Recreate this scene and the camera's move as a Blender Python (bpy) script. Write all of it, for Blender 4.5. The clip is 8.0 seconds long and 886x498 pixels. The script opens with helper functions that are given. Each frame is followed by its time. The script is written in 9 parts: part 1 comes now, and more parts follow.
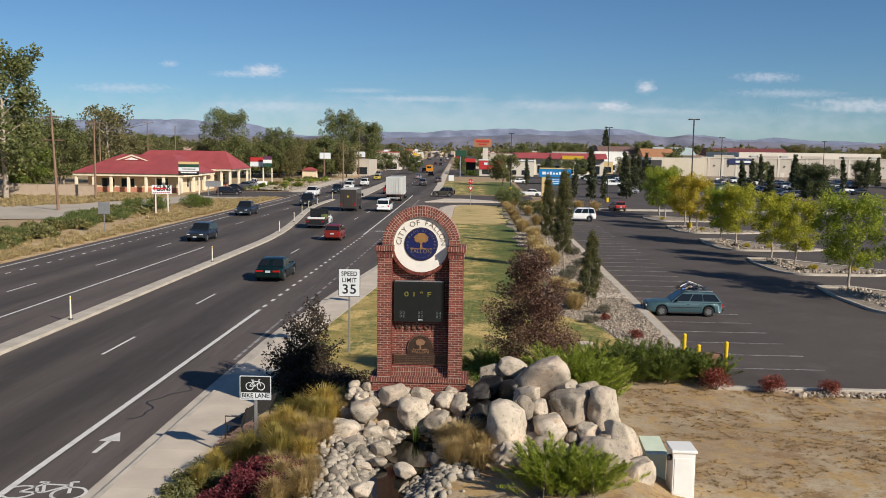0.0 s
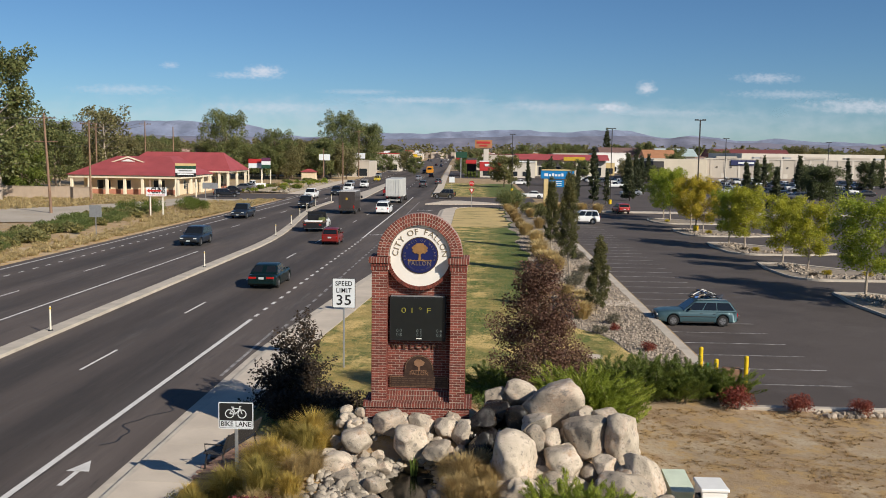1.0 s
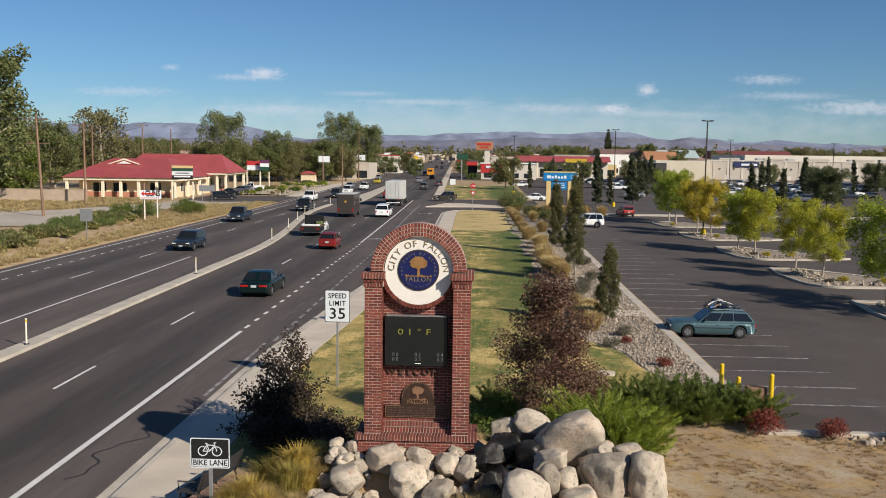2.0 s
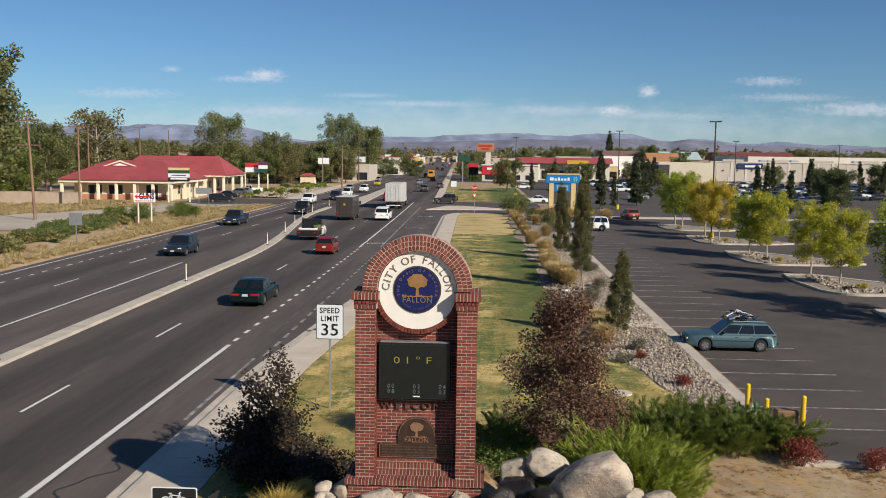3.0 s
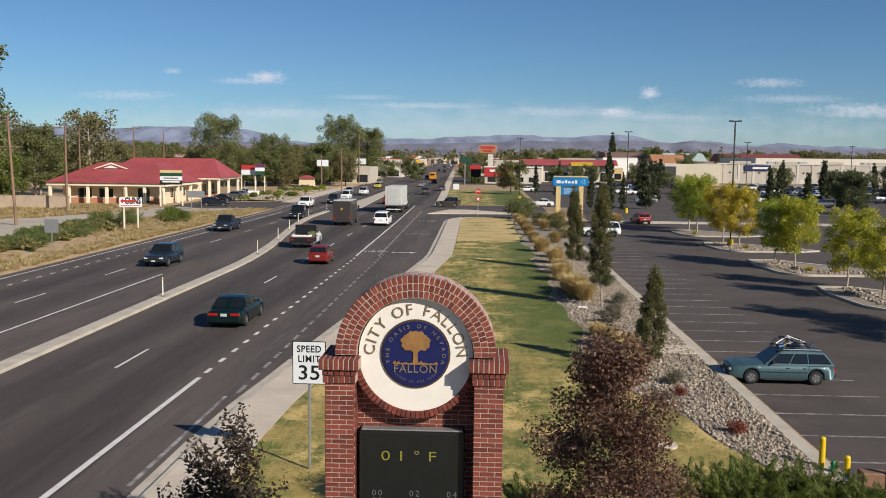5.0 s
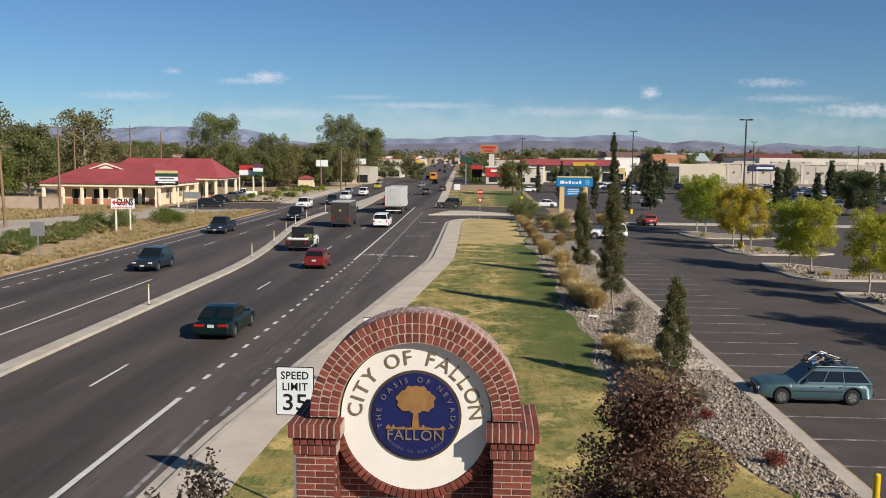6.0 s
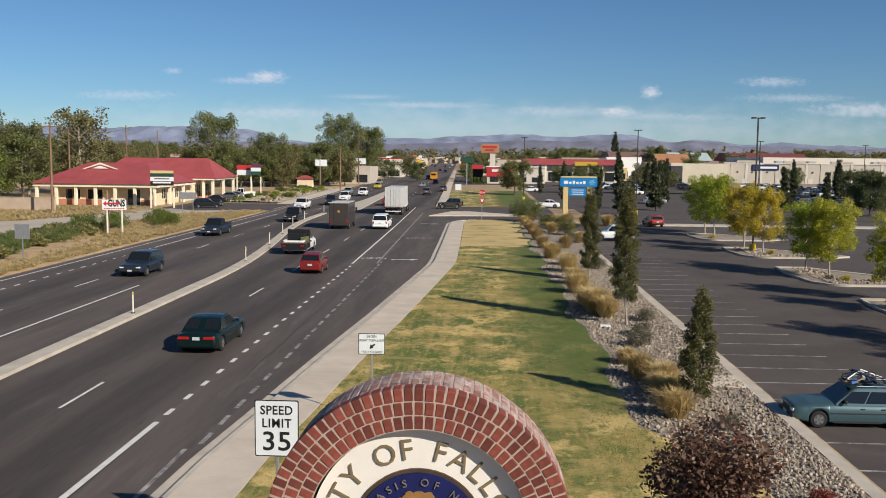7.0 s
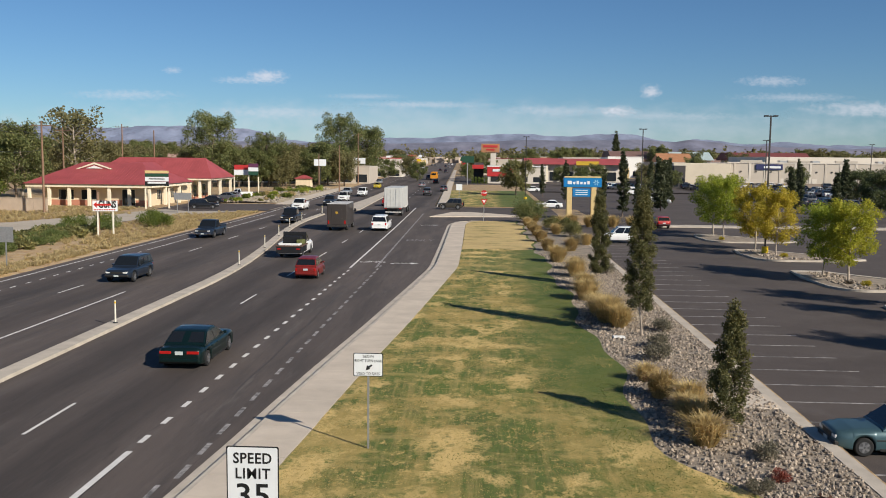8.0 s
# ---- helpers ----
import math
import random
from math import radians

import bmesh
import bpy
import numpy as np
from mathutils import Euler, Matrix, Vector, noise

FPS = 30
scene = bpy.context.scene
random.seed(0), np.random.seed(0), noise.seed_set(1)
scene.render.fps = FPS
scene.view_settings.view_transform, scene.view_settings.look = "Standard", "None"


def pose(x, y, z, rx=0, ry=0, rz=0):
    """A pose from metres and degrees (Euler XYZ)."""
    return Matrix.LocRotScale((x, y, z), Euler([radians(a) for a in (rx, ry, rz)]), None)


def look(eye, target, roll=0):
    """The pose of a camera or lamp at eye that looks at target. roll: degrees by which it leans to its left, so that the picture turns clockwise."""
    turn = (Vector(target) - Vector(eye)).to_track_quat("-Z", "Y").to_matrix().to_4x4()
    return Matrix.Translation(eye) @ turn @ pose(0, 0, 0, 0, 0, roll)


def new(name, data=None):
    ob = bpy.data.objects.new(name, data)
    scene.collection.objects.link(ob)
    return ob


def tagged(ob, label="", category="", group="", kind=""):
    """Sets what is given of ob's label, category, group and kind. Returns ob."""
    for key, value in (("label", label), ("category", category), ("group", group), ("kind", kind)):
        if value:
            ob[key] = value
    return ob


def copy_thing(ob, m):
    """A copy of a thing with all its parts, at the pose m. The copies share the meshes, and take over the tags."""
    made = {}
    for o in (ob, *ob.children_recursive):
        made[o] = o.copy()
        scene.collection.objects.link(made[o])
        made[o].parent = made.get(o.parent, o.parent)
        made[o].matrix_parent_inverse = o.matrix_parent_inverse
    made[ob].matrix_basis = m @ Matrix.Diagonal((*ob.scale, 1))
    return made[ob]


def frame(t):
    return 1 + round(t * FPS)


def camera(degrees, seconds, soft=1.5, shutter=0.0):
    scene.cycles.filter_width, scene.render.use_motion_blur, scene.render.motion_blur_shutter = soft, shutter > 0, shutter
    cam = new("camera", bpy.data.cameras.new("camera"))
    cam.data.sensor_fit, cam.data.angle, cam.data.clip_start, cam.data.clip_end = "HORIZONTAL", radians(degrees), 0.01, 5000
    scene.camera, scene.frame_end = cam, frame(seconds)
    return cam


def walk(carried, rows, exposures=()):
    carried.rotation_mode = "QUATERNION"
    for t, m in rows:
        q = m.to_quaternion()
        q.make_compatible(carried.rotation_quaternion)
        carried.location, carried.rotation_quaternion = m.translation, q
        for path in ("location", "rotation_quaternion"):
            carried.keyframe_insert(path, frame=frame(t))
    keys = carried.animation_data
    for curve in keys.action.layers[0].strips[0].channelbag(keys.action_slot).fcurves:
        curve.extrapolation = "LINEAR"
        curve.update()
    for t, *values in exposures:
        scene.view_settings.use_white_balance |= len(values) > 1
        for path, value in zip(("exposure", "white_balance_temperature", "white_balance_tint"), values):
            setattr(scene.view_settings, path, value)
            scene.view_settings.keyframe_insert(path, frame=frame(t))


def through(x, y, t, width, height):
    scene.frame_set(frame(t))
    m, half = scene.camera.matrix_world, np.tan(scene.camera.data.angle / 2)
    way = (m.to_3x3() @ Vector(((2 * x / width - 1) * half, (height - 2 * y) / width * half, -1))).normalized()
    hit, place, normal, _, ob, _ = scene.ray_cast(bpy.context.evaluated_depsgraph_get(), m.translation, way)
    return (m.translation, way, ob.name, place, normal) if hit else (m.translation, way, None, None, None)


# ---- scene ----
cam = camera(52.0, 8.0, soft=0.95)
walk(cam, [
    (0.0, look((7.737, -2.010, 8.616), (5.707, 47.658, 3.233), 0.82)),
    (0.5, look((7.684, -0.845, 8.623), (5.641, 48.826, 3.268), 0.80)),
    (1.0, look((7.627, 0.370, 8.629), (5.567, 50.044, 3.315), 0.79)),
    (1.5, look((7.565, 1.629, 8.634), (5.486, 51.307, 3.367), 0.77)),
    (2.0, look((7.497, 2.930, 8.639), (5.398, 52.612, 3.420), 0.75)),
    (2.5, look((7.424, 4.268, 8.643), (5.304, 53.955, 3.471), 0.74)),
    (3.0, look((7.345, 5.640, 8.647), (5.203, 55.330, 3.518), 0.72)),
    (3.5, look((7.261, 7.041, 8.650), (5.097, 56.734, 3.557), 0.71)),
    (4.0, look((7.172, 8.468, 8.652), (4.985, 58.163, 3.588), 0.69)),
    (4.5, look((7.076, 9.916, 8.654), (4.869, 59.612, 3.610), 0.68)),
    (5.0, look((6.975, 11.382, 8.654), (4.749, 61.079, 3.622), 0.67)),
    (5.5, look((6.867, 12.862, 8.655), (4.625, 62.558, 3.625), 0.66)),
    (6.0, look((6.754, 14.352, 8.654), (4.498, 64.047, 3.621), 0.64)),
    (6.5, look((6.634, 15.847, 8.653), (4.368, 65.541, 3.610), 0.63)),
    (7.0, look((6.508, 17.345, 8.651), (4.235, 67.036, 3.596), 0.62)),
    (7.5, look((6.375, 18.840, 8.649), (4.101, 68.530, 3.581), 0.61)),
    (8.0, look((6.235, 20.329, 8.646), (3.965, 70.019, 3.569), 0.60)),
])

# ---- light ----
SUN = Vector((0.655, -0.565, 0.50)).normalized()
world = bpy.data.worlds.new("world")
scene.world = world
world.use_nodes = True
wn = world.node_tree
sky = wn.nodes.new("ShaderNodeTexSky")
sky.sky_type = "NISHITA"
sky.sun_disc = False
sky.sun_elevation = math.asin(SUN.z)
sky.sun_rotation = math.atan2(SUN.x, SUN.y)
sky.altitude = 1200
sky.air_density, sky.dust_density, sky.ozone_density = 1.0, 0.2, 5.0
wn.nodes["Background"].inputs["Strength"].default_value = 0.061
clear = wn.nodes.new("ShaderNodeMix")
clear.data_type, clear.blend_type = "RGBA", "MULTIPLY"
clear.inputs[0].default_value = 1.0
clear.inputs[7].default_value = (0.765, 0.95, 1.07, 1)
wn.links.new(sky.outputs[0], clear.inputs[6])
wn.links.new(clear.outputs[2], wn.nodes["Background"].inputs["Color"])
sun_data = bpy.data.lights.new("sun", "SUN")
sun_data.energy, sun_data.angle, sun_data.color = 5.0, radians(0.53), (1.0, 0.92, 0.795)
sun = new("sun", sun_data)
sun.matrix_world = look(SUN * 100, (0, 0, 0))
scene.view_settings.exposure = 0.27

# ---- tools ----
rnd = random.Random(7)


class Geo:
    """Gathers vertices and faces for one mesh."""

    def __init__(self):
        self.v, self.f, self.s = [], [], []

    def add(self, verts, faces, smooth=False):
        n = len(self.v)
        self.v += [tuple(p) for p in verts]
        self.f += [tuple(n + i for i in f) for f in faces]
        self.s += [smooth] * len(faces)
        return self

    def box(self, x0, x1, y0, y1, z0, z1, c=0.0, m=None):
        """A box, with its edges cut off by c."""
        if c <= 0:
            v = [(x, y, z) for z in (z0, z1) for y in (y0, y1) for x in (x0, x1)]
            f = [(0, 2, 3, 1), (4, 5, 7, 6), (0, 1, 5, 4), (2, 6, 7, 3), (0, 4, 6, 2), (1, 3, 7, 5)]
        else:
            v, f, ids = [], [], {}
            lo, hi = (x0, y0, z0), (x1, y1, z1)
            for sx in (0, 1):
                for sy in (0, 1):
                    for sz in (0, 1):
                        for a in range(3):
                            p = []
                            for k, sgn in enumerate((sx, sy, sz)):
                                e = hi[k] if sgn else lo[k]
                                p.append(e if k == a else e - c if sgn else e + c)
                            ids[(sx, sy, sz, a)] = len(v)
                            v.append(tuple(p))
            q = ((0, 0), (1, 0), (1, 1), (0, 1))
            for a in range(3):
                for sgn in (0, 1):
                    idx = []
                    for b, d in q:
                        k = [0, 0, 0]
                        k[a], k[(a + 1) % 3], k[(a + 2) % 3] = sgn, b, d
                        idx.append(ids[(*k, a)])
                    f.append(tuple(idx if sgn else reversed(idx)))
            for a in range(3):
                b, d = (a + 1) % 3, (a + 2) % 3
                for sb, sd in q:
                    e = []
                    for sa in (0, 1):
                        k = [0, 0, 0]
                        k[a], k[b], k[d] = sa, sb, sd
                        e.append((ids[(*k, b)], ids[(*k, d)]))
                    quad = (e[0][0], e[1][0], e[1][1], e[0][1])
                    f.append(quad if (sb + sd) % 2 else tuple(reversed(quad)))
            for sx in (0, 1):
                for sy in (0, 1):
                    for sz in (0, 1):
                        tri = tuple(ids[(sx, sy, sz, a)] for a in range(3))
                        f.append(tri if (sx + sy + sz) % 2 else tuple(reversed(tri)))
        if m is not None:
            v = [m @ Vector(p) for p in v]
        return self.add(v, f)

    def tube(self, pts, radii, n=8, caps=True, smooth=True):
        """A tube along points with a radius at each."""
        pts = [Vector(p) for p in pts]
        rings, faces = [], []
        for i, p in enumerate(pts):
            d = (pts[min(i + 1, len(pts) - 1)] - pts[max(i - 1, 0)]).normalized()
            a = d.cross(Vector((0.31, 0.95, 0.05)) if abs(d.z) > 0.5 else Vector((0, 0, 1))).normalized()
            b = d.cross(a)
            for k in range(n):
                w = 2 * math.pi * k / n
                rings.append(p + (a * math.cos(w) + b * math.sin(w)) * radii[i])
        for i in range(len(pts) - 1):
            for k in range(n):
                faces.append((i * n + k, i * n + (k + 1) % n, (i + 1) * n + (k + 1) % n, (i + 1) * n + k))
        self.add(rings, faces, smooth)
        if caps:
            self.add(rings[:n], [tuple(reversed(range(n)))])
            self.add(rings[-n:], [tuple(range(n))])
        return self

    def prism(self, poly, axis, a0, a1, c=0.0):
        """A polygon (counter-clockwise seen along minus the axis) pushed along an axis: 'x', 'y' or 'z'."""
        n = len(poly)

        def at(p, d):
            return {"x": (d, p[0], p[1]), "y": (p[0], d, p[1]), "z": (p[0], p[1], d)}[axis]

        v = [at(p, a0) for p in poly] + [at(p, a1) for p in poly]
        f = [(i, (i + 1) % n, n + (i + 1) % n, n + i) for i in range(n)]
        f += [tuple(reversed(range(n))), tuple(range(n, 2 * n))]
        return self.add(v, f)

    def disc(self, x, y, z, r, axis="y", n=24, thick=0.02, squash=1.0):
        poly = [(r * math.cos(2 * math.pi * i / n), squash * r * math.sin(2 * math.pi * i / n)) for i in range(n)]
        if axis == "x":
            return self.prism([(y + p, z + q) for p, q in poly], "x", x - thick / 2, x + thick / 2)
        if axis == "y":
            return self.prism([(x + p, z + q) for p, q in poly], "y", y - thick / 2, y + thick / 2)
        return self.prism([(x + p, y + q) for p, q in poly], "z", z - thick / 2, z + thick / 2)

    def strip(self, pts, width, z, thick=0.0):
        """A flat ribbon on the ground along points (x, y)."""
        v, f = [], []
        for i, p in enumerate(pts):
            a, b = pts[max(i - 1, 0)], pts[min(i + 1, len(pts) - 1)]
            d = Vector((b[0] - a[0], b[1] - a[1])).normalized()
            w = width / 2
            v += [(p[0] - d.y * w, p[1] + d.x * w, z), (p[0] + d.y * w, p[1] - d.x * w, z)]
        for i in range(len(pts) - 1):
            f.append((2 * i, 2 * i + 1, 2 * i + 3, 2 * i + 2))
        return self.add(v, f)

    def mesh(self, name):
        me = bpy.data.meshes.new(name)
        me.from_pydata(self.v, [], self.f)
        me.polygons.foreach_set("use_smooth", self.s)
        me.update()
        return me


def fix(me):
    """Turns the faces of a closed mesh outwards."""
    bm = bmesh.new()
    bm.from_mesh(me)
    bmesh.ops.recalc_face_normals(bm, faces=bm.faces[:])
    bm.to_mesh(me)
    bm.free()
    return me


def thing(name, geo, material, label, category, group="", kind="", at=None, outward=True):
    """A top-level thing: one mesh, or an Empty when geo is None."""
    data = None
    if geo is not None:
        data = geo if isinstance(geo, bpy.types.Mesh) else geo.mesh(name)
        if outward:
            fix(data)
        if not data.materials:
            data.materials.append(material)
    ob = tagged(new(name, data), label, category, group, kind)
    if at is not None:
        ob.matrix_world = at
    return ob


def part(name, geo, material, parent, label="", outward=True, at=None):
    data = geo if isinstance(geo, bpy.types.Mesh) else geo.mesh(name)
    if outward and not isinstance(geo, bpy.types.Mesh):
        fix(data)
    if not data.materials:
        data.materials.append(material)
    ob = new(name, data)
    ob.parent = parent
    if at is not None:
        ob.matrix_basis = at
    return tagged(ob, label)


def text_mesh(body, size, depth=0.004, align="CENTER", bold=0.0, spacing=1.0, wide=1.0):
    """Raised lettering in the built-in font, in the xz plane and facing -y."""
    cu = bpy.data.curves.new("lettering", "FONT")
    cu.body, cu.size, cu.extrude, cu.align_x, cu.align_y = body, size, depth, align, "CENTER"
    cu.offset, cu.space_character, cu.resolution_u = bold, spacing, 3
    ob = bpy.data.objects.new("lettering", cu)
    scene.collection.objects.link(ob)
    me = bpy.data.meshes.new_from_object(ob)
    bpy.data.objects.remove(ob)
    bpy.data.curves.remove(cu)
    me.transform(Matrix.Diagonal((wide, 1, 1, 1)))
    me.transform(pose(0, 0, 0, 90, 0, 0))
    me.materials.clear()
    return me


# ---- materials ----
def node(nt, kind, **values):
    n = nt.nodes.new(kind)
    for k, v in values.items():
        n.inputs[k].default_value = v
    return n


def mat(name, color, rough=0.7, metal=0.0, vary=0.25, scale=8.0, fine=60.0, bump=0.2, tint=None, per_object=0.0, per_island=0.0,
        spec=0.4, coords="Object", patches=None, stretch=(1, 1, 1)):
    """A surface with stains at one scale and grain at another. tint: the colour of the stains. patches: (colour, scale, low, high)."""
    m = bpy.data.materials.new(name)
    m.use_nodes = True
    nt = m.node_tree
    bsdf = nt.nodes["Principled BSDF"]
    bsdf.inputs["Roughness"].default_value = rough
    bsdf.inputs["Metallic"].default_value = metal
    bsdf.inputs["Specular IOR Level"].default_value = spec
    tc = nt.nodes.new("ShaderNodeTexCoord")
    mp = nt.nodes.new("ShaderNodeMapping")
    mp.inputs["Scale"].default_value = stretch
    nt.links.new(tc.outputs[coords], mp.inputs["Vector"])
    big = node(nt, "ShaderNodeTexNoise", Scale=scale, Detail=5.0, Roughness=0.6)
    small = node(nt, "ShaderNodeTexNoise", Scale=fine, Detail=3.0, Roughness=0.7)
    for n in (big, small):
        nt.links.new(mp.outputs[0], n.inputs["Vector"])
    c = Vector(color)
    dark = tuple(c * (1 - vary)) + (1,)
    light = tuple(min(1.0, q) for q in (Vector(tint) if tint else c * (1 + vary))) + (1,)
    ramp = nt.nodes.new("ShaderNodeValToRGB")
    ramp.color_ramp.elements[0].position, ramp.color_ramp.elements[1].position = 0.32, 0.68
    ramp.color_ramp.elements[0].color, ramp.color_ramp.elements[1].color = dark, light
    nt.links.new(big.outputs["Fac"], ramp.inputs[0])
    out = ramp.outputs[0]
    if patches:
        for col, sc, lo, hi in patches:
            pn = node(nt, "ShaderNodeTexNoise", Scale=sc, Detail=7.0, Roughness=0.72)
            nt.links.new(mp.outputs[0], pn.inputs["Vector"])
            mr = node(nt, "ShaderNodeMapRange")
            mr.inputs["From Min"].default_value, mr.inputs["From Max"].default_value = lo, hi
            nt.links.new(pn.outputs["Fac"], mr.inputs["Value"])
            mix = nt.nodes.new("ShaderNodeMix")
            mix.data_type = "RGBA"
            nt.links.new(mr.outputs[0], mix.inputs[0])
            nt.links.new(out, mix.inputs[6])
            mix.inputs[7].default_value = (*col, 1)
            out = mix.outputs[2]
    hsv = nt.nodes.new("ShaderNodeHueSaturation")
    grain = node(nt, "ShaderNodeMapRange")
    grain.inputs["To Min"].default_value, grain.inputs["To Max"].default_value = 1 - vary * 0.7, 1 + vary * 0.7
    nt.links.new(small.outputs["Fac"], grain.inputs["Value"])
    value = grain.outputs[0]
    for amount, source in ((per_object, "ShaderNodeObjectInfo"), (per_island, "ShaderNodeNewGeometry")):
        if amount:
            inf = nt.nodes.new(source)
            r = node(nt, "ShaderNodeMapRange")
            r.inputs["To Min"].default_value, r.inputs["To Max"].default_value = 1 - amount, 1 + amount
            nt.links.new(inf.outputs["Random" if source == "ShaderNodeObjectInfo" else "Random Per Island"], r.inputs["Value"])
            mul = nt.nodes.new("ShaderNodeMath")
            mul.operation = "MULTIPLY"
            nt.links.new(value, mul.inputs[0])
            nt.links.new(r.outputs[0], mul.inputs[1])
            value = mul.outputs[0]
    nt.links.new(value, hsv.inputs["Value"])
    nt.links.new(out, hsv.inputs["Color"])
    nt.links.new(hsv.outputs[0], bsdf.inputs["Base Color"])
    if bump:
        bp = node(nt, "ShaderNodeBump", Strength=bump, Distance=0.02)
        nt.links.new(small.outputs["Fac"], bp.inputs["Height"])
        nt.links.new(bp.outputs[0], bsdf.inputs["Normal"])
    return m


def leaf_mat(name, color, other, vary=0.35, shine=0.35, through=0.35):
    """Leaves: the colour runs between two by leaf, with light coming through."""
    m = bpy.data.materials.new(name)
    m.use_nodes = True
    nt = m.node_tree
    bsdf = nt.nodes["Principled BSDF"]
    bsdf.inputs["Roughness"].default_value = 0.55
    bsdf.inputs["Specular IOR Level"].default_value = shine
    geo = nt.nodes.new("ShaderNodeNewGeometry")
    tc = nt.nodes.new("ShaderNodeTexCoord")
    big = node(nt, "ShaderNodeTexNoise", Scale=0.9, Detail=2.0)
    nt.links.new(tc.outputs["Object"], big.inputs["Vector"])
    add = nt.nodes.new("ShaderNodeMath")
    add.operation = "MULTIPLY_ADD"
    add.inputs[1].default_value = 0.45
    nt.links.new(geo.outputs["Random Per Island"], add.inputs[0])
    sub = node(nt, "ShaderNodeMapRange")
    sub.inputs["From Min"].default_value, sub.inputs["From Max"].default_value = 0.3, 0.7
    sub.inputs["To Max"].default_value = 0.55
    nt.links.new(big.outputs["Fac"], sub.inputs["Value"])
    nt.links.new(sub.outputs[0], add.inputs[2])
    ramp = nt.nodes.new("ShaderNodeValToRGB")
    ramp.color_ramp.elements[0].color = (*(Vector(color) * (1 - vary)), 1)
    ramp.color_ramp.elements[1].color = (*other, 1)
    mid = ramp.color_ramp.elements.new(0.5)
    mid.color = (*color, 1)
    nt.links.new(add.outputs[0], ramp.inputs[0])
    nt.links.new(ramp.outputs[0], bsdf.inputs["Base Color"])
    tr = nt.nodes.new("ShaderNodeBsdfTranslucent")
    nt.links.new(ramp.outputs[0], tr.inputs["Color"])
    mix = nt.nodes.new("ShaderNodeMixShader")
    mix.inputs[0].default_value = through
    nt.links.new(bsdf.outputs[0], mix.inputs[1])
    nt.links.new(tr.outputs[0], mix.inputs[2])
    nt.links.new(mix.outputs[0], nt.nodes["Material Output"].inputs["Surface"])
    return m


def across(m, bands, amount=1.0):
    """Darkens an asphalt along the wheel paths, by its place across the road: (x, half width, factor)."""
    nt = m.node_tree
    bsdf = nt.nodes["Principled BSDF"]
    color = bsdf.inputs["Base Color"].links[0].from_socket
    tc = nt.nodes.new("ShaderNodeTexCoord")
    sep = nt.nodes.new("ShaderNodeSeparateXYZ")
    nt.links.new(tc.outputs["Object"], sep.inputs[0])
    wob = node(nt, "ShaderNodeTexNoise", Scale=0.08, Detail=3.0)
    nt.links.new(tc.outputs["Object"], wob.inputs["Vector"])
    add = nt.nodes.new("ShaderNodeMath")
    add.operation = "MULTIPLY_ADD"
    add.inputs[1].default_value = 1.2
    nt.links.new(wob.outputs["Fac"], add.inputs[0])
    nt.links.new(sep.outputs["X"], add.inputs[2])
    value = None
    for x, half, factor in bands:
        d = nt.nodes.new("ShaderNodeMath")
        d.operation = "SUBTRACT"
        d.inputs[1].default_value = x + 0.6
        nt.links.new(add.outputs[0], d.inputs[0])
        ab = nt.nodes.new("ShaderNodeMath")
        ab.operation = "ABSOLUTE"
        nt.links.new(d.outputs[0], ab.inputs[0])
        mr = node(nt, "ShaderNodeMapRange")
        mr.interpolation_type = "SMOOTHSTEP"
        mr.inputs["From Min"].default_value, mr.inputs["From Max"].default_value = 0.3 * half, 1.2 * half
        mr.inputs["To Min"].default_value, mr.inputs["To Max"].default_value = factor, 1.0
        nt.links.new(ab.outputs[0], mr.inputs["Value"])
        if value is None:
            value = mr.outputs[0]
        else:
            mul = nt.nodes.new("ShaderNodeMath")
            mul.operation = "MULTIPLY"
            nt.links.new(value, mul.inputs[0])
            nt.links.new(mr.outputs[0], mul.inputs[1])
            value = mul.outputs[0]
    hsv = nt.nodes.new("ShaderNodeHueSaturation")
    nt.links.new(value, hsv.inputs["Value"])
    nt.links.new(color, hsv.inputs["Color"])
    nt.links.new(hsv.outputs[0], bsdf.inputs["Base Color"])
    return m


ASPHALT = mat("asphalt", (0.100, 0.080, 0.070), 0.88, vary=0.16, scale=0.8, fine=60, bump=0.25, patches=[((0.072, 0.060, 0.054), 0.5, 0.47, 0.60), ((0.114, 0.097, 0.087), 1.6, 0.55, 0.68), ((0.060, 0.050, 0.046), 3.0, 0.58, 0.70)], stretch=(1, 0.10, 1))
across(ASPHALT, ((-5.9, 1.6, 0.56), (-9.9, 1.5, 0.58), (-18.2, 1.5, 0.70), (-22.2, 1.6, 0.66), (-7.9, 0.9, 0.82), (-1.2, 1.2, 0.86)))
LOT = mat("lot_asphalt", (0.079, 0.064, 0.057), 0.88, vary=0.10, scale=0.2, fine=80, bump=0.2, patches=[((0.094, 0.079, 0.072), 0.35, 0.52, 0.66), ((0.060, 0.048, 0.043), 0.09, 0.50, 0.62), ((0.045, 0.038, 0.034), 2.2, 0.64, 0.74)])
CONCRETE = mat("concrete", (0.52, 0.445, 0.36), 0.85, vary=0.10, scale=0.7, fine=40, bump=0.15, per_object=0.05)
KERB = mat("kerb_concrete", (0.46, 0.405, 0.335), 0.85, vary=0.16, scale=0.9, fine=30, bump=0.2)
PAINT = mat("road_paint", (0.62, 0.60, 0.57), 0.7, vary=0.14, scale=2.0, fine=25, bump=0.1, patches=[((0.25, 0.24, 0.23), 3.0, 0.60, 0.72)])
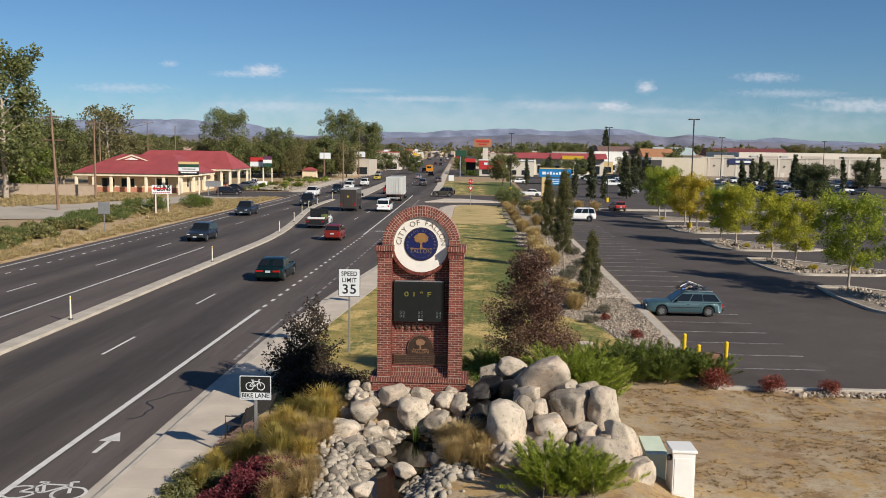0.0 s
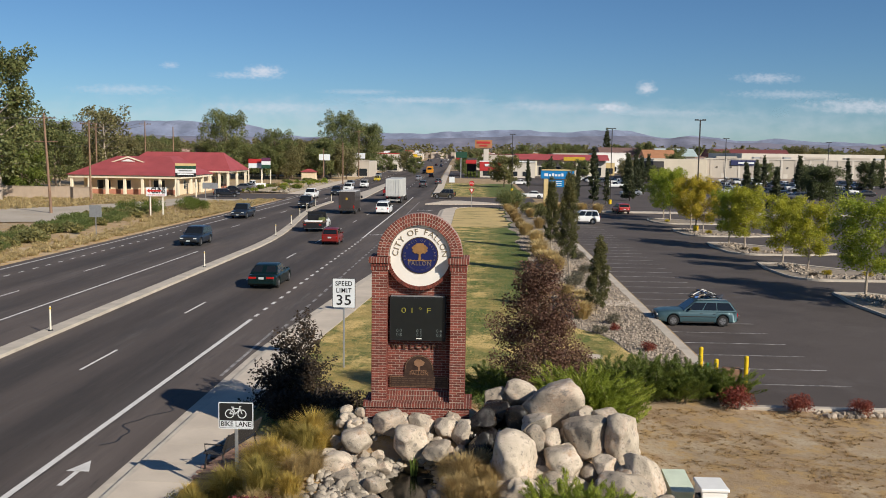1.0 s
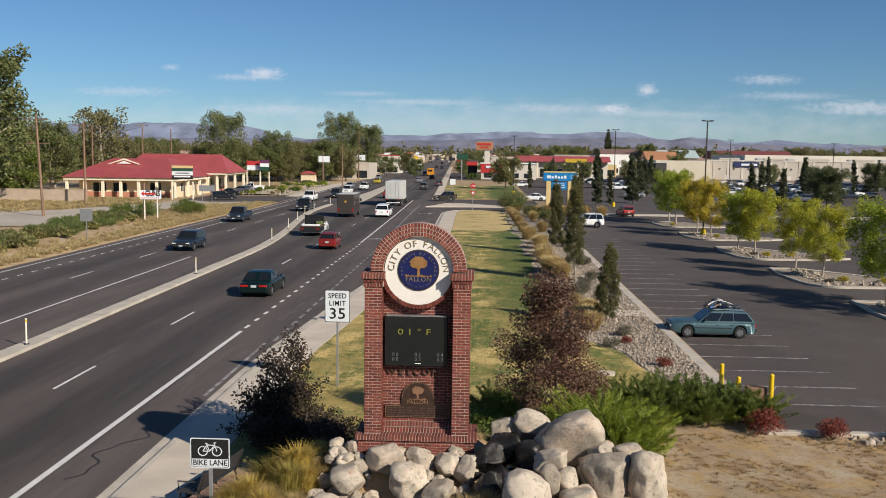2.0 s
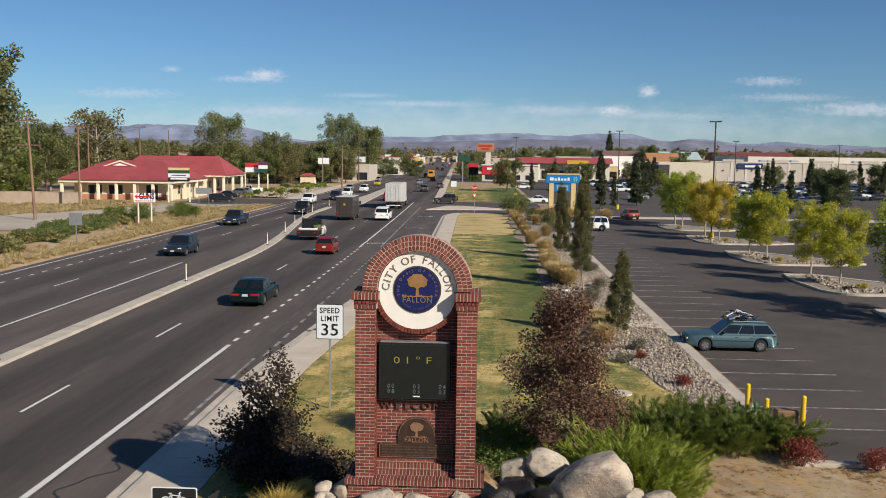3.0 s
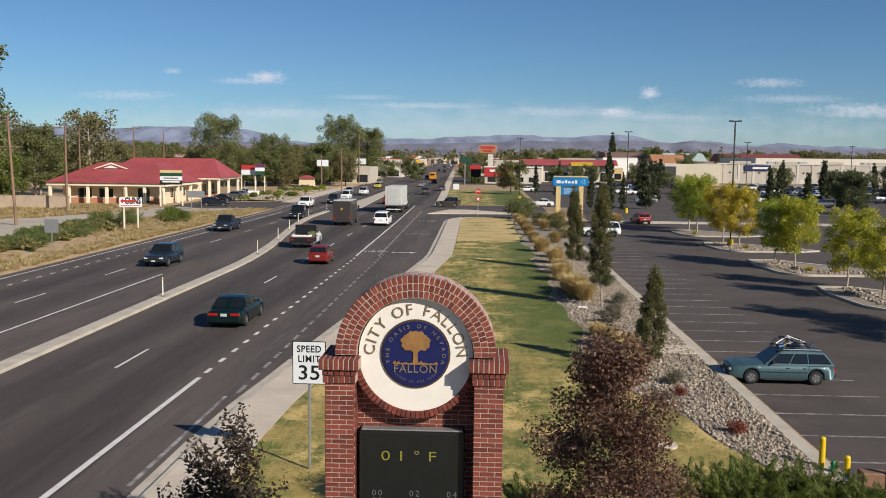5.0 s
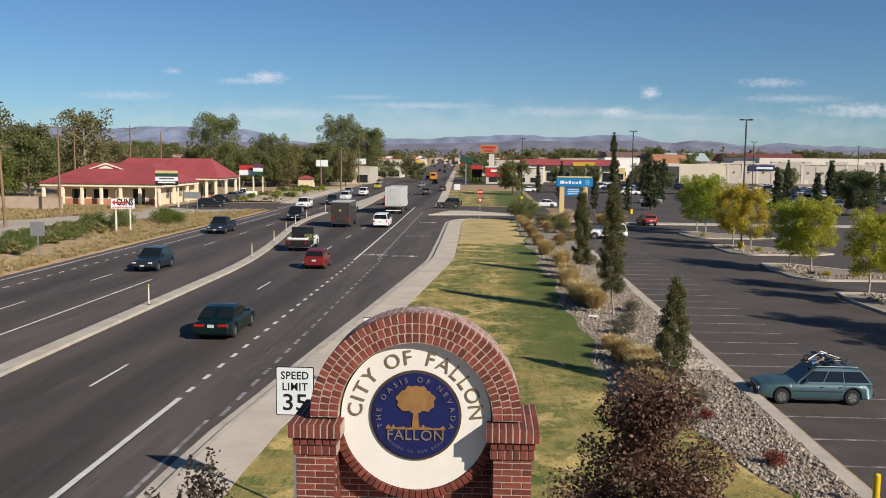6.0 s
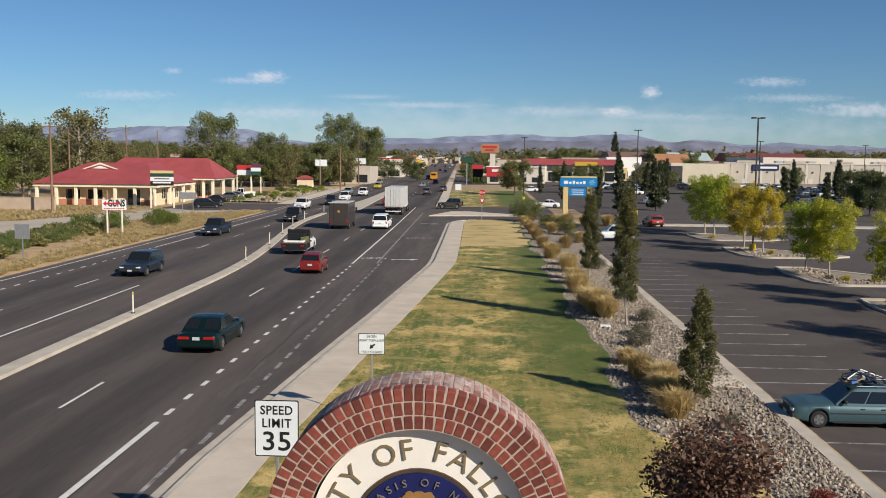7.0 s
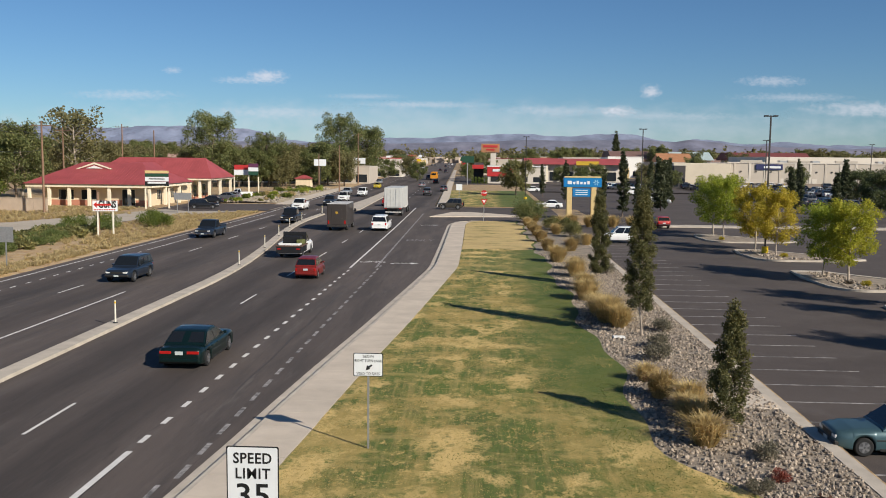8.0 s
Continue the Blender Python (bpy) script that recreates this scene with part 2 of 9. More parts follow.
WORN_PAINT = mat("worn_road_paint", (0.34, 0.32, 0.31), 0.8, vary=0.2, scale=2.0, fine=12, bump=0.1, patches=[((0.09, 0.085, 0.083), 2.2, 0.42, 0.60)])
EARTH = mat("dry_earth", (0.335, 0.24, 0.145), 0.95, vary=0.20, scale=0.9, fine=14, bump=1.0, patches=[((0.42, 0.335, 0.225), 0.28, 0.46, 0.60), ((0.40, 0.265, 0.115), 1.3, 0.49, 0.58), ((0.25, 0.155, 0.075), 0.7, 0.53, 0.63), ((0.21, 0.14, 0.07), 3.2, 0.57, 0.66), ((0.27, 0.18, 0.09), 8.0, 0.54, 0.64)])
GRAVEL_BED = mat("gravel_bed", (0.25, 0.208, 0.162), 0.95, vary=0.4, scale=2.0, fine=16, bump=0.8)
GRAVEL_ROAD = mat("gravel_road", (0.42, 0.365, 0.30), 0.95, vary=0.12, scale=0.15, fine=9, bump=0.4, patches=[((0.33, 0.27, 0.19), 0.3, 0.55, 0.68)])
BRICK = mat("brick", (0.195, 0.047, 0.031), 0.82, vary=0.24, scale=9, fine=70, bump=0.4, per_object=0.36, per_island=0.32, patches=[((0.10, 0.042, 0.036), 4.0, 0.58, 0.70)])
MORTAR = mat("mortar", (0.37, 0.29, 0.24), 0.95, vary=0.15, scale=4, fine=60, bump=0.3)
WHITE = mat("white_paint", (0.74, 0.73, 0.70), 0.55, vary=0.05, scale=3, fine=40, bump=0.05)
STUCCO = mat("white_stucco", (0.72, 0.675, 0.61), 0.85, vary=0.04, scale=3, fine=90, bump=0.15)
BLUE = mat("blue_enamel", (0.008, 0.013, 0.080), 0.35, vary=0.12, scale=5, fine=40, bump=0.03)
BRONZE = mat("gold_brown", (0.24, 0.125, 0.042), 0.5, vary=0.2, scale=8, fine=40, bump=0.1)
DARKBRONZE = mat("dark_bronze", (0.060, 0.036, 0.026), 0.45, metal=0.4, vary=0.3, scale=8, fine=60, bump=0.2)
LETTERBRONZE = mat("letter_bronze", (0.27, 0.15, 0.085), 0.5, metal=0.3, vary=0.2, scale=8, bump=0.05)
BLACK = mat("black_plastic", (0.012, 0.012, 0.013), 0.5, vary=0.15, scale=4, fine=60, bump=0.03)
SCREEN = mat("screen", (0.010, 0.012, 0.012), 0.3, vary=0.12, scale=6, fine=200, bump=0.02)
STEEL = mat("galvanised_steel", (0.42, 0.42, 0.42), 0.45, metal=0.7, vary=0.12, scale=6, fine=50, bump=0.05)
DARKSTEEL = mat("dark_steel", (0.05, 0.045, 0.042), 0.5, metal=0.4, vary=0.15, scale=5, fine=50, bump=0.05)

# ---- ground, roads, pavements ----
def smooth(a, b, t):
    t = min(1.0, max(0.0, (t - a) / (b - a)))
    return t * t * (3 - 2 * t)


def bend(y):
    """How far the road has swung to the left."""
    return -0.028 * max(0.0, y - 150)


KERB_LINE = ((-60, -1.55), (30, -1.52), (38, -1.48), (42, -1.33), (47, -0.93), (51, -0.66), (56, -0.28), (66, 0.58), (80, 1.65), (89, 2.30), (92, 2.40), (108, 2.28), (134, 2.0), (137, 2.15), (139, 2.6), (140.4, 3.3), (142, 4.6), (170, 4.6))


def kerb_x(y):
    """The line of the kerb beside the right-hand lane."""
    if y > 170:
        return -1.3 + bend(y)
    for (y0, a), (y1, b) in zip(KERB_LINE, KERB_LINE[1:]):
        if y <= y1:
            return a + (b - a) * max(0.0, y - y0) / (y1 - y0)
    return KERB_LINE[-1][1]


def walk_x(y):
    return kerb_x(y) + 1.82


def mound(x, y):
    """The bank that carries the brick sign and the boulders."""
    dx, dy = (x - 6.0) / 2.5, (y - 24.6) / 3.6
    a = 1.68 * math.exp(-(dx * dx + dy * dy) ** 2) * smooth(21.7, 23.3, y)
    ex, ey = (x - 9.9) / 1.5, (y - 21.7) / 1.9
    b = 1.45 * math.exp(-(ex * ex + ey * ey))
    cx, cy = (x - 3.2) / 1.5, (y - 22.5) / 3.2
    c = 0.45 * math.exp(-(cx * cx + cy * cy))
    px, py = (x - 6.05 - 0.13 * (y - 21)) / 0.95, (y - 19.2) / 3.3
    d = 0.42 * math.exp(-(px * px + py * py) ** 2)
    front = 0.86 * smooth(26.5, 22.5, y) * smooth(0.6, 3.6, x) * smooth(13.0, 10.8, x)
    fx, fy = (x - 10.5) / 1.3, (y - 24.6) / 1.9
    e = 1.35 * math.exp(-(fx * fx + fy * fy))
    return max(a, b, e, front) + 0.4 * c * (1 - min(1, a)) + 0.24 * smooth(27, 23, y) * smooth(9, 12, x) - d


def ground_z(x, y):
    if x < -26.9 + bend(y):
        return 0.0 + 0.05 * noise.noise((x * 0.07, y * 0.07, 3))
    if x < kerb_x(y) + 0.16:
        return -0.06
    if 141.5 < y < 176 or y > 300:
        return -0.06 if x < 17.1 else -0.26
    if x > 17.05 and y > 31.0:
        return -0.26
    g = 0.08 + mound(x, y)
    if y < 31 and x > 12:
        g += 0.05 * noise.noise((x * 0.5, y * 0.5, 1))
    return g


def ys_from(a, b):
    out, y = [], a
    while y < b:
        out.append(y)
        y += 1.0 if y < 60 else 4.0 if y < 200 else 25.0 if y < 500 else 200.0
    return out + [b]


gys = sorted(set([-4600, -1500, -400, -100, -40] + ys_from(-20, 4600) + [30.95, 31.05, 141.4, 141.6, 175.9, 176.1, 299.9, 300.1]))
left_xs = [-4600, -2000, -800, -400, -250] + [-200 + 8 * i for i in range(21)]
mid = [(lambda y: -26.95 + bend(y)), (lambda y: -26.85 + bend(y)), (lambda y: -12.0 + bend(y)), (lambda y: kerb_x(y) + 0.12), (lambda y: kerb_x(y) + 0.2)]
right_xs = [0.1 + 0.3 * i for i in range(13)] + [4.0 + 0.5 * i for i in range(27)] + [17.04, 17.08, 24, 36, 60, 120, 250, 500, 1000, 2000, 4600]
g = Geo()
cols = len(left_xs) + len(mid) + len(right_xs)
for y in gys:
    yy = min(y, 900)
    lx = [min(x, -27.2 + bend(yy)) if x > -60 else x for x in left_xs]
    row = lx + [f(yy) for f in mid] + right_xs
    base = row[len(left_xs) + len(mid) - 1]
    row = row[:len(left_xs) + len(mid)] + [max(x, base + 0.01 * (k + 1)) for k, x in enumerate(right_xs)]
    g.v += [(x, y, ground_z(x, y)) for x in row]
for j in range(len(gys) - 1):
    for i in range(cols - 1):
        a = j * cols + i
        g.f.append((a, a + 1, a + cols + 1, a + cols))
        g.s.append(True)
thing("ground", g, EARTH, "dry tan earth with sparse dead grass", "ground", kind="structure", outward=False)

YS = [-60, -20] + list(range(0, 150, 3)) + list(range(150, 420, 10)) + [500, 700, 1000, 1500, 2200]


def sheet(name, left, right, ys, z, material, label, category, parent=None, step=0.0):
    gg = Geo()
    for y in ys:
        a, b = left(y), right(y)
        gg.v += [(a, y, z), (b, y, z)]
    for i in range(len(ys) - 1):
        gg.f.append((2 * i, 2 * i + 1, 2 * i + 3, 2 * i + 2))
        gg.s.append(False)
    return thing(name, gg, material, label, category, kind="structure", outward=False)


sheet("road", lambda y: -26.9 + bend(y), lambda y: kerb_x(y) - 0.42 if not 140 < y < 176 else 3.0, YS, 0.0, ASPHALT,
      "worn dark grey asphalt highway with five lanes", "road")


def solid(name, geo, material, label, category, **k):
    return thing(name, geo, material, label, category, kind="structure", **k)


# gutter and kerb along the right-hand lane, and the pavement behind it in slabs
def ribbon(left, right, ys, z0, z1):
    """A solid strip along y with a top at z1."""
    gg = Geo()
    for y in ys:
        a, b = left(y), right(y)
        gg.v += [(a, y, z0), (a, y, z1), (b, y, z1), (b, y, z0)]
    for i in range(len(ys) - 1):
        for k in range(3):
            p = 4 * i + k
            gg.f.append((p, p + 1, p + 5, p + 4))
            gg.s.append(False)
    n = 4 * (len(ys) - 1)
    gg.f += [(0, 3, 2, 1), (n, n + 1, n + 2, n + 3)]
    gg.s += [False, False]
    return gg


near = [-30 + 1.5 * i for i in range(115)]
beyond = [176, 186, 200, 215, 230, 250, 300, 400, 600]
gut = ribbon(lambda y: kerb_x(y) - 0.45, kerb_x, near, -0.05, 0.006)
solid("gutter", gut, KERB, "pale concrete gutter along the kerb", "gutter")
solid("kerb", ribbon(kerb_x, lambda y: kerb_x(y) + 0.16, near, -0.05, 0.135), KERB, "pale concrete kerb beside the road", "kerb")
solid("kerb", ribbon(kerb_x, lambda y: kerb_x(y) + 0.16, beyond, -0.05, 0.135), KERB, "pale concrete kerb beyond the driveway", "kerb")
solid("kerb", Geo().box(4.2, 16.4, 141.2, 141.45, -0.05, 0.135, 0.02), KERB, "pale concrete kerb along the driveway", "kerb")
pavement = tagged(new("pavement"), "pale concrete pavement of jointed slabs", "pavement", kind="structure")
y = -12.0
while y < 139.5:
    n = ribbon(lambda q: kerb_x(q) + 0.165, walk_x, [y + 0.006, y + 0.75, y + 1.494], -0.05, 0.14)
    part("slab", n, CONCRETE, pavement)
    y += 1.5
solid("pavement", ribbon(lambda q: kerb_x(q) + 0.165, walk_x, beyond, -0.05, 0.14), CONCRETE, "pale concrete pavement beyond the driveway", "pavement")

# road markings
marks = Geo()


def line(x, y0, y1, w=0.12, z=0.006, follow=True):
    ys = [q for q in YS if y0 < q < y1]
    marks.strip([(x + (bend(q) if follow else 0), q) for q in [y0] + ys + [y1]], w, z)


def dashes(x, y0, y1, on, cycle, w=0.12):
    q = y0
    while q < y1:
        line(x, q, min(q + on, y1), w)
        q += cycle


line(-4.0, -60, 45.6, 0.2)
dashes(-4.0, 46.4, 89, 0.75, 1.95, 0.18)
marks.strip([(-4.1, 89.6), (-4.6, 130), (-5.3, 172)], 0.17, 0.006)
dashes(-7.85, 50.5 - 12.5 * 8 - 3.6, 520, 3.6, 12.5, 0.12)
line(-16.2, -60, 75.7, 0.14)
dashes(-20.0, 65.7 - 12.5 * 8 - 3.6, 520, 3.6, 12.5, 0.12)
line(-26.0, -60, 520, 0.14)
dashes(-24.0, -60, 100, 0.75, 1.95, 0.14)
line(-24.0, 100, 150, 0.14)
thing("lane_marking", marks, PAINT, "white painted lane lines on asphalt", "road marking", kind="structure", outward=False)
marks = Geo()
dashes(-1.9, 43.5, 92, 1.1, 1.95, 0.16)
marks.strip([(-2.15, 90), (-2.6, 125), (-3.0, 157)], 0.17, 0.006)
line(-2.2, 34, 43, 0.14)
thing("lane_marking", marks, WORN_PAINT, "faded white dotted turn-lane line", "road marking", kind="structure", outward=False)


# raised median between the two directions
def med_l(y):
    return -12.65 - 5.2 * smooth(78, 142, y) + bend(y)


mys = [-60, -30] + list(range(-20, 156, 4))
solid("median", ribbon(med_l, lambda y: med_l(y) + 0.8, mys, -0.05, 0.15), KERB, "narrow raised concrete median strip", "median")
mys = [163, 168, 175, 200, 230, 260]
solid("median", ribbon(lambda y: -17.6 + 2.2 * smooth(134, 220, y) + bend(y), lambda y: -13.2 + bend(y), mys, -0.05, 0.16), KERB, "broad pale concrete median beyond the turn pocket", "median")

# lawn, gravel bed and kerb of the parking lot
def lawn_r(y):
    edge = 11.7 - 0.010 * (y - 45) + 0.3 * math.sin(y * 0.35) + 0.2 * math.sin(y * 0.9 + 1)
    edge += (1.0 + 0.26 * (44 - y)) * smooth(48, 43, y)
    return 10.6 if y < 33.5 else min(edge, 16.3)


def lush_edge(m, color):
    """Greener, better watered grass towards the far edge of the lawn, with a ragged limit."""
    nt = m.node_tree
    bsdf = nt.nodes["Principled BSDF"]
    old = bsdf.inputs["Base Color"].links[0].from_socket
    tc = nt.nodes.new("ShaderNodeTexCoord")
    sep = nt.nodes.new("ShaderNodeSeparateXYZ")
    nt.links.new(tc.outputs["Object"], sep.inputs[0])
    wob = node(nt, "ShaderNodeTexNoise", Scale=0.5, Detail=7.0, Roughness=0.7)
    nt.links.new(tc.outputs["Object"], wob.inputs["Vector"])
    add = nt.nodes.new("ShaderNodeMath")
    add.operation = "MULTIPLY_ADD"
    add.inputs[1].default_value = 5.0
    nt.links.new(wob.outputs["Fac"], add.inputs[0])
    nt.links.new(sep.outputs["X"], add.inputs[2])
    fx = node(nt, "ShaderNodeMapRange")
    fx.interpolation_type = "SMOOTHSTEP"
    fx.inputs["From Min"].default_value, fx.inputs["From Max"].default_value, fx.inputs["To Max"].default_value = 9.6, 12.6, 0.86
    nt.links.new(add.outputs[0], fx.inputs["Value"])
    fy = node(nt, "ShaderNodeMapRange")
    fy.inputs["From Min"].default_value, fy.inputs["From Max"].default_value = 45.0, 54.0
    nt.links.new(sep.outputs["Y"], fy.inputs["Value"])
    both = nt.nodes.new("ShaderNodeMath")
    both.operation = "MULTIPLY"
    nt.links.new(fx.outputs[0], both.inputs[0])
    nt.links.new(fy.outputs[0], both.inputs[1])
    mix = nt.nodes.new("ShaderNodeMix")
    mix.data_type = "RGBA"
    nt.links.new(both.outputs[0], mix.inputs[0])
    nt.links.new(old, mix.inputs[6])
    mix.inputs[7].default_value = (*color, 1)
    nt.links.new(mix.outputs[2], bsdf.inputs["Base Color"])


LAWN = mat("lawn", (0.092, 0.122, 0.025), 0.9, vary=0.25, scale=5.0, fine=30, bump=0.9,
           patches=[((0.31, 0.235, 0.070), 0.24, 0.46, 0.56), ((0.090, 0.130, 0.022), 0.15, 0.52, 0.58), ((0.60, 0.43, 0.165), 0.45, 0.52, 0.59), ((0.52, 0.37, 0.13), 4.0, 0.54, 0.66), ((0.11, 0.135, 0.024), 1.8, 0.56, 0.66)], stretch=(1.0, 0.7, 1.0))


def mow_streaks(m, color):
    """Thin straw streaks left along the mower's runs."""
    nt = m.node_tree
    bsdf = nt.nodes["Principled BSDF"]
    old = bsdf.inputs["Base Color"].links[0].from_socket
    tc = nt.nodes.new("ShaderNodeTexCoord")
    for sc, lo, hi, amount in (((2.6, 0.10, 1), 0.50, 0.66, 0.34), ((7.0, 0.5, 1), 0.52, 0.70, 0.28), ((0.35, 0.9, 1), 0.53, 0.62, 0.40)):
        mp = nt.nodes.new("ShaderNodeMapping")
        mp.inputs["Scale"].default_value = sc
        mp.inputs["Rotation"].default_value = (0, 0, radians(1.5))
        nt.links.new(tc.outputs["Object"], mp.inputs["Vector"])
        ns = node(nt, "ShaderNodeTexNoise", Scale=1.0, Detail=4.0, Roughness=0.6)
        nt.links.new(mp.outputs[0], ns.inputs["Vector"])
        mr = node(nt, "ShaderNodeMapRange")
        mr.inputs["From Min"].default_value, mr.inputs["From Max"].default_value, mr.inputs["To Max"].default_value = lo, hi, amount
        nt.links.new(ns.outputs["Fac"], mr.inputs["Value"])
        mix = nt.nodes.new("ShaderNodeMix")
        mix.data_type = "RGBA"
        nt.links.new(mr.outputs[0], mix.inputs[0])
        nt.links.new(old, mix.inputs[6])
        mix.inputs[7].default_value = (*color, 1)
        old = mix.outputs[2]
    nt.links.new(old, bsdf.inputs["Base Color"])


mow_streaks(LAWN, (0.46, 0.33, 0.12))
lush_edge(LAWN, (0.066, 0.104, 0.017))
DRYLAWN = mat("dry_lawn", (0.50, 0.37, 0.16), 0.9, vary=0.16, scale=1.0, fine=30, bump=0.7, patches=[((0.16, 0.16, 0.045), 0.5, 0.52, 0.66)], stretch=(0.5, 1.0, 1.0))
lys = [q for q in range(27, 143, 1)]
g = Geo()
nx = 14
for q in lys:
    for k in range(nx):
        x = walk_x(q) + 0.02 + (lawn_r(q) - walk_x(q)) * k / (nx - 1)
        g.v.append((x, min(q, 141.4), max(0.125, 0.10 + mound(x, q) + 0.012) + 0.02 * noise.noise((x, q * 0.7, 5))))
for j in range(len(lys) - 1):
    for i in range(nx - 1):
        a = j * nx + i
        g.f.append((a, a + 1, a + nx + 1, a + nx))
        g.s.append(True)
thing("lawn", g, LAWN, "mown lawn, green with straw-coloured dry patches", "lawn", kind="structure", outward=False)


def blades(count, keep, seed):
    """Short single blades of grass scattered over the near lawn."""
    r = random.Random(seed)
    gg = Geo()
    while len(gg.f) < count:
        y = 27.5 + 60 * r.random() ** 1.7
        x = walk_x(y) + 0.1 + (lawn_r(y) - walk_x(y) - 0.1) * r.random()
        if not keep(noise.noise((x * 0.45, y * 0.3, 4)) + 0.5 * noise.noise((x * 1.7, y * 1.2, 6)) + 0.12 * (x - 9) * (x > 9) - 0.3 * smooth(6.5, 2.5, x) * smooth(62, 50, y)):
            continue
        z = max(0.125, 0.10 + mound(x, y) + 0.012) - 0.005
        a, h, w = r.random() * 6.28, 0.012 + 0.022 * r.random(), 0.010 + 0.014 * r.random()
        ca, sa = math.cos(a), math.sin(a)
        lx, ly = r.gauss(0, 0.03), r.gauss(0, 0.03)
        n = len(gg.v)
        gg.v += [(x - w * ca, y - w * sa, z), (x + w * ca, y + w * sa, z), (x + lx, y + ly, z + h)]
        gg.f.append((n, n + 1, n + 2))
        gg.s.append(False)
    return gg


GREENBLADE = leaf_mat("green_blade", (0.125, 0.155, 0.028), (0.22, 0.225, 0.05), through=0.3)
DRYBLADE = leaf_mat("dry_blade", (0.42, 0.30, 0.10), (0.60, 0.44, 0.17), through=0.3)
for keep, m, lb, sd in (((lambda v: v > 0.10), GREENBLADE, "green blades of the mown lawn", 1), ((lambda v: v < 0.02), DRYBLADE, "straw-coloured dead blades in the lawn", 2)):
    thing("lawn_blades", blades(42000, keep, sd), m, lb, "grass", kind="stuff", outward=False)
dry = Geo()
dys = list(range(104, 142))
for q in dys:
    a, b = walk_x(q) + 0.05, lawn_r(q) - 0.2
    n = 8
    for k in range(n):
        x = a + (b - a) * k / (n - 1)
        dry.v.append((x, min(q + (0 if q > 106 else 1.6 * noise.noise((x * 0.6, 2, 0))), 141.3), 0.15))
for j in range(len(dys) - 1):
    for i in range(7):
        a = j * 8 + i
        dry.f.append((a, a + 1, a + 9, a + 8))
        dry.s.append(False)
thing("lawn", dry, DRYLAWN, "dried-out straw-coloured lawn at the driveway", "lawn", kind="structure", outward=False)
g = Geo()
for q in (176.2, 190, 205, 225, 250):
    g.v += [(walk_x(q) + 0.02, q, 0.13), (16.0, q, 0.13)]
for i in range(4):
    g.add([], [])
    g.f.append((2 * i, 2 * i + 1, 2 * i + 3, 2 * i + 2))
    g.s.append(False)
thing("lawn", g, LAWN, "mown lawn beyond the driveway with dry patches", "lawn", kind="structure", outward=False)

sheet("gravel_bed", lambda y: lawn_r(y) - 0.15, lambda y: 16.5, [35, 36, 37, 38, 39, 40, 41, 42, 43, 44, 46] + list(range(48, 142, 3)), 0.105, GRAVEL_BED, "grey gravel bed between lawn and parking lot", "gravel")
kys = list(range(31, 141, 4)) + [141]
solid("kerb", ribbon(lambda y: 16.47, lambda y: 16.93, kys, -0.3, 0.125), KERB, "pale concrete kerb at the edge of the parking lot", "kerb")
g = Geo().box(16.5, 70, 30.85, 31.15, -0.3, 0.17, 0.02)
solid("kerb", g, KERB, "pale concrete kerb at the near end of the parking lot", "kerb")
sheet("parking_lot", lambda y: 16.9, lambda y: 330, [31.15, 141, 420], -0.2, LOT, "broad dark asphalt parking lot", "parking lot")
sheet("driveway", lambda y: 1.0, lambda y: 17.3, [141.6, 176], 0.004, LOT, "asphalt driveway into the parking lot", "driveway")
stalls = Geo()
for i in range(32):
    q = 35.47 + 2.58 * i
    stalls.box(17.3, 22.1, q - 0.05, q + 0.05, -0.2, -0.195)
thing("stall_marking", stalls, WORN_PAINT, "faded white parking stall lines", "road marking", kind="structure")

# concrete island in the driveway mouth, and kerbed gravel islands in the lot
isl = [(-1.6, 149.2), (3, 150.2), (12, 151.5), (12.2, 153), (4, 160.5), (1.2, 160)]
solid("island", Geo().prism(isl, "z", -0.05, 0.13), CONCRETE, "pale concrete traffic island in the driveway", "island")
STONEBED = mat("stone_bed", (0.26, 0.215, 0.17), 0.95, vary=0.3, scale=2.0, fine=12, bump=0.9)


def lot_island(y0, y1, x0=30.2, x1=40.0):
    """A kerbed planting island with one long tapered end."""
    n = 10
    pts = [(x0 + 0.3, y1), (x0 - 0.2, (y0 + y1) / 2 + 1.5)]
    for i in range(n + 1):
        a = math.pi + 0.5 * math.pi * i / n
        pts.append((x0 + 2.2 + 2.2 * math.cos(a), y0 + 2.6 + 2.6 * math.sin(a)))
    pts += [(x1 - 3.0, y0 + 0.2), (x1, y0 + 1.6), (x1 - 0.6, y0 + 3.0), (x0 + 2.6, y1)]
    c = (sum(p[0] for p in pts) / len(pts), sum(p[1] for p in pts) / len(pts))
    inner = [(c[0] + (p[0] - c[0]) * 0.94, c[1] + (p[1] - c[1]) * 0.90) for p in pts]
    m = len(pts)
    kg = Geo()
    v = [(p[0], p[1], -0.22) for p in pts] + [(p[0], p[1], -0.05) for p in pts] + [(p[0], p[1], -0.05) for p in inner] + [(p[0], p[1], -0.2) for p in inner]
    f = []
    for i in range(m):
        j = (i + 1) % m
        for k in range(3):
            f.append((k * m + i, k * m + j, (k + 1) * m + j, (k + 1) * m + i))
    kg.add(v, f)
    solid("lot_island_kerb", kg, KERB, "pale kerb round a planting island in the lot", "kerb")
    bed = Geo()
    bed.add([(p[0], p[1], -0.09) for p in inner] + [(c[0], c[1], 0.02)], [(i, (i + 1) % m, m) for i in range(m)])
    solid("island_bed", bed, STONEBED, "grey stones covering a planting island", "gravel", outward=False)


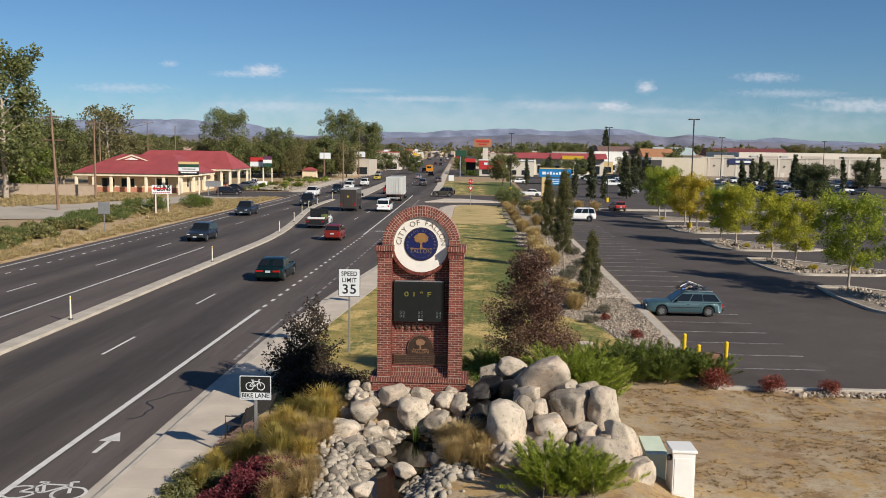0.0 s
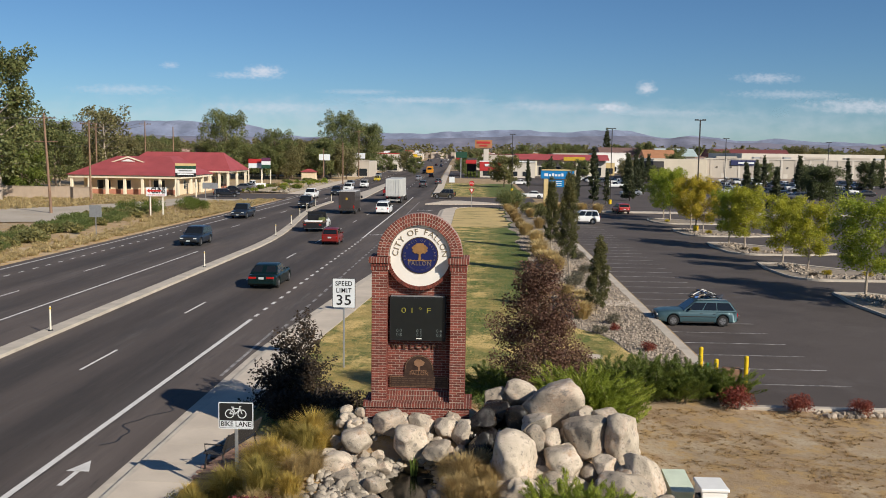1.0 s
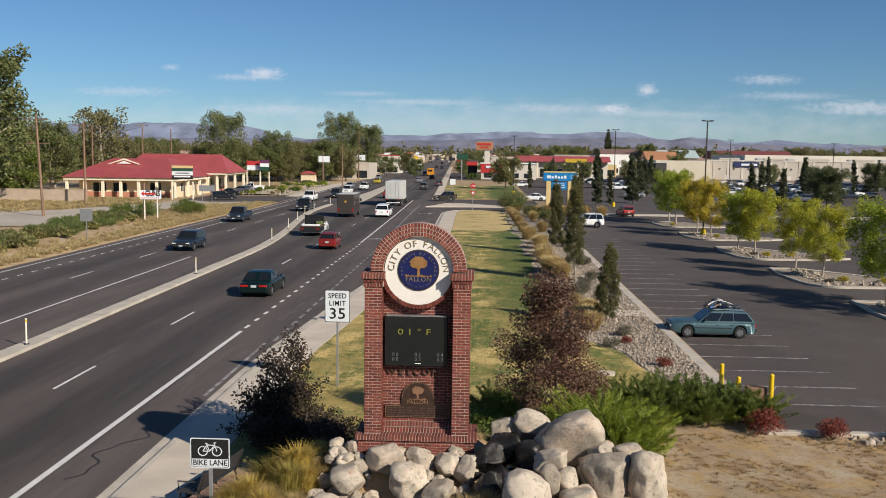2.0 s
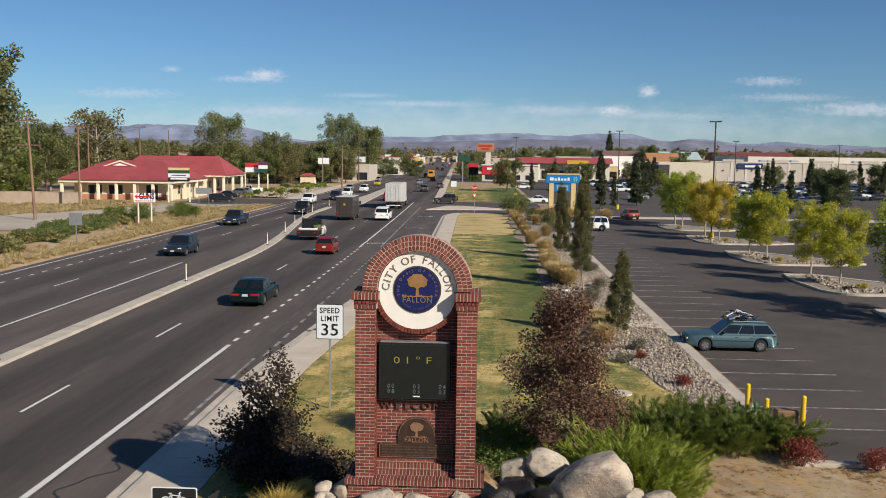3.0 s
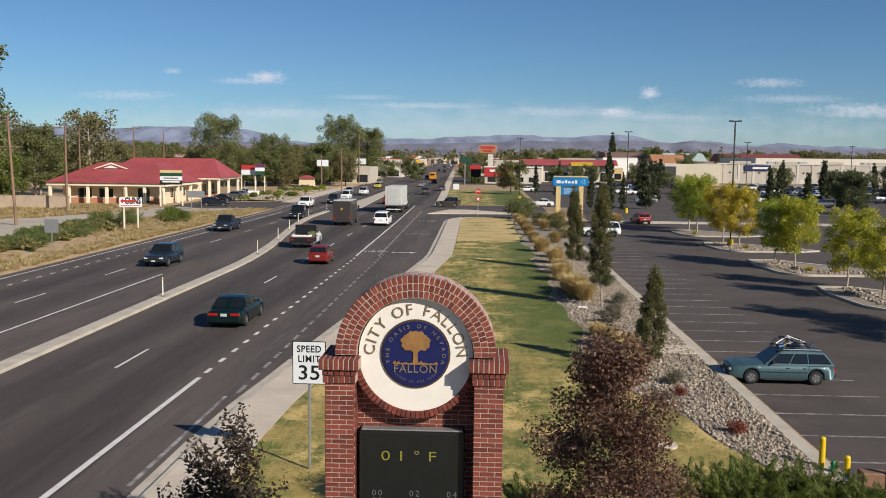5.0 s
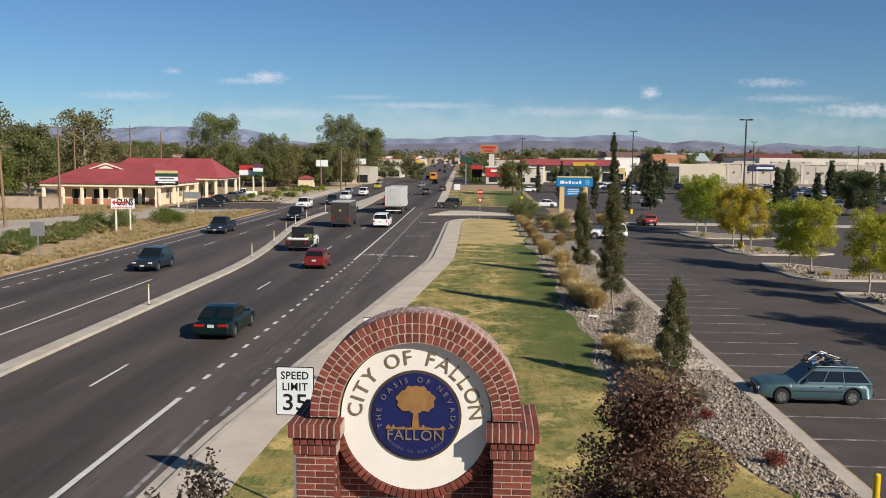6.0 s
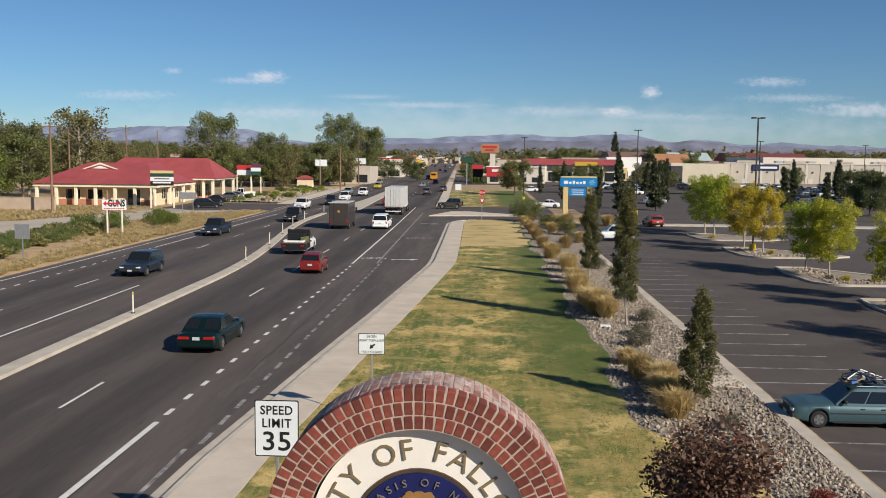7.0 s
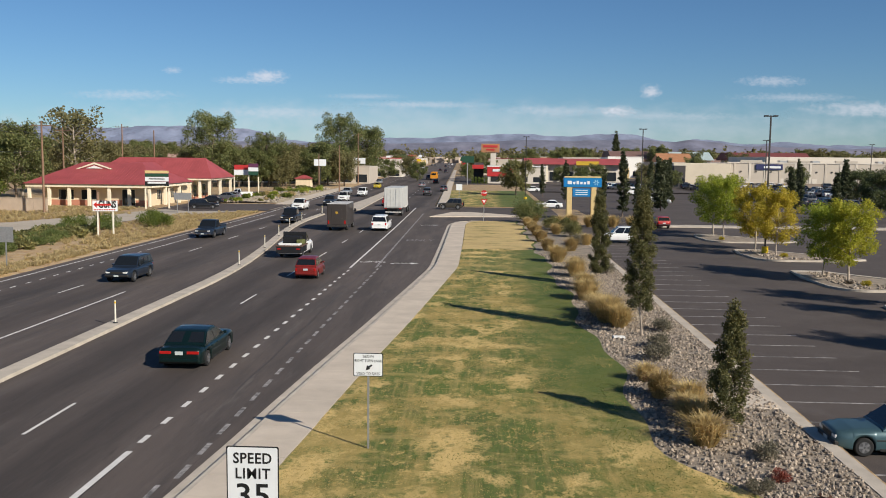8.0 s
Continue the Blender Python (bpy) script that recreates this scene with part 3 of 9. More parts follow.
for y0, y1 in ((48.5, 59.8), (65.6, 76), (82.2, 93), (100.2, 109.6), (117.5, 126.5)):
    lot_island(y0, y1)
solid("island", Geo().box(26, 75, 138.5, 141.5, -0.22, -0.05, 0.02), KERB, "long pale kerbed island across the lot", "kerb")

# ---- the brick gateway sign ----
CX = 6.07
M = 0.0677
mon = thing("gateway_sign", None, None, "red brick town sign with arched top, white disc and display", "monument sign")
PF, AF, NF = 23.40, 23.52, 23.78  # fronts of pillar, arch and panel
DF = 23.62  # front of the disc


def brick_mesh(w, d, h, name="brick"):
    me = fix(Geo().box(-w / 2, w / 2, 0, d, -h / 2, h / 2, 0.006).mesh(name))
    me.materials.append(BRICK)
    return me


FULL, HALF, ROWLOCK = brick_mesh(0.194, 0.1, 0.058), brick_mesh(0.092, 0.1, 0.058), brick_mesh(0.062, 0.12, 0.094)
# cores, a little behind the faces of the bricks
core = Geo()
for x0, x1 in ((4.855, 5.245), (6.875, 7.28)):
    core.box(x0 + 0.008, x1 - 0.008, PF + 0.008, 24.22, 1.5, 5.80)
core.box(5.2, 6.9, NF + 0.008, 24.15, 1.5, 5.9)
for x0, x1 in ((4.775, 5.325), (6.802, 7.352)):
    core.box(x0 + 0.004, x1 - 0.004, PF - 0.071, PF + 0.896, 5.694, 5.831)
    core.box(x0 + 0.05, x1 - 0.05, PF - 0.012, PF + 0.89, 5.505, 5.697)
part("core", core, MORTAR, mon)
arch = Geo()
n = 36
ZC = 5.86
poly = [(CX + 1.1 * math.cos(math.pi * i / n), ZC + 1.1 * math.sin(math.pi * i / n)) for i in range(n + 1)]
arch.prism(poly, "y", NF + 0.008, 24.03)
# mortar between the rings, back to the panel
arch.prism([(CX + 1.098 * math.cos(math.pi * i / n), ZC + 1.098 * math.sin(math.pi * i / n)) for i in range(n + 1)]
           + [(CX + 0.803 * math.cos(math.pi * (n - i) / n), ZC + 0.803 * math.sin(math.pi * (n - i) / n)) for i in range(n + 1)], "y", AF + 0.007, NF + 0.01)
arch_ob = part("arch", arch, MORTAR, mon, "arched brick head with three rings", outward=False)
rings = ((0.805, 0.10), (0.905, 0.10), (1.005, 0.10))
for r0, h in rings:
    count = round(math.pi * (r0 + 0.05) / 0.0735)
    for i in range(count):
        a = math.pi * (i + 0.5) / count
        r = r0 + h / 2
        m = Matrix.Translation((CX + r * math.cos(a), AF + 0.004 * rnd.random(), ZC + r * math.sin(a))) @ Matrix.Rotation(math.pi / 2 - a, 4, "Y")
        ob = new("brick", ROWLOCK)
        ob.parent = arch_ob
        ob.matrix_basis = m
# the arch's depth behind its face bricks, and its weathered crown
crown = Geo()
for i in range(46):
    a = math.pi * (i + 0.5) / 46
    m = Matrix.Translation((CX + 1.055 * math.cos(a), 0, ZC + 1.055 * math.sin(a))) @ Matrix.Rotation(math.pi / 2 - a, 4, "Y")
    for y0, y1 in ((AF + 0.122, AF + 0.30), (AF + 0.312, 24.05)):
        crown.box(-0.029, 0.029, y0, y1, -0.047, 0.047, 0.005, m)
WORNBRICK = mat("weathered_brick", (0.30, 0.15, 0.12), 0.85, vary=0.25, scale=7, fine=50, bump=0.3, per_island=0.25, patches=[((0.42, 0.38, 0.36), 9.0, 0.45, 0.62)])
part("crown", crown, WORNBRICK, mon, "weathered brick top of the arch")
ring = Geo()
for i in range(40):
    a = math.pi * (1 + (i + 0.5) / 40)
    m = Matrix.Translation((CX + 0.835 * math.cos(a), DF - 0.03, ZC + 0.835 * math.sin(a))) @ Matrix.Rotation(math.pi / 2 - a, 4, "Y")
    ring.box(-0.029, 0.029, 0, NF - DF + 0.06, -0.047, 0.047, 0.005, m)
tagged(part("ring", ring, BRICK, mon, "half ring of bricks under the disc"), kind="stuff")
# pillars: upper courses one by one, lower courses joined
low = Geo()
for px in (5.05, 7.077):
    c = 0
    z = 2.08
    while z < 5.48:
        xs = ((-0.1015, FULL), (0.1015, FULL)) if c % 2 else ((-0.152, HALF), (0.0, FULL), (0.152, HALF))
        for dx, me in xs:
            if z > 3.4:
                ob = new("brick", me)
                ob.parent = mon
                ob.matrix_basis = pose(px + dx, PF + 0.003 * rnd.random(), z + 0.03)
            else:
                w = 0.097 if me is FULL else 0.046
                low.box(px + dx - w, px + dx + w, PF + 0.003 * rnd.random(), PF + 0.1, z, z + 0.058, 0.006)
        for sx in (-1, 1):
            for k in range(4):
                y0 = PF + 0.11 + 0.2 * k + (0.0 if c % 2 else -0.1)
                if y0 > PF + 0.1:
                    low.box(px + sx * 0.199 - 0.004, px + sx * 0.199 + 0.004, y0, min(y0 + 0.19, 24.22), z, z + 0.058)
        c += 1
        z += M
    for j, (w, z0, z1) in enumerate(((0.225, 5.50, 5.60), (0.232, 5.61, 5.68))):
        k = 6
        for i in range(k):
            a = -w + 2 * w * i / k
            low.box(px + a + 0.005, px + a + 2 * w / k - 0.005, PF - 0.02 - 0.02 * j, PF + 0.9, z0, z1, 0.006)
    k = 8
    for i in range(k):
        a = -0.275 + 0.55 * i / k
        low.box(px + a + 0.005, px + a + 0.55 / k - 0.005, PF - 0.075, PF + 0.45, 5.69, 5.835, 0.006)
        low.box(px + a + 0.005, px + a + 0.55 / k - 0.005, PF + 0.46, PF + 0.9, 5.69, 5.835, 0.006)
# panel between the pillars
c = 0
z = 2.28
while z < 5.6:
    x = 5.25 - (0.1015 if c % 2 else 0)
    while x < 6.9:
        if ((x + 0.1 - CX) ** 2 + (z + 0.03 - ZC) ** 2) > 0.86 ** 2:
            a, b = max(x, 5.25), min(x + 0.194, 6.89)
            if b - a > 0.02:
                low.box(a, b, NF + 0.003 * rnd.random(), NF + 0.08, z, z + 0.058, 0.005)
        x += 0.203
    c += 1
    z += M
# plinth of rowlock courses
for x0, x1, y0, z0, z1 in ((4.66, 7.47, PF - 0.17, 1.96, 2.06), (4.72, 7.41, PF - 0.12, 1.62, 1.95), (5.25, 6.88, NF - 0.24, 2.07, 2.16), (5.25, 6.88, NF - 0.12, 2.17, 2.27)):
    if z1 - z0 > 0.2:
        zz = z0
        cc = 0
        while zz < z1 - 0.02:
            x = x0 - (0.1 if cc % 2 else 0)
            while x < x1:
                low.box(max(x, x0), min(x + 0.194, x1), y0, y0 + 1.0, zz, zz + 0.058, 0.005)
                x += 0.203
            zz += M
            cc += 1
    else:
        x = x0
        while x < x1 - 0.02:
            low.box(x, min(x + 0.0585, x1), y0, y0 + 1.1 if y0 < PF else NF, z0, z1, 0.004)
            x += 0.0705
tagged(part("brickwork", low, BRICK, mon, "red brick courses with pale mortar"), kind="stuff")
part("plinth_core", Geo().box(4.73, 7.40, PF - 0.112, 24.3, 1.3, 1.955).box(4.665, 7.465, PF - 0.166, 24.3, 1.957, 2.056).box(5.252, 6.878, NF - 0.236, NF, 2.066, 2.156).box(5.252, 6.878, NF - 0.116, NF, 2.16, 2.266), MORTAR, mon)
# white disc and blue medallion
DULLGOLD = mat("dull_gold", (0.17, 0.135, 0.11), 0.5, vary=0.1, bump=0.0)
RIMBRONZE = mat("rim_bronze", (0.085, 0.055, 0.035), 0.5, metal=0.3, vary=0.2, bump=0.05)
disc = part("disc", Geo().disc(CX, DF + 0.08, ZC, 0.785, n=64, thick=0.16), STUCCO, mon, "white stucco disc")
part("rim", Geo().disc(CX, DF - 0.005, ZC + 0.02, 0.478, n=48, thick=0.03), RIMBRONZE, disc, "thin bronze rim")
med = part("medallion", Geo().disc(CX, DF - 0.02, ZC + 0.02, 0.452, n=48, thick=0.03), BLUE, mon, "dark blue enamel medallion")


def letter(body, size, x, y, z, material, parent, turn=0.0, depth=0.006, bold=0.0, name="letter", wide=1.0, spacing=1.0):
    me = text_mesh(body, size, depth, bold=bold, wide=wide, spacing=spacing)
    me.materials.append(material)
    ob = new(name, me)
    ob.parent = parent
    ob.matrix_basis = Matrix.Translation((x, y, z)) @ Matrix.Rotation(turn, 4, "Y")
    return ob


SEPIA = mat("brown_lettering", (0.17, 0.125, 0.066), 0.6, vary=0.1, bump=0.0)
PALEBLUE = mat("pale_lettering", (0.15, 0.125, 0.13), 0.5, vary=0.1, bump=0.0)


def arc_text(body, r, size, z, spread, y, material, parent, bold=0.0, wide=1.0):
    room = [{"I": 0.48, " ": 0.62, "L": 0.80, "F": 0.84, "T": 0.90, "E": 0.84, "S": 0.86, "O": 1.12, "N": 1.06, "D": 1.06}.get(ch, 1.0) for ch in body]
    total = sum(room) - 0.5 * (room[0] + room[-1])
    for i, ch in enumerate(body):
        if ch == " ":
            continue
        a = spread * ((sum(room[:i]) + 0.5 * (room[i] - room[0])) / total - 0.5)
        letter(ch, size, CX + r * math.sin(a), y, z + r * math.cos(a), material, parent, a, bold=bold, wide=wide)


arc_text("CITY OF FALLON", 0.628, 0.218, ZC, radians(168), DF - 0.007, SEPIA, disc, -0.001)
arc_text("THE OASIS OF NEVADA", 0.385, 0.078, ZC + 0.02, radians(212), DF - 0.043, PALEBLUE, med)
letter("FALLON", 0.155, CX, DF - 0.043, ZC - 0.19, DULLGOLD, med, name="lettering", spacing=1.08)


def oak(cx, cz, s, y, material, parent, seed):
    """A flat relief of a spreading tree: trunk, clumps of crown and a line of ground."""
    r = random.Random(seed)
    gg = Geo()
    gg.prism([(cx - 0.075 * s, cz - 0.44 * s), (cx + 0.075 * s, cz - 0.44 * s), (cx + 0.045 * s, cz), (cx - 0.045 * s, cz)], "y", y - 0.012, y)
    crown, n = [], 72
    for i in range(n):
        a = 2 * math.pi * i / n
        q = 0.345 * s * (1 + 0.10 * math.cos(2 * a) + 0.05 * math.sin(3 * a + seed) + 0.045 * math.sin(7 * a) + 0.04 * math.sin(13 * a) + 0.07 * r.random())
        crown.append((cx + 1.02 * q * math.cos(a), cz + 0.17 * s + 0.86 * q * math.sin(a)))
    gg.prism(crown, "y", y - 0.014, y)
    land = [(cx - 0.62 * s, cz - 0.47 * s), (cx + 0.62 * s, cz - 0.47 * s)]
    land += [(cx + (0.62 - 1.24 * i / 24) * s, cz - (0.44 - 0.08 * r.random() * (1 if i % 2 else 0.3)) * s) for i in range(25)]
    gg.prism(land, "y", y - 0.010, y)
    return part("tree_relief", gg, material, parent, "relief of a spreading tree")


oak(CX, ZC + 0.11, 0.50, DF - 0.035, BRONZE, med, 3)
motto = Geo()
for k in range(17):
    a = radians(-44 + 5.5 * k)
    if k not in (5, 8, 12):
        motto.box(-0.013, 0.013, -0.004, 0.003, -0.016, 0.016, 0, Matrix.Translation((CX + 0.385 * math.sin(a), DF - 0.036, ZC + 0.02 - 0.385 * math.cos(a))) @ Matrix.Rotation(-a, 4, "Y"))
tagged(part("motto", motto, mat("dim_lettering", (0.045, 0.042, 0.085), 0.5, vary=0.1, bump=0.0), med, "small unreadable lettering"), kind="stuff")
# electronic display
disp = part("display", Geo().box(5.30, 6.76, NF - 0.19, NF + 0.02, 3.635, 4.805, 0.012), BLACK, mon, "black electronic message display")
part("screen", Geo().box(5.34, 6.72, NF - 0.194, NF - 0.188, 3.675, 4.755), SCREEN, disp, "dark display screen")
part("visor", Geo().box(5.33, 6.73, NF - 0.205, NF - 0.05, 4.80, 4.82, 0.004), STEEL, disp, "pale metal top edge")


def glow(name, color, strength):
    m = bpy.data.materials.new(name)
    m.use_nodes = True
    b = m.node_tree.nodes["Principled BSDF"]
    b.inputs["Base Color"].default_value = (*color, 1)
    b.inputs["Emission Color"].default_value = (*color, 1)
    b.inputs["Emission Strength"].default_value = strength
    b.inputs["Roughness"].default_value = 0.6
    return m


AMBER = glow("amber_lamps", (0.16, 0.145, 0.02), 0.30)
DIMLAMP = glow("dim_lamps", (0.085, 0.10, 0.095), 0.35)


def digits(body, size, x, z, step, material, wide=1.0):
    """Lamp figures, each a part of its own."""
    for k, ch in enumerate(body):
        if ch != " ":
            letter(ch, size, x + step * (k - (len(body) - 1) / 2), NF - 0.198, z, material, disp, depth=0.002, name="digit", wide=wide, bold=-0.001)


digits("01°F", 0.2, CX - 0.08, 4.435, 0.215, AMBER, 1.4)
for i, (a, b) in enumerate((("00", "08"), ("02", "03"), ("04", "03"))):
    digits(a, 0.12, CX - 0.52 + 0.52 * i, 3.905, 0.085, DIMLAMP)
    digits(b, 0.12, CX - 0.52 + 0.52 * i, 3.795, 0.085, DIMLAMP)
part("badge", Geo().box(CX - 0.07, CX + 0.07, NF - 0.197, NF - 0.19, 3.69, 3.71), WHITE, disp, "small pale badge")
WELCOMEBRONZE = mat("welcome_bronze", (0.11, 0.055, 0.035), 0.5, metal=0.3, vary=0.2, scale=8, bump=0.05)
for k, ch in enumerate("WELCOME"):
    letter(ch, 0.20, CX - 0.62 + (0.0, 0.235, 0.42, 0.60, 0.81, 1.04, 1.25)[k], NF - 0.03, 3.455, WELCOMEBRONZE, mon, depth=0.015, bold=0.002, wide=1.15)
# bronze plaque
gg = Geo()
pl = [(CX - 0.385, 2.655)] + [(CX - 0.385 * math.cos(math.pi * i / 18), 2.84 + 0.385 * math.sin(math.pi * i / 18)) for i in range(19)] + [(CX + 0.385, 2.655)]
gg.prism(list(reversed(pl)), "y", NF - 0.03, NF)
gg.box(5.29, 6.84, NF - 0.032, NF + 0.002, 2.36, 2.66, 0.006)
plaque = part("plaque", gg, DARKBRONZE, mon, "dark bronze plaque with an arched head")
edge = Geo()
for x0, x1, z0, z1 in ((5.305, 6.825, 2.374, 2.384), (5.305, 5.68, 2.637, 2.647), (6.46, 6.825, 2.637, 2.647), (5.305, 5.315, 2.384, 2.637), (6.815, 6.825, 2.384, 2.637)):
    edge.box(x0, x1, NF - 0.037, NF - 0.031, z0, z1)
for i in range(18):
    a = math.pi * (i + 0.5) / 18
    edge.box(-0.034, 0.034, -0.037, -0.029, -0.005, 0.005, 0, Matrix.Translation((CX + 0.365 * math.cos(a), NF, 2.84 + 0.365 * math.sin(a))) @ Matrix.Rotation(math.pi / 2 - a, 4, "Y"))
part("border", edge, LETTERBRONZE, plaque, "raised bronze border line")
oak(CX, 2.96, 0.34, NF - 0.032, LETTERBRONZE, plaque, 8)
letter("FALLON", 0.135, CX, NF - 0.036, 2.735, LETTERBRONZE, plaque, name="lettering")
bars = Geo()
for i in range(4):
    x = 5.36
    while x < 6.74:
        w = 0.06 + 0.10 * rnd.random()
        bars.box(x, min(x + w, 6.78), NF - 0.036, NF - 0.03, 2.405 + 0.06 * i, 2.425 + 0.06 * i)
        x += w + 0.03
tagged(part("caption", bars, mat("dim_bronze", (0.105, 0.066, 0.044), 0.5, metal=0.3, vary=0.2, bump=0.05), plaque, "small unreadable raised lettering"), kind="stuff")
mon.location = (0, -0.02, 0.09)

# ---- plants and stones ----
BARK = mat("bark", (0.16, 0.12, 0.09), 0.95, vary=0.35, scale=6, fine=30, bump=0.7, stretch=(1, 1, 0.25))
PALEBARK = mat("pale_bark", (0.36, 0.30, 0.24), 0.9, vary=0.3, scale=5, fine=30, bump=0.5, stretch=(1, 1, 0.3))
MAROON = leaf_mat("maroon_leaf", (0.150, 0.078, 0.056), (0.30, 0.20, 0.105))
DARKBUSH = leaf_mat("dark_leaf", (0.055, 0.042, 0.03), (0.13, 0.08, 0.045))
COLUMN = leaf_mat("olive_leaf", (0.115, 0.115, 0.042), (0.24, 0.20, 0.07))
YELLOWGREEN = leaf_mat("yellow_green_leaf", (0.37, 0.375, 0.034), (0.61, 0.53, 0.058), through=0.42)
GREEN = leaf_mat("green_leaf", (0.12, 0.17, 0.035), (0.24, 0.26, 0.05))
GOLD = leaf_mat("golden_leaf", (0.47, 0.38, 0.04), (0.68, 0.52, 0.06), through=0.45)
LOTGREEN = leaf_mat("fresh_green_leaf", (0.27, 0.33, 0.035), (0.52, 0.52, 0.06), through=0.45)
VERGESTRAW = leaf_mat("verge_straw", (0.50, 0.39, 0.19), (0.66, 0.53, 0.29), through=0.35)
PALESTRAW = leaf_mat("pale_straw", (0.58, 0.44, 0.20), (0.76, 0.60, 0.32), through=0.45)
FOREST = leaf_mat("woodland_leaf", (0.140, 0.162, 0.056), (0.29, 0.275, 0.10))
FOREST_B = leaf_mat("woodland_leaf_brown", (0.170, 0.160, 0.066), (0.32, 0.265, 0.11))
CONIFER = leaf_mat("conifer_needle", (0.060, 0.072, 0.032), (0.12, 0.12, 0.052), through=0.15)
JUNIPER = leaf_mat("juniper_needle", (0.22, 0.27, 0.03), (0.42, 0.43, 0.07), through=0.35)
JUNIPER_D = leaf_mat("dark_juniper_needle", (0.115, 0.15, 0.026), (0.24, 0.27, 0.05), through=0.35)
STRAW = leaf_mat("straw", (0.44, 0.32, 0.14), (0.60, 0.45, 0.22), through=0.4)
GOLDGRASS = leaf_mat("golden_grass", (0.52, 0.375, 0.085), (0.74, 0.56, 0.19), through=0.45)
OLIVEGRASS = leaf_mat("olive_grass", (0.36, 0.29, 0.075), (0.60, 0.46, 0.15), through=0.45)
BARBERRY = leaf_mat("barberry_leaf", (0.17, 0.034, 0.042), (0.34, 0.085, 0.085))
REDBUSH = leaf_mat("red_leaf", (0.22, 0.048, 0.034), (0.40, 0.14, 0.06))
DRYTUFT = leaf_mat("dead_grass", (0.42, 0.29, 0.145), (0.56, 0.41, 0.22), through=0.4)
# wet stone, with the deep shadow of the chute also put into its colour
WET_SHADE_ROCK = mat("wet_shade_rock", (0.017, 0.015, 0.013), 0.24, vary=0.4, scale=2.5, fine=12, bump=0.8, per_object=0.25, patches=[((0.18, 0.10, 0.05), 1.5, 0.6, 0.72)])
GREYBUSH = leaf_mat("grey_leaf", (0.16, 0.145, 0.10), (0.28, 0.24, 0.16))
SAGE = leaf_mat("weed_leaf", (0.17, 0.17, 0.062), (0.34, 0.28, 0.10))


def leaf_cloud(geo, clumps, n, size, r, slim=0.5, droop=0.0, up=0.0):
    """n leaves spread over clumps (centre, radius)."""
    total = sum(c[1] ** 2 for c in clumps)
    for c, rad in clumps:
        k = max(3, int(n * rad * rad / total))
        for _ in range(k):
            d = Vector((r.gauss(0, 1), r.gauss(0, 1), r.gauss(0, 1)))
            d.normalize()
            p = Vector(c) + d * rad * (r.random() ** 0.4)
            a = Vector((r.gauss(0, 1), r.gauss(0, 1), r.gauss(0, 0.7) - droop + up)).normalized()
            b = a.cross(Vector((r.gauss(0, 1), r.gauss(0, 1), r.gauss(0, 1)))).normalized()
            s = size * (0.6 + 0.8 * r.random())
            i = len(geo.v)
            geo.v += [tuple(p), tuple(p + a * s * 0.5 + b * s * slim * 0.5), tuple(p + a * s), tuple(p + a * s * 0.5 - b * s * slim * 0.5)]
            geo.f.append((i, i + 1, i + 2, i + 3))
            geo.s.append(False)


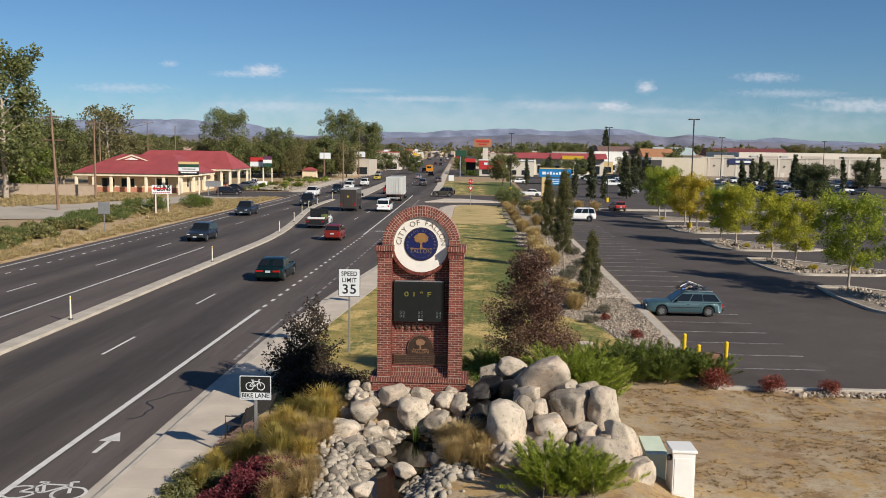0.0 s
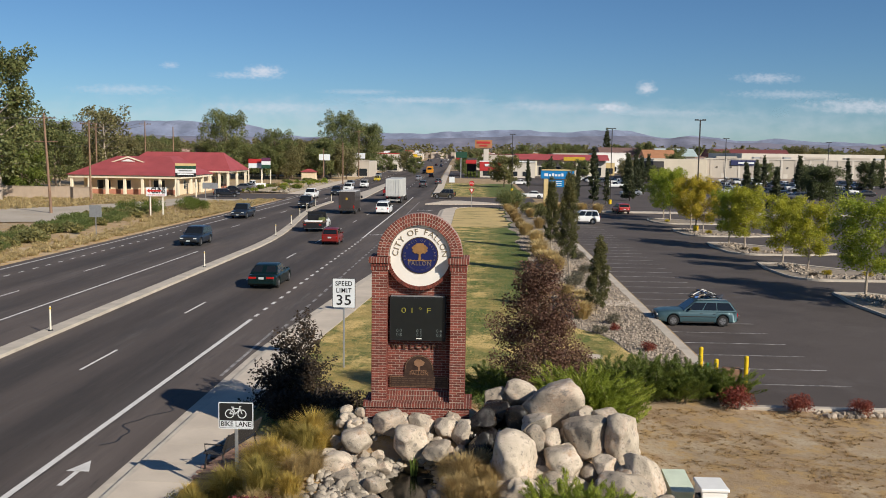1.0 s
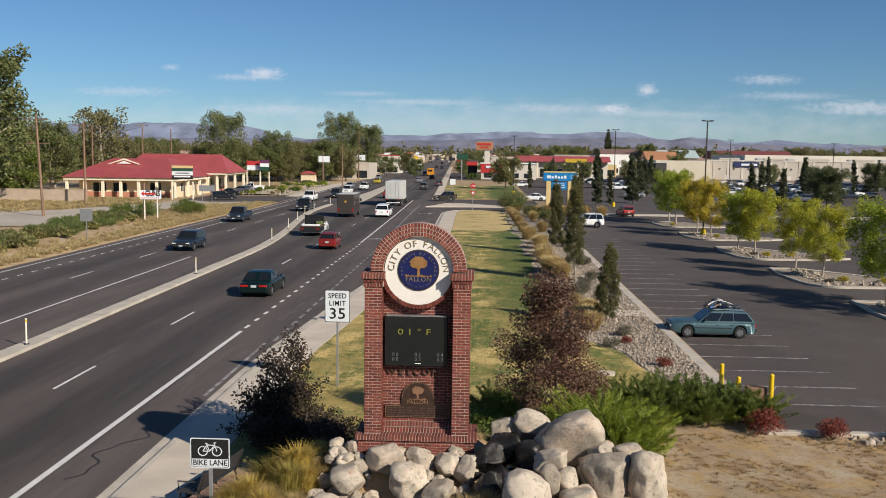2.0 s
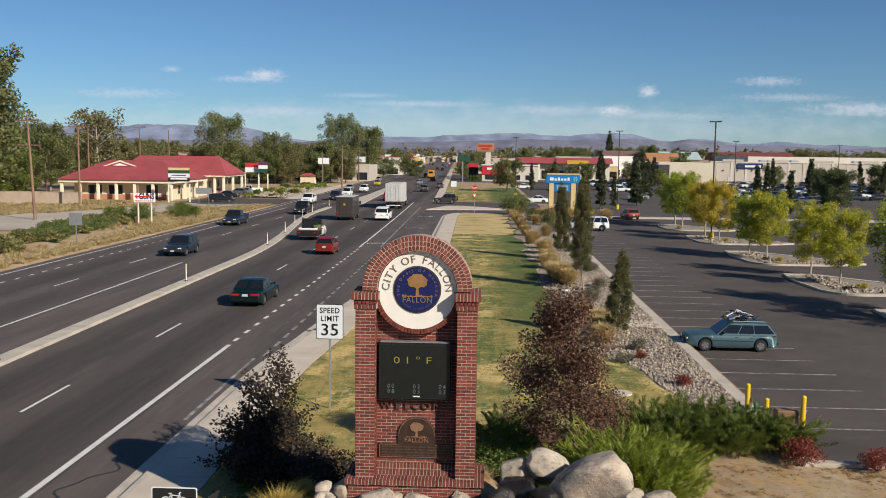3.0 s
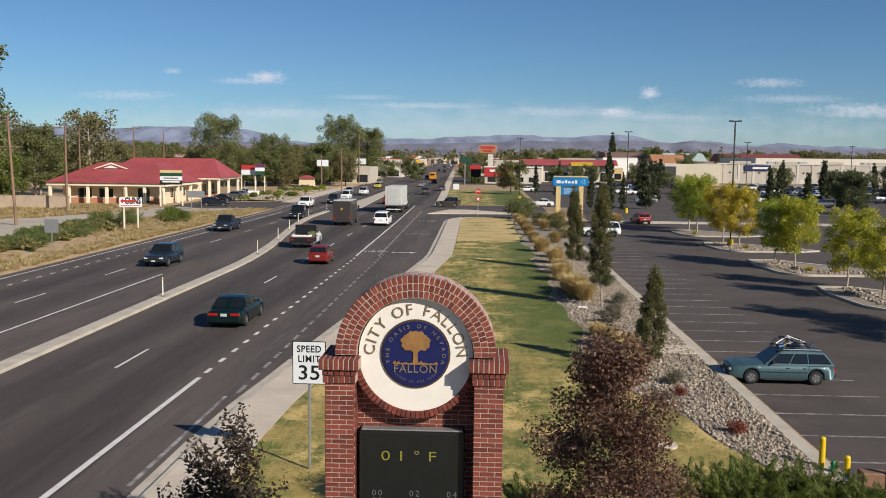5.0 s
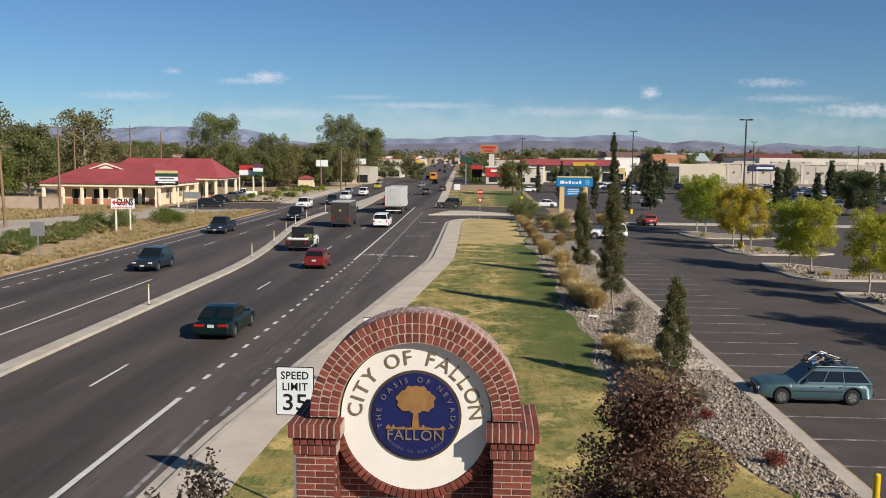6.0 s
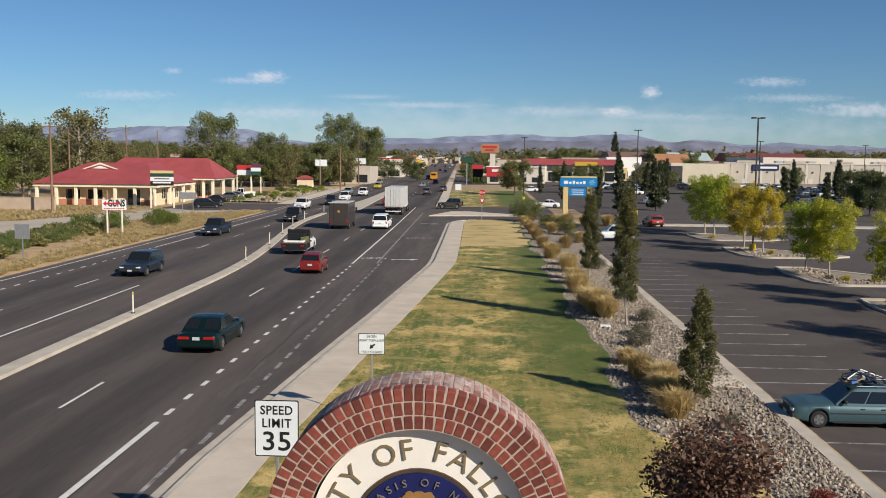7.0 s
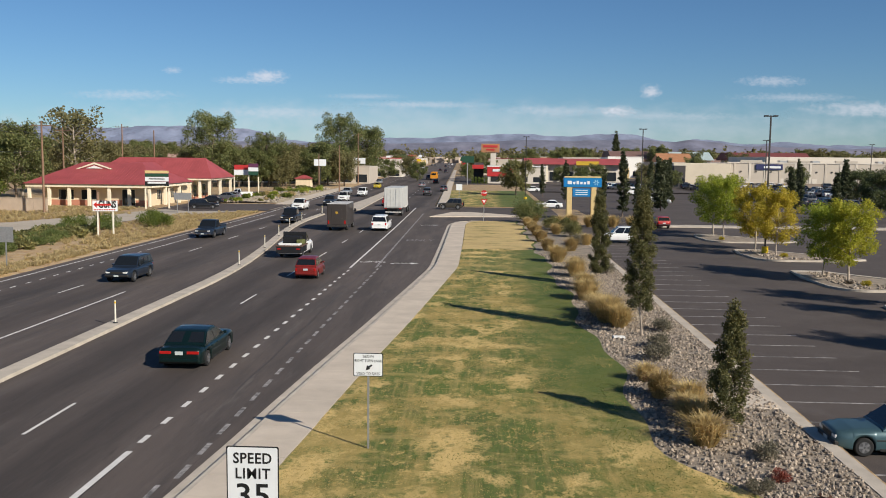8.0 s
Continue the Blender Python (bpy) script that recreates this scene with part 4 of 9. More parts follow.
def tree_meshes(h, trunk_h, radius, n, size, leaf, bark, seed, shape="round", limbs=9, girth=0.0, lean=0.0):
    """Meshes of a tree that stands at the origin: the wood and the leaves."""
    r = random.Random(seed)
    wood, crown, clumps = Geo(), Geo(), []
    g0 = girth or 0.018 * h + 0.02
    stem = [(0, 0, -0.05)]
    x = y = 0.0
    top = h * (0.93 if shape in ("column", "cone") else 0.8)
    for i in range(1, 7):
        x += r.gauss(0, 0.012 * h) + lean * h / 6
        y += r.gauss(0, 0.012 * h)
        stem.append((x, y, top * i / 6))
    wood.tube(stem, [g0 * (1 - 0.8 * i / 6) for i in range(7)], 7)

    def on_stem(z):
        k = min(5, max(0, int(z / top * 6)))
        a, b = Vector(stem[k]), Vector(stem[k + 1])
        return a.lerp(b, min(1, max(0, (z - a.z) / max(1e-6, b.z - a.z))))

    for i in range(limbs):
        u = (i + 0.5 * r.random()) / limbs
        z = trunk_h + (h * 0.92 - trunk_h) * u
        w = i * 2.4 + r.gauss(0, 0.4)
        if shape == "column":
            reach = radius * (0.45 + 0.55 * math.sin(math.pi * min(1, 0.22 + u * 0.75))) * (1 - 0.55 * u * u) * (0.8 + 0.35 * r.random())
            rise = 0.5 * reach
        elif shape == "ragged":
            reach = radius * (1.1 - 0.72 * u) * (0.6 + 0.6 * r.random())
            rise = 0.3 * reach
        elif shape == "cone":
            reach = radius * (1.02 - u) * (0.8 + 0.4 * r.random())
            rise = 0.05 * reach
        else:
            reach = radius * (0.45 + 0.75 * math.sin(math.pi * (0.18 + 0.72 * u))) * (0.7 + 0.5 * r.random())
            rise = (0.35 + 0.5 * u) * reach * 0.8
        p0 = on_stem(min(z * 0.92, top))
        p2 = Vector((p0.x + reach * math.cos(w), p0.y + reach * math.sin(w), min(z + rise, h)))
        p1 = p0.lerp(p2, 0.5) + Vector((0, 0, 0.08 * reach))
        gl = max(0.012, g0 * 0.42 * (1 - 0.6 * u))
        wood.tube([p0, p1, p2], [gl, gl * 0.65, gl * 0.2], 5)
        cr = (0.42 if shape == "round" else 0.42 if shape == "column" else 0.36) * radius
        clumps.append((tuple(p2), cr * (0.55 + 0.4 * r.random())))
        clumps.append((tuple(p0.lerp(p2, 0.55) + Vector((r.gauss(0, 0.1), r.gauss(0, 0.1), 0.06)) * radius), cr * (0.55 + 0.35 * r.random())))
        if shape in ("round", "ragged"):
            side = Vector((-math.sin(w), math.cos(w), 0.2)) * reach * 0.5 * (1 if i % 2 else -1)
            p3 = p1 + side
            wood.tube([p1, p3], [gl * 0.5, gl * 0.15], 4)
            clumps.append((tuple(p3), cr * (0.5 + 0.35 * r.random())))
    tip = on_stem(top)
    clumps.append(((tip.x, tip.y, h - 0.3 * radius if shape == "round" else h - 0.25 * radius), 0.33 * radius))
    leaf_cloud(crown, clumps, int(n * 1.9), size * 1.3, r, slim=0.62, up=0.4 if shape == "column" else 0.0)
    wm, cm = wood.mesh("trunk"), crown.mesh("crown")
    wm.materials.append(bark)
    cm.materials.append(leaf)
    return wm, cm


def plant_tree(meshes, x, y, z, label, category="tree", group="", turn=0.0, scale=1.0, name="tree"):
    t = thing(name, None, None, label, category, group)
    t.matrix_world = pose(x, y, z, 0, 0, turn) @ Matrix.Diagonal((scale, scale, scale, 1))
    part("trunk", meshes[0], None, t)
    part("crown", meshes[1], None, t)
    return t


def bush_mesh(w, h, n, size, leaf, seed, spiky=False, d=0.0, ragged=0, squat=False):
    r = random.Random(seed)
    gg, clumps = Geo(), []
    d = d or w
    for i in range(14):
        a, q = r.random() * 6.28, math.sqrt(r.random()) * 0.42
        px, py = w * q * math.cos(a), d * q * math.sin(a)
        top = h * (1 - 1.2 * q * q) * (0.75 + 0.3 * r.random())
        clumps.append(((px, py, max(0.1 * h, top - 0.28 * h)), 0.3 * h + 0.06 * w))
    if ragged:
        clumps = [((c[0], c[1], c[2] * (0.62 if squat else 1.0)), 0.55 * q) for c, q in clumps]
        for i in range(ragged):
            a, q, u = r.random() * 6.28, 0.30 + 0.28 * r.random(), r.random()
            k = math.sin(math.pi * (0.12 + 0.80 * u))
            if squat:
                u, q = u ** 1.35, q * 0.95
                k = 1.08 - 0.72 * u
            for m in range(3):
                f = 0.75 + 0.22 * m
                clumps.append(((w * q * k * f * math.cos(a), d * q * k * f * math.sin(a), h * (0.08 + 0.9 * u) * (0.9 + 0.1 * m)), (0.10 - 0.025 * m) * h))
    leaf_cloud(gg, clumps, int(n * 1.4), size * 1.25, r, slim=0.13 if spiky else 0.6, up=1.1 if spiky else 0.2)
    for i in range(len(gg.v)):
        if gg.v[i][2] < -0.02:
            gg.v[i] = (gg.v[i][0], gg.v[i][1], -0.02)
    stems = Geo()
    for i in range(7):
        a = i * 0.9
        stems.tube([(0.03 * math.cos(a), 0.03 * math.sin(a), -0.05), (0.25 * w * math.cos(a), 0.25 * d * math.sin(a), 0.6 * h)], [0.02 + 0.01 * h, 0.006], 4)
    me, st = gg.mesh("foliage"), stems.mesh("stem")
    me.materials.append(leaf)
    st.materials.append(BARK)
    return me, st


def plant_bush(meshes, x, y, z, label, category="shrub", group="", turn=0.0, scale=1.0, name="shrub"):
    t = thing(name, None, None, label, category, group)
    t.matrix_world = pose(x, y, z, 0, 0, turn) @ Matrix.Diagonal((scale, scale, scale, 1))
    part("foliage", meshes[0], None, t)
    part("stem", meshes[1], None, t)
    return t


def grass_mesh(w, h, n, leaf, seed, blade=0.012, plume=0.0):
    """A clump of arching blades."""
    r = random.Random(seed)
    gg = Geo()
    for _ in range(n):
        a, q = r.random() * 6.28, r.random() ** 0.7
        bx, by = 0.14 * w * q * math.cos(a), 0.14 * w * q * math.sin(a)
        out = 0.5 * w * q * (0.35 + 0.8 * r.random())
        a2 = a + r.gauss(0, 0.55)
        hh = h * (0.45 + 0.75 * r.random())
        p = [Vector((bx, by, -0.03)), Vector((bx + 0.35 * out * math.cos(a2), by + 0.35 * out * math.sin(a2), hh * 0.72)),
             Vector((bx + out * math.cos(a2), by + out * math.sin(a2), hh * (1.0 - 0.32 * q * r.random()))),]
        s = Vector((-math.sin(a2), math.cos(a2), 0)) * blade * (0.7 + 0.7 * r.random())
        i = len(gg.v)
        gg.v += [tuple(p[0] - s), tuple(p[0] + s), tuple(p[1] + s), tuple(p[1] - s), tuple(p[2])]
        gg.f += [(i, i + 1, i + 2, i + 3), (i + 3, i + 2, i + 4)]
        gg.s += [False, False]
    me = gg.mesh("blades")
    me.materials.append(leaf)
    return me


def stone_mesh(seed, sub=4, rough=0.14, name="boulder", facets=17):
    """A weathered block: a ball cut by many planes, its arrises worn round."""
    bm = bmesh.new()
    bmesh.ops.create_icosphere(bm, subdivisions=sub, radius=1.12)
    r = random.Random(seed)
    off = Vector((r.random() * 50, r.random() * 50, r.random() * 50))
    flats = [(Vector((r.gauss(0, 1), r.gauss(0, 1), r.gauss(0, 0.8))).normalized(), 0.66 + 0.26 * r.random()) for _ in range(facets)]
    for v in bm.verts:
        p = v.co.copy()
        for _ in range(2):
            for nrm, dist in flats:
                k = p.dot(nrm) - dist
                if k > 0:
                    p -= nrm * (k - 0.02 * (1 - math.exp(-6 * k)))
        p *= 1 + rough * noise.noise(p * 1.3 + off) + 0.40 * rough * noise.noise(p * 3.4 + off) - 0.30 * rough * abs(noise.noise(p * 5 + off)) + 0.12 * rough * noise.noise(p * 13 + off)
        v.co = p
    me = bpy.data.meshes.new(name)
    bm.to_mesh(me)
    bm.free()
    me.polygons.foreach_set("use_smooth", [True] * len(me.polygons))
    return me


def juniper_mesh(w, h, leaf, seed, sprays=140, needles=190):
    """Arching feathery sprays, each a twig set with short needles."""
    r = random.Random(seed)
    gg, stems = Geo(), Geo()
    for k in range(sprays):
        a = r.random() * 6.28
        reach = 0.5 * w * math.sqrt(r.random()) * (0.75 + 0.4 * r.random())
        top = h * (0.35 + 0.75 * r.random()) * (1 - 0.35 * (2 * reach / w) ** 2)
        b = Vector((0.12 * w * r.gauss(0, 1), 0.12 * w * r.gauss(0, 1), 0))
        e = b + Vector((reach * math.cos(a), reach * math.sin(a), top))
        m = b.lerp(e, 0.5) + Vector((0, 0, 0.22 * top))
        d = Vector((math.cos(a), math.sin(a), 0.9))
        if k % 4 == 0:
            stems.tube([b - Vector((0, 0, 0.05)), m, e], [0.022, 0.012, 0.004], 4)
        for _ in range(needles):
            t = 0.25 + 0.8 * r.random()
            c = b * (1 - t) ** 2 + m * 2 * t * (1 - t) + e * t * t
            fat = 0.11 * (1.15 - t) + 0.02
            c += Vector((r.gauss(0, 1), r.gauss(0, 1), r.gauss(0, 1))) * fat * 0.55
            u = (d + Vector((r.gauss(0, 0.38), r.gauss(0, 0.38), r.gauss(0, 0.35)))).normalized()
            v = u.cross(Vector((r.gauss(0, 1), r.gauss(0, 1), r.gauss(0, 1)))).normalized()
            s = 0.09 + 0.08 * r.random()
            i = len(gg.v)
            gg.v += [tuple(c), tuple(c + u * s * 0.45 + v * 0.008), tuple(c + u * s), tuple(c + u * s * 0.45 - v * 0.008)]
            gg.f.append((i, i + 1, i + 2, i + 3))
            gg.s.append(False)
    me, st = gg.mesh("foliage"), stems.mesh("stem")
    me.materials.append(leaf)
    st.materials.append(BARK)
    return me, st


def pebbles(name, spots, material, label, parent=None, round_=False):
    """Many small angular stones in one mesh: (x, y, z, radius)."""
    gg = Geo()
    r = random.Random(len(spots))
    t = (1 + 5 ** 0.5) / 2
    base = [Vector(p).normalized() for p in ((-1, t, 0), (1, t, 0), (-1, -t, 0), (1, -t, 0), (0, -1, t), (0, 1, t), (0, -1, -t), (0, 1, -t), (t, 0, -1), (t, 0, 1), (-t, 0, -1), (-t, 0, 1))]
    faces = [(0, 11, 5), (0, 5, 1), (0, 1, 7), (0, 7, 10), (0, 10, 11), (1, 5, 9), (5, 11, 4), (11, 10, 2), (10, 7, 6), (7, 1, 8), (3, 9, 4), (3, 4, 2), (3, 2, 6), (3, 6, 8), (3, 8, 9), (4, 9, 5), (2, 4, 11), (6, 2, 10), (8, 6, 7), (9, 8, 1)]
    for x, y, z, s in spots:
        m = Euler((r.random() * 6, r.random() * 6, r.random() * 6)).to_matrix()
        k = Vector((1, 0.7 + 0.3 * r.random(), 0.5 + 0.3 * r.random()))
        jag = 0.26 if round_ else 0.4
        n = len(gg.v)
        gg.v += [(x + q.x, y + q.y, z + q.z) for q in (m @ (p * k * s * (1 - jag / 2 + jag * r.random())) for p in base)]
        gg.f += [(n + a, n + b, n + c) for a, b, c in faces]
        gg.s += [round_] * 20
    me = gg.mesh(name)
    me.materials.append(material)
    return thing(name, me, material, label, "stones", kind="stuff", outward=False)


GRANITE = mat("granite", (0.43, 0.365, 0.285), 0.9, vary=0.22, scale=1.5, fine=14, bump=0.9, per_object=0.22,
              patches=[((0.47, 0.34, 0.25), 0.55, 0.50, 0.66), ((0.17, 0.15, 0.13), 2.6, 0.53, 0.66), ((0.54, 0.475, 0.395), 1.0, 0.52, 0.68), ((0.33, 0.21, 0.125), 0.9, 0.57, 0.70), ((0.14, 0.125, 0.11), 7.0, 0.58, 0.68)])
PEBBLE = mat("river_stone", (0.27, 0.235, 0.19), 0.9, vary=0.2, scale=6, fine=40, bump=0.3, per_island=0.52)
GRAVEL = mat("gravel_stone", (0.295, 0.243, 0.19), 0.92, vary=0.1, scale=3, fine=40, bump=0.2, per_island=0.5)

# ---- vehicles ----
GLASS = mat("car_glass", (0.010, 0.012, 0.014), 0.08, vary=0.05, bump=0.0, spec=0.6)
TYRE = mat("tyre", (0.014, 0.014, 0.014), 0.85, vary=0.2, scale=10, bump=0.1)
STEELRIM = mat("steel_rim", (0.10, 0.10, 0.105), 0.5, metal=0.4, vary=0.1, bump=0.0)
RIM = mat("rim", (0.24, 0.24, 0.245), 0.4, metal=0.6, vary=0.1, bump=0.0)
REDLAMP = mat("tail_lamp", (0.35, 0.012, 0.010), 0.2, vary=0.1, bump=0.0)
HEADLAMP = mat("head_lamp", (0.65, 0.65, 0.62), 0.1, vary=0.05, bump=0.0)
PLATE = mat("number_plate", (0.45, 0.5, 0.5), 0.5, vary=0.1, bump=0.0)
TRIM = mat("dark_trim", (0.02, 0.02, 0.02), 0.6, vary=0.1, bump=0.0)
CHROME = mat("chrome", (0.6, 0.6, 0.6), 0.15, metal=1.0, vary=0.05, bump=0.0)
PAINTS = {}


def paint(name, color, metal=0.2, rough=0.3):
    if name not in PAINTS:
        m = mat(name, color, rough, metal=metal, vary=0.06, scale=1.5, fine=30, bump=0.0, spec=0.5)
        m.node_tree.nodes["Principled BSDF"].inputs["Coat Weight"].default_value = 0.25
        m.node_tree.nodes["Principled BSDF"].inputs["Coat Roughness"].default_value = 0.08
        PAINTS[name] = m
    return PAINTS[name]


def loft(stations, soft=0.06):
    """A body from cross-sections (y, bottom, top, half width at the bottom, at the top)."""
    gg = Geo()
    n = 12
    for y, zb, zt, wb, wt in stations:
        h = zt - zb
        s = min(soft, 0.35 * h, 0.5 * wt)
        half = [(wb - 0.5 * s, zb), (wb, zb + 0.5 * s), (wb + 0.01, zb + 0.5 * h), (wt, zt - s), (wt - 0.3 * s, zt - 0.3 * s), (wt - s * 1.2, zt)]
        gg.v += [(x, y, z) for x, z in half] + [(-x, y, z) for x, z in reversed(half)]
    for i in range(len(stations) - 1):
        for k in range(n):
            gg.f.append((i * n + k, i * n + (k + 1) % n, (i + 1) * n + (k + 1) % n, (i + 1) * n + k))
            gg.s.append(True)
    m = (len(stations) - 1) * n
    gg.f += [tuple(range(n)), tuple(m + k for k in reversed(range(n)))]
    gg.s += [False, False]
    return gg


def wheel_meshes(r, w):
    t = Geo().tube([(-w / 2, 0, 0), (-w / 2 + 0.02, 0, 0), (w / 2 - 0.02, 0, 0), (w / 2, 0, 0)], [r - 0.03, r, r, r - 0.03], 18)
    m = Geo().tube([(-w / 2 - 0.012, 0, 0), (w / 2 + 0.012, 0, 0)], [r * 0.62, r * 0.62], 14)
    hub = Geo()
    for s in (-1, 1):
        for k in range(5):
            a = k * 2 * math.pi / 5
            p = Matrix.Rotation(a, 4, "X")
            hub.box(s * (w / 2 + 0.014) - 0.006, s * (w / 2 + 0.014) + 0.006, 0.1 * r, 0.56 * r, -0.12 * r, 0.12 * r, 0, p)
    out = []
    for gg, mt, nm in ((t, TYRE, "tyre"), (m, STEELRIM, "rim"), (hub, RIM, "spokes")):
        me = fix(gg.mesh(nm))
        me.materials.append(mt)
        out.append(me)
    return out


WHEELS = {}


def add_wheel(car, x, y, r, w=0.2):
    key = (round(r, 3), round(w, 3))
    if key not in WHEELS:
        WHEELS[key] = wheel_meshes(r, w)
    t, m, hub = WHEELS[key]
    ob = part("wheel", t, None, car, at=pose(x, y, r))
    part("rim", m, None, ob)
    part("spokes", hub, None, ob)


def lamp_box(car, name, x0, x1, y0, y1, z0, z1, material, label):
    for s in (-1, 1):
        a, b = sorted((s * x0, s * x1))
        part(name, Geo().box(a, b, y0, y1, z0, z1, min(0.02, (y1 - y0) / 3)), material, car, label)


def along(keys, y):
    """Piecewise straight line through (y, value) keys."""
    for (a, p), (b, q) in zip(keys, keys[1:]):
        if y <= b:
            return p + (q - p) * max(0.0, y - a) / max(1e-6, b - a)
    return keys[-1][1]


def car_body(L, W, belt, deck, hood, zb, r, axles, boxy=0.0):
    """The lower body: a shell whose bottom edge rises round the wheels."""
    hw, b, t = W / 2, -L / 2, L / 2
    top = ((b, deck - 0.20), (b + 0.04, deck - 0.07), (b + 0.16, deck - 0.012), (b + 0.34 * L, belt), (b + 0.66 * L, belt), (b + 0.72 * L, belt - 0.012), (b + 0.86 * L, hood + 0.015), (t - 0.20, hood - 0.05), (t - 0.06, hood - 0.12 + 0.06 * boxy), (t, hood - 0.26 + 0.14 * boxy))
    wide = ((b, 0.83), (b + 0.05, 0.90), (b + 0.22, 0.965), (b + 0.25 * L, 1.0), (b + 0.70 * L, 1.0), (t - 0.35, 0.97), (t - 0.10, 0.88), (t, 0.78))
    low = ((b, zb + 0.20), (b + 0.05, zb + 0.06), (b + 0.5, zb), (t - 0.5, zb), (t - 0.06, zb + 0.06), (t, zb + 0.18))
    R = r * 1.16
    ys = {round(b + L * i / 26, 3) for i in range(27)} | {b + 0.05, t - 0.06, b + 0.16}
    for a in axles:
        ys = {q for q in ys if abs(q - a) > R + 0.02}
        ys |= {a + R * math.sin(math.pi * k / 14) for k in range(-7, 8)} | {a - R - 0.012, a + R + 0.012}
    gg, n = Geo(), 14
    ys = sorted(ys)
    for q in ys:
        zt, w = along(top, q), hw * along(wide, q)
        z0 = along(low, q)
        for a in axles:
            if abs(q - a) <= R:
                z0 = max(z0, r + math.sqrt(max(0.0, R * R - (q - a) ** 2)))
        sh = min(0.17, 0.3 * (zt - z0))
        half = [(0.0, zt + 0.018), (0.62 * w, zt + 0.008), (0.86 * w, zt - 0.02), (0.94 * w, zt - 0.07), (w, max(zt - sh - 0.05, z0 + 0.03)), (w * 0.995, z0 + min(0.06, 0.3 * (zt - z0))), (w * 0.965, z0)]
        gg.v += [(px, q, pz) for px, pz in half] + [(0.0, q, z0)] + [(-px, q, pz) for px, pz in reversed(half[1:])]
    for i in range(len(ys) - 1):
        for k in range(n):
            gg.f.append((i * n + k, i * n + (k + 1) % n, (i + 1) * n + (k + 1) % n, (i + 1) * n + k))
            gg.s.append(True)
    m = (len(ys) - 1) * n
    gg.f += [tuple(range(n)), tuple(m + k for k in reversed(range(n)))]
    gg.s += [False, False]
    return gg


def pane(p0, p1, p2, p3, out, th=0.006):
    """A thin sheet of glass on four corners, pushed out by its thickness."""
    o = Vector(out).normalized() * th
    v = [Vector(p) - o for p in (p0, p1, p2, p3)] + [Vector(p) + o for p in (p0, p1, p2, p3)]
    return Geo().add(v, [(0, 3, 2, 1), (4, 5, 6, 7), (0, 1, 5, 4), (1, 2, 6, 5), (2, 3, 7, 6), (3, 0, 4, 7)])


def vehicle(x, y, z, turn, kind, color, label, category="car", L=4.6, W=1.8, H=1.45, r=0.32, rack=False, scale=1.0, name="", plain=False):
    """A road vehicle with its nose along +y at turn 0. plain: without the small fittings, for those far off."""
    car = thing(name or kind, None, None, label, category)
    car.matrix_world = pose(x, y, z, 0, 0, turn) @ Matrix.Diagonal((scale, scale, scale, 1))
    hw, b, t = W / 2, -L / 2, L / 2
    belt = {"sedan": 0.64, "wagon": 0.62, "suv": 0.60, "minivan": 0.55, "hatch": 0.60, "pickup": 0.58}[kind] * H
    low_slung = kind in ("sedan", "wagon", "hatch", "minivan")
    zb = 0.2 if low_slung else 0.32
    hood = belt - {"hatch": 0.10, "minivan": 0.06}.get(kind, 0.05)
    cab = {"sedan": [(b + 0.13 * L, belt), (b + 0.285 * L, H - 0.02), (b + 0.50 * L, H), (b + 0.70 * L, belt)],
           "wagon": [(b + 0.015 * L, belt), (b + 0.105 * L, H - 0.03), (b + 0.52 * L, H), (b + 0.67 * L, belt)],
           "suv": [(b + 0.015 * L, belt), (b + 0.07 * L, H - 0.02), (b + 0.52 * L, H), (b + 0.68 * L, belt)],
           "minivan": [(b + 0.01 * L, belt), (b + 0.06 * L, H - 0.03), (b + 0.58 * L, H), (b + 0.82 * L, belt)],
           "hatch": [(b + 0.03 * L, belt), (b + 0.16 * L, H - 0.06), (b + 0.52 * L, H), (b + 0.78 * L, belt - 0.02)],
           "pickup": [(b + 0.39 * L, belt), (b + 0.42 * L, H - 0.01), (b + 0.60 * L, H), (b + 0.72 * L, belt)]}[kind]
    axles = (b + 0.19 * L, b + 0.80 * L)
    part("body", car_body(L, W, belt, belt, hood, zb, r, axles, 1.0 if kind in ("pickup", "suv", "wagon") else 0.3), color, car)
    # cabin shell with panes set on it
    wb, wt = hw * 0.925, hw * (0.74 if low_slung else 0.78)

    def side_w(zz):
        return wb + (wt - wb) * (zz - belt) / (H - belt)

    (y0, z0), (y1, z1), (y2, z2), (y3, z3) = cab
    st = [(y0, z0 + 0.01), (y0 + (y1 - y0) * 0.85, z0 + (z1 - z0) * 0.87), (y1, z1 - 0.025), (y1 + 0.14, z1), ((y1 + y2) / 2, max(z1, z2) + 0.015), (y2 - 0.12, z2), (y2, z2 - 0.03), (y2 + (y3 - y2) * 0.15, z2 - (z2 - z3) * 0.15 - 0.01), (y3, z3 + 0.01)]
    shell = Geo()
    for q, zt in st:
        w1 = side_w(zt)
        e = min(0.06, 0.5 * (zt - belt + 0.05))
        half = [(0.0, zt + 0.012), (0.7 * w1, zt), (w1 - 0.035, zt - 0.25 * e), (w1 + 0.2 * (wb - wt) * e, zt - e), (wb, belt - 0.05)]
        shell.v += [(px, q, pz) for px, pz in half] + [(-px, q, pz) for px, pz in reversed(half[1:])]
    n = 9
    for i in range(len(st) - 1):
        for k in range(n):
            shell.f.append((i * n + k, i * n + (k + 1) % n, (i + 1) * n + (k + 1) % n, (i + 1) * n + k))
            shell.s.append(False)
    shell.f += [tuple(range(n)), tuple((len(st) - 1) * n + k for k in reversed(range(n)))]
    shell.s += [False, False]
    part("cabin", shell, color, car)
    lo, hi = belt + 0.035, H - 0.105

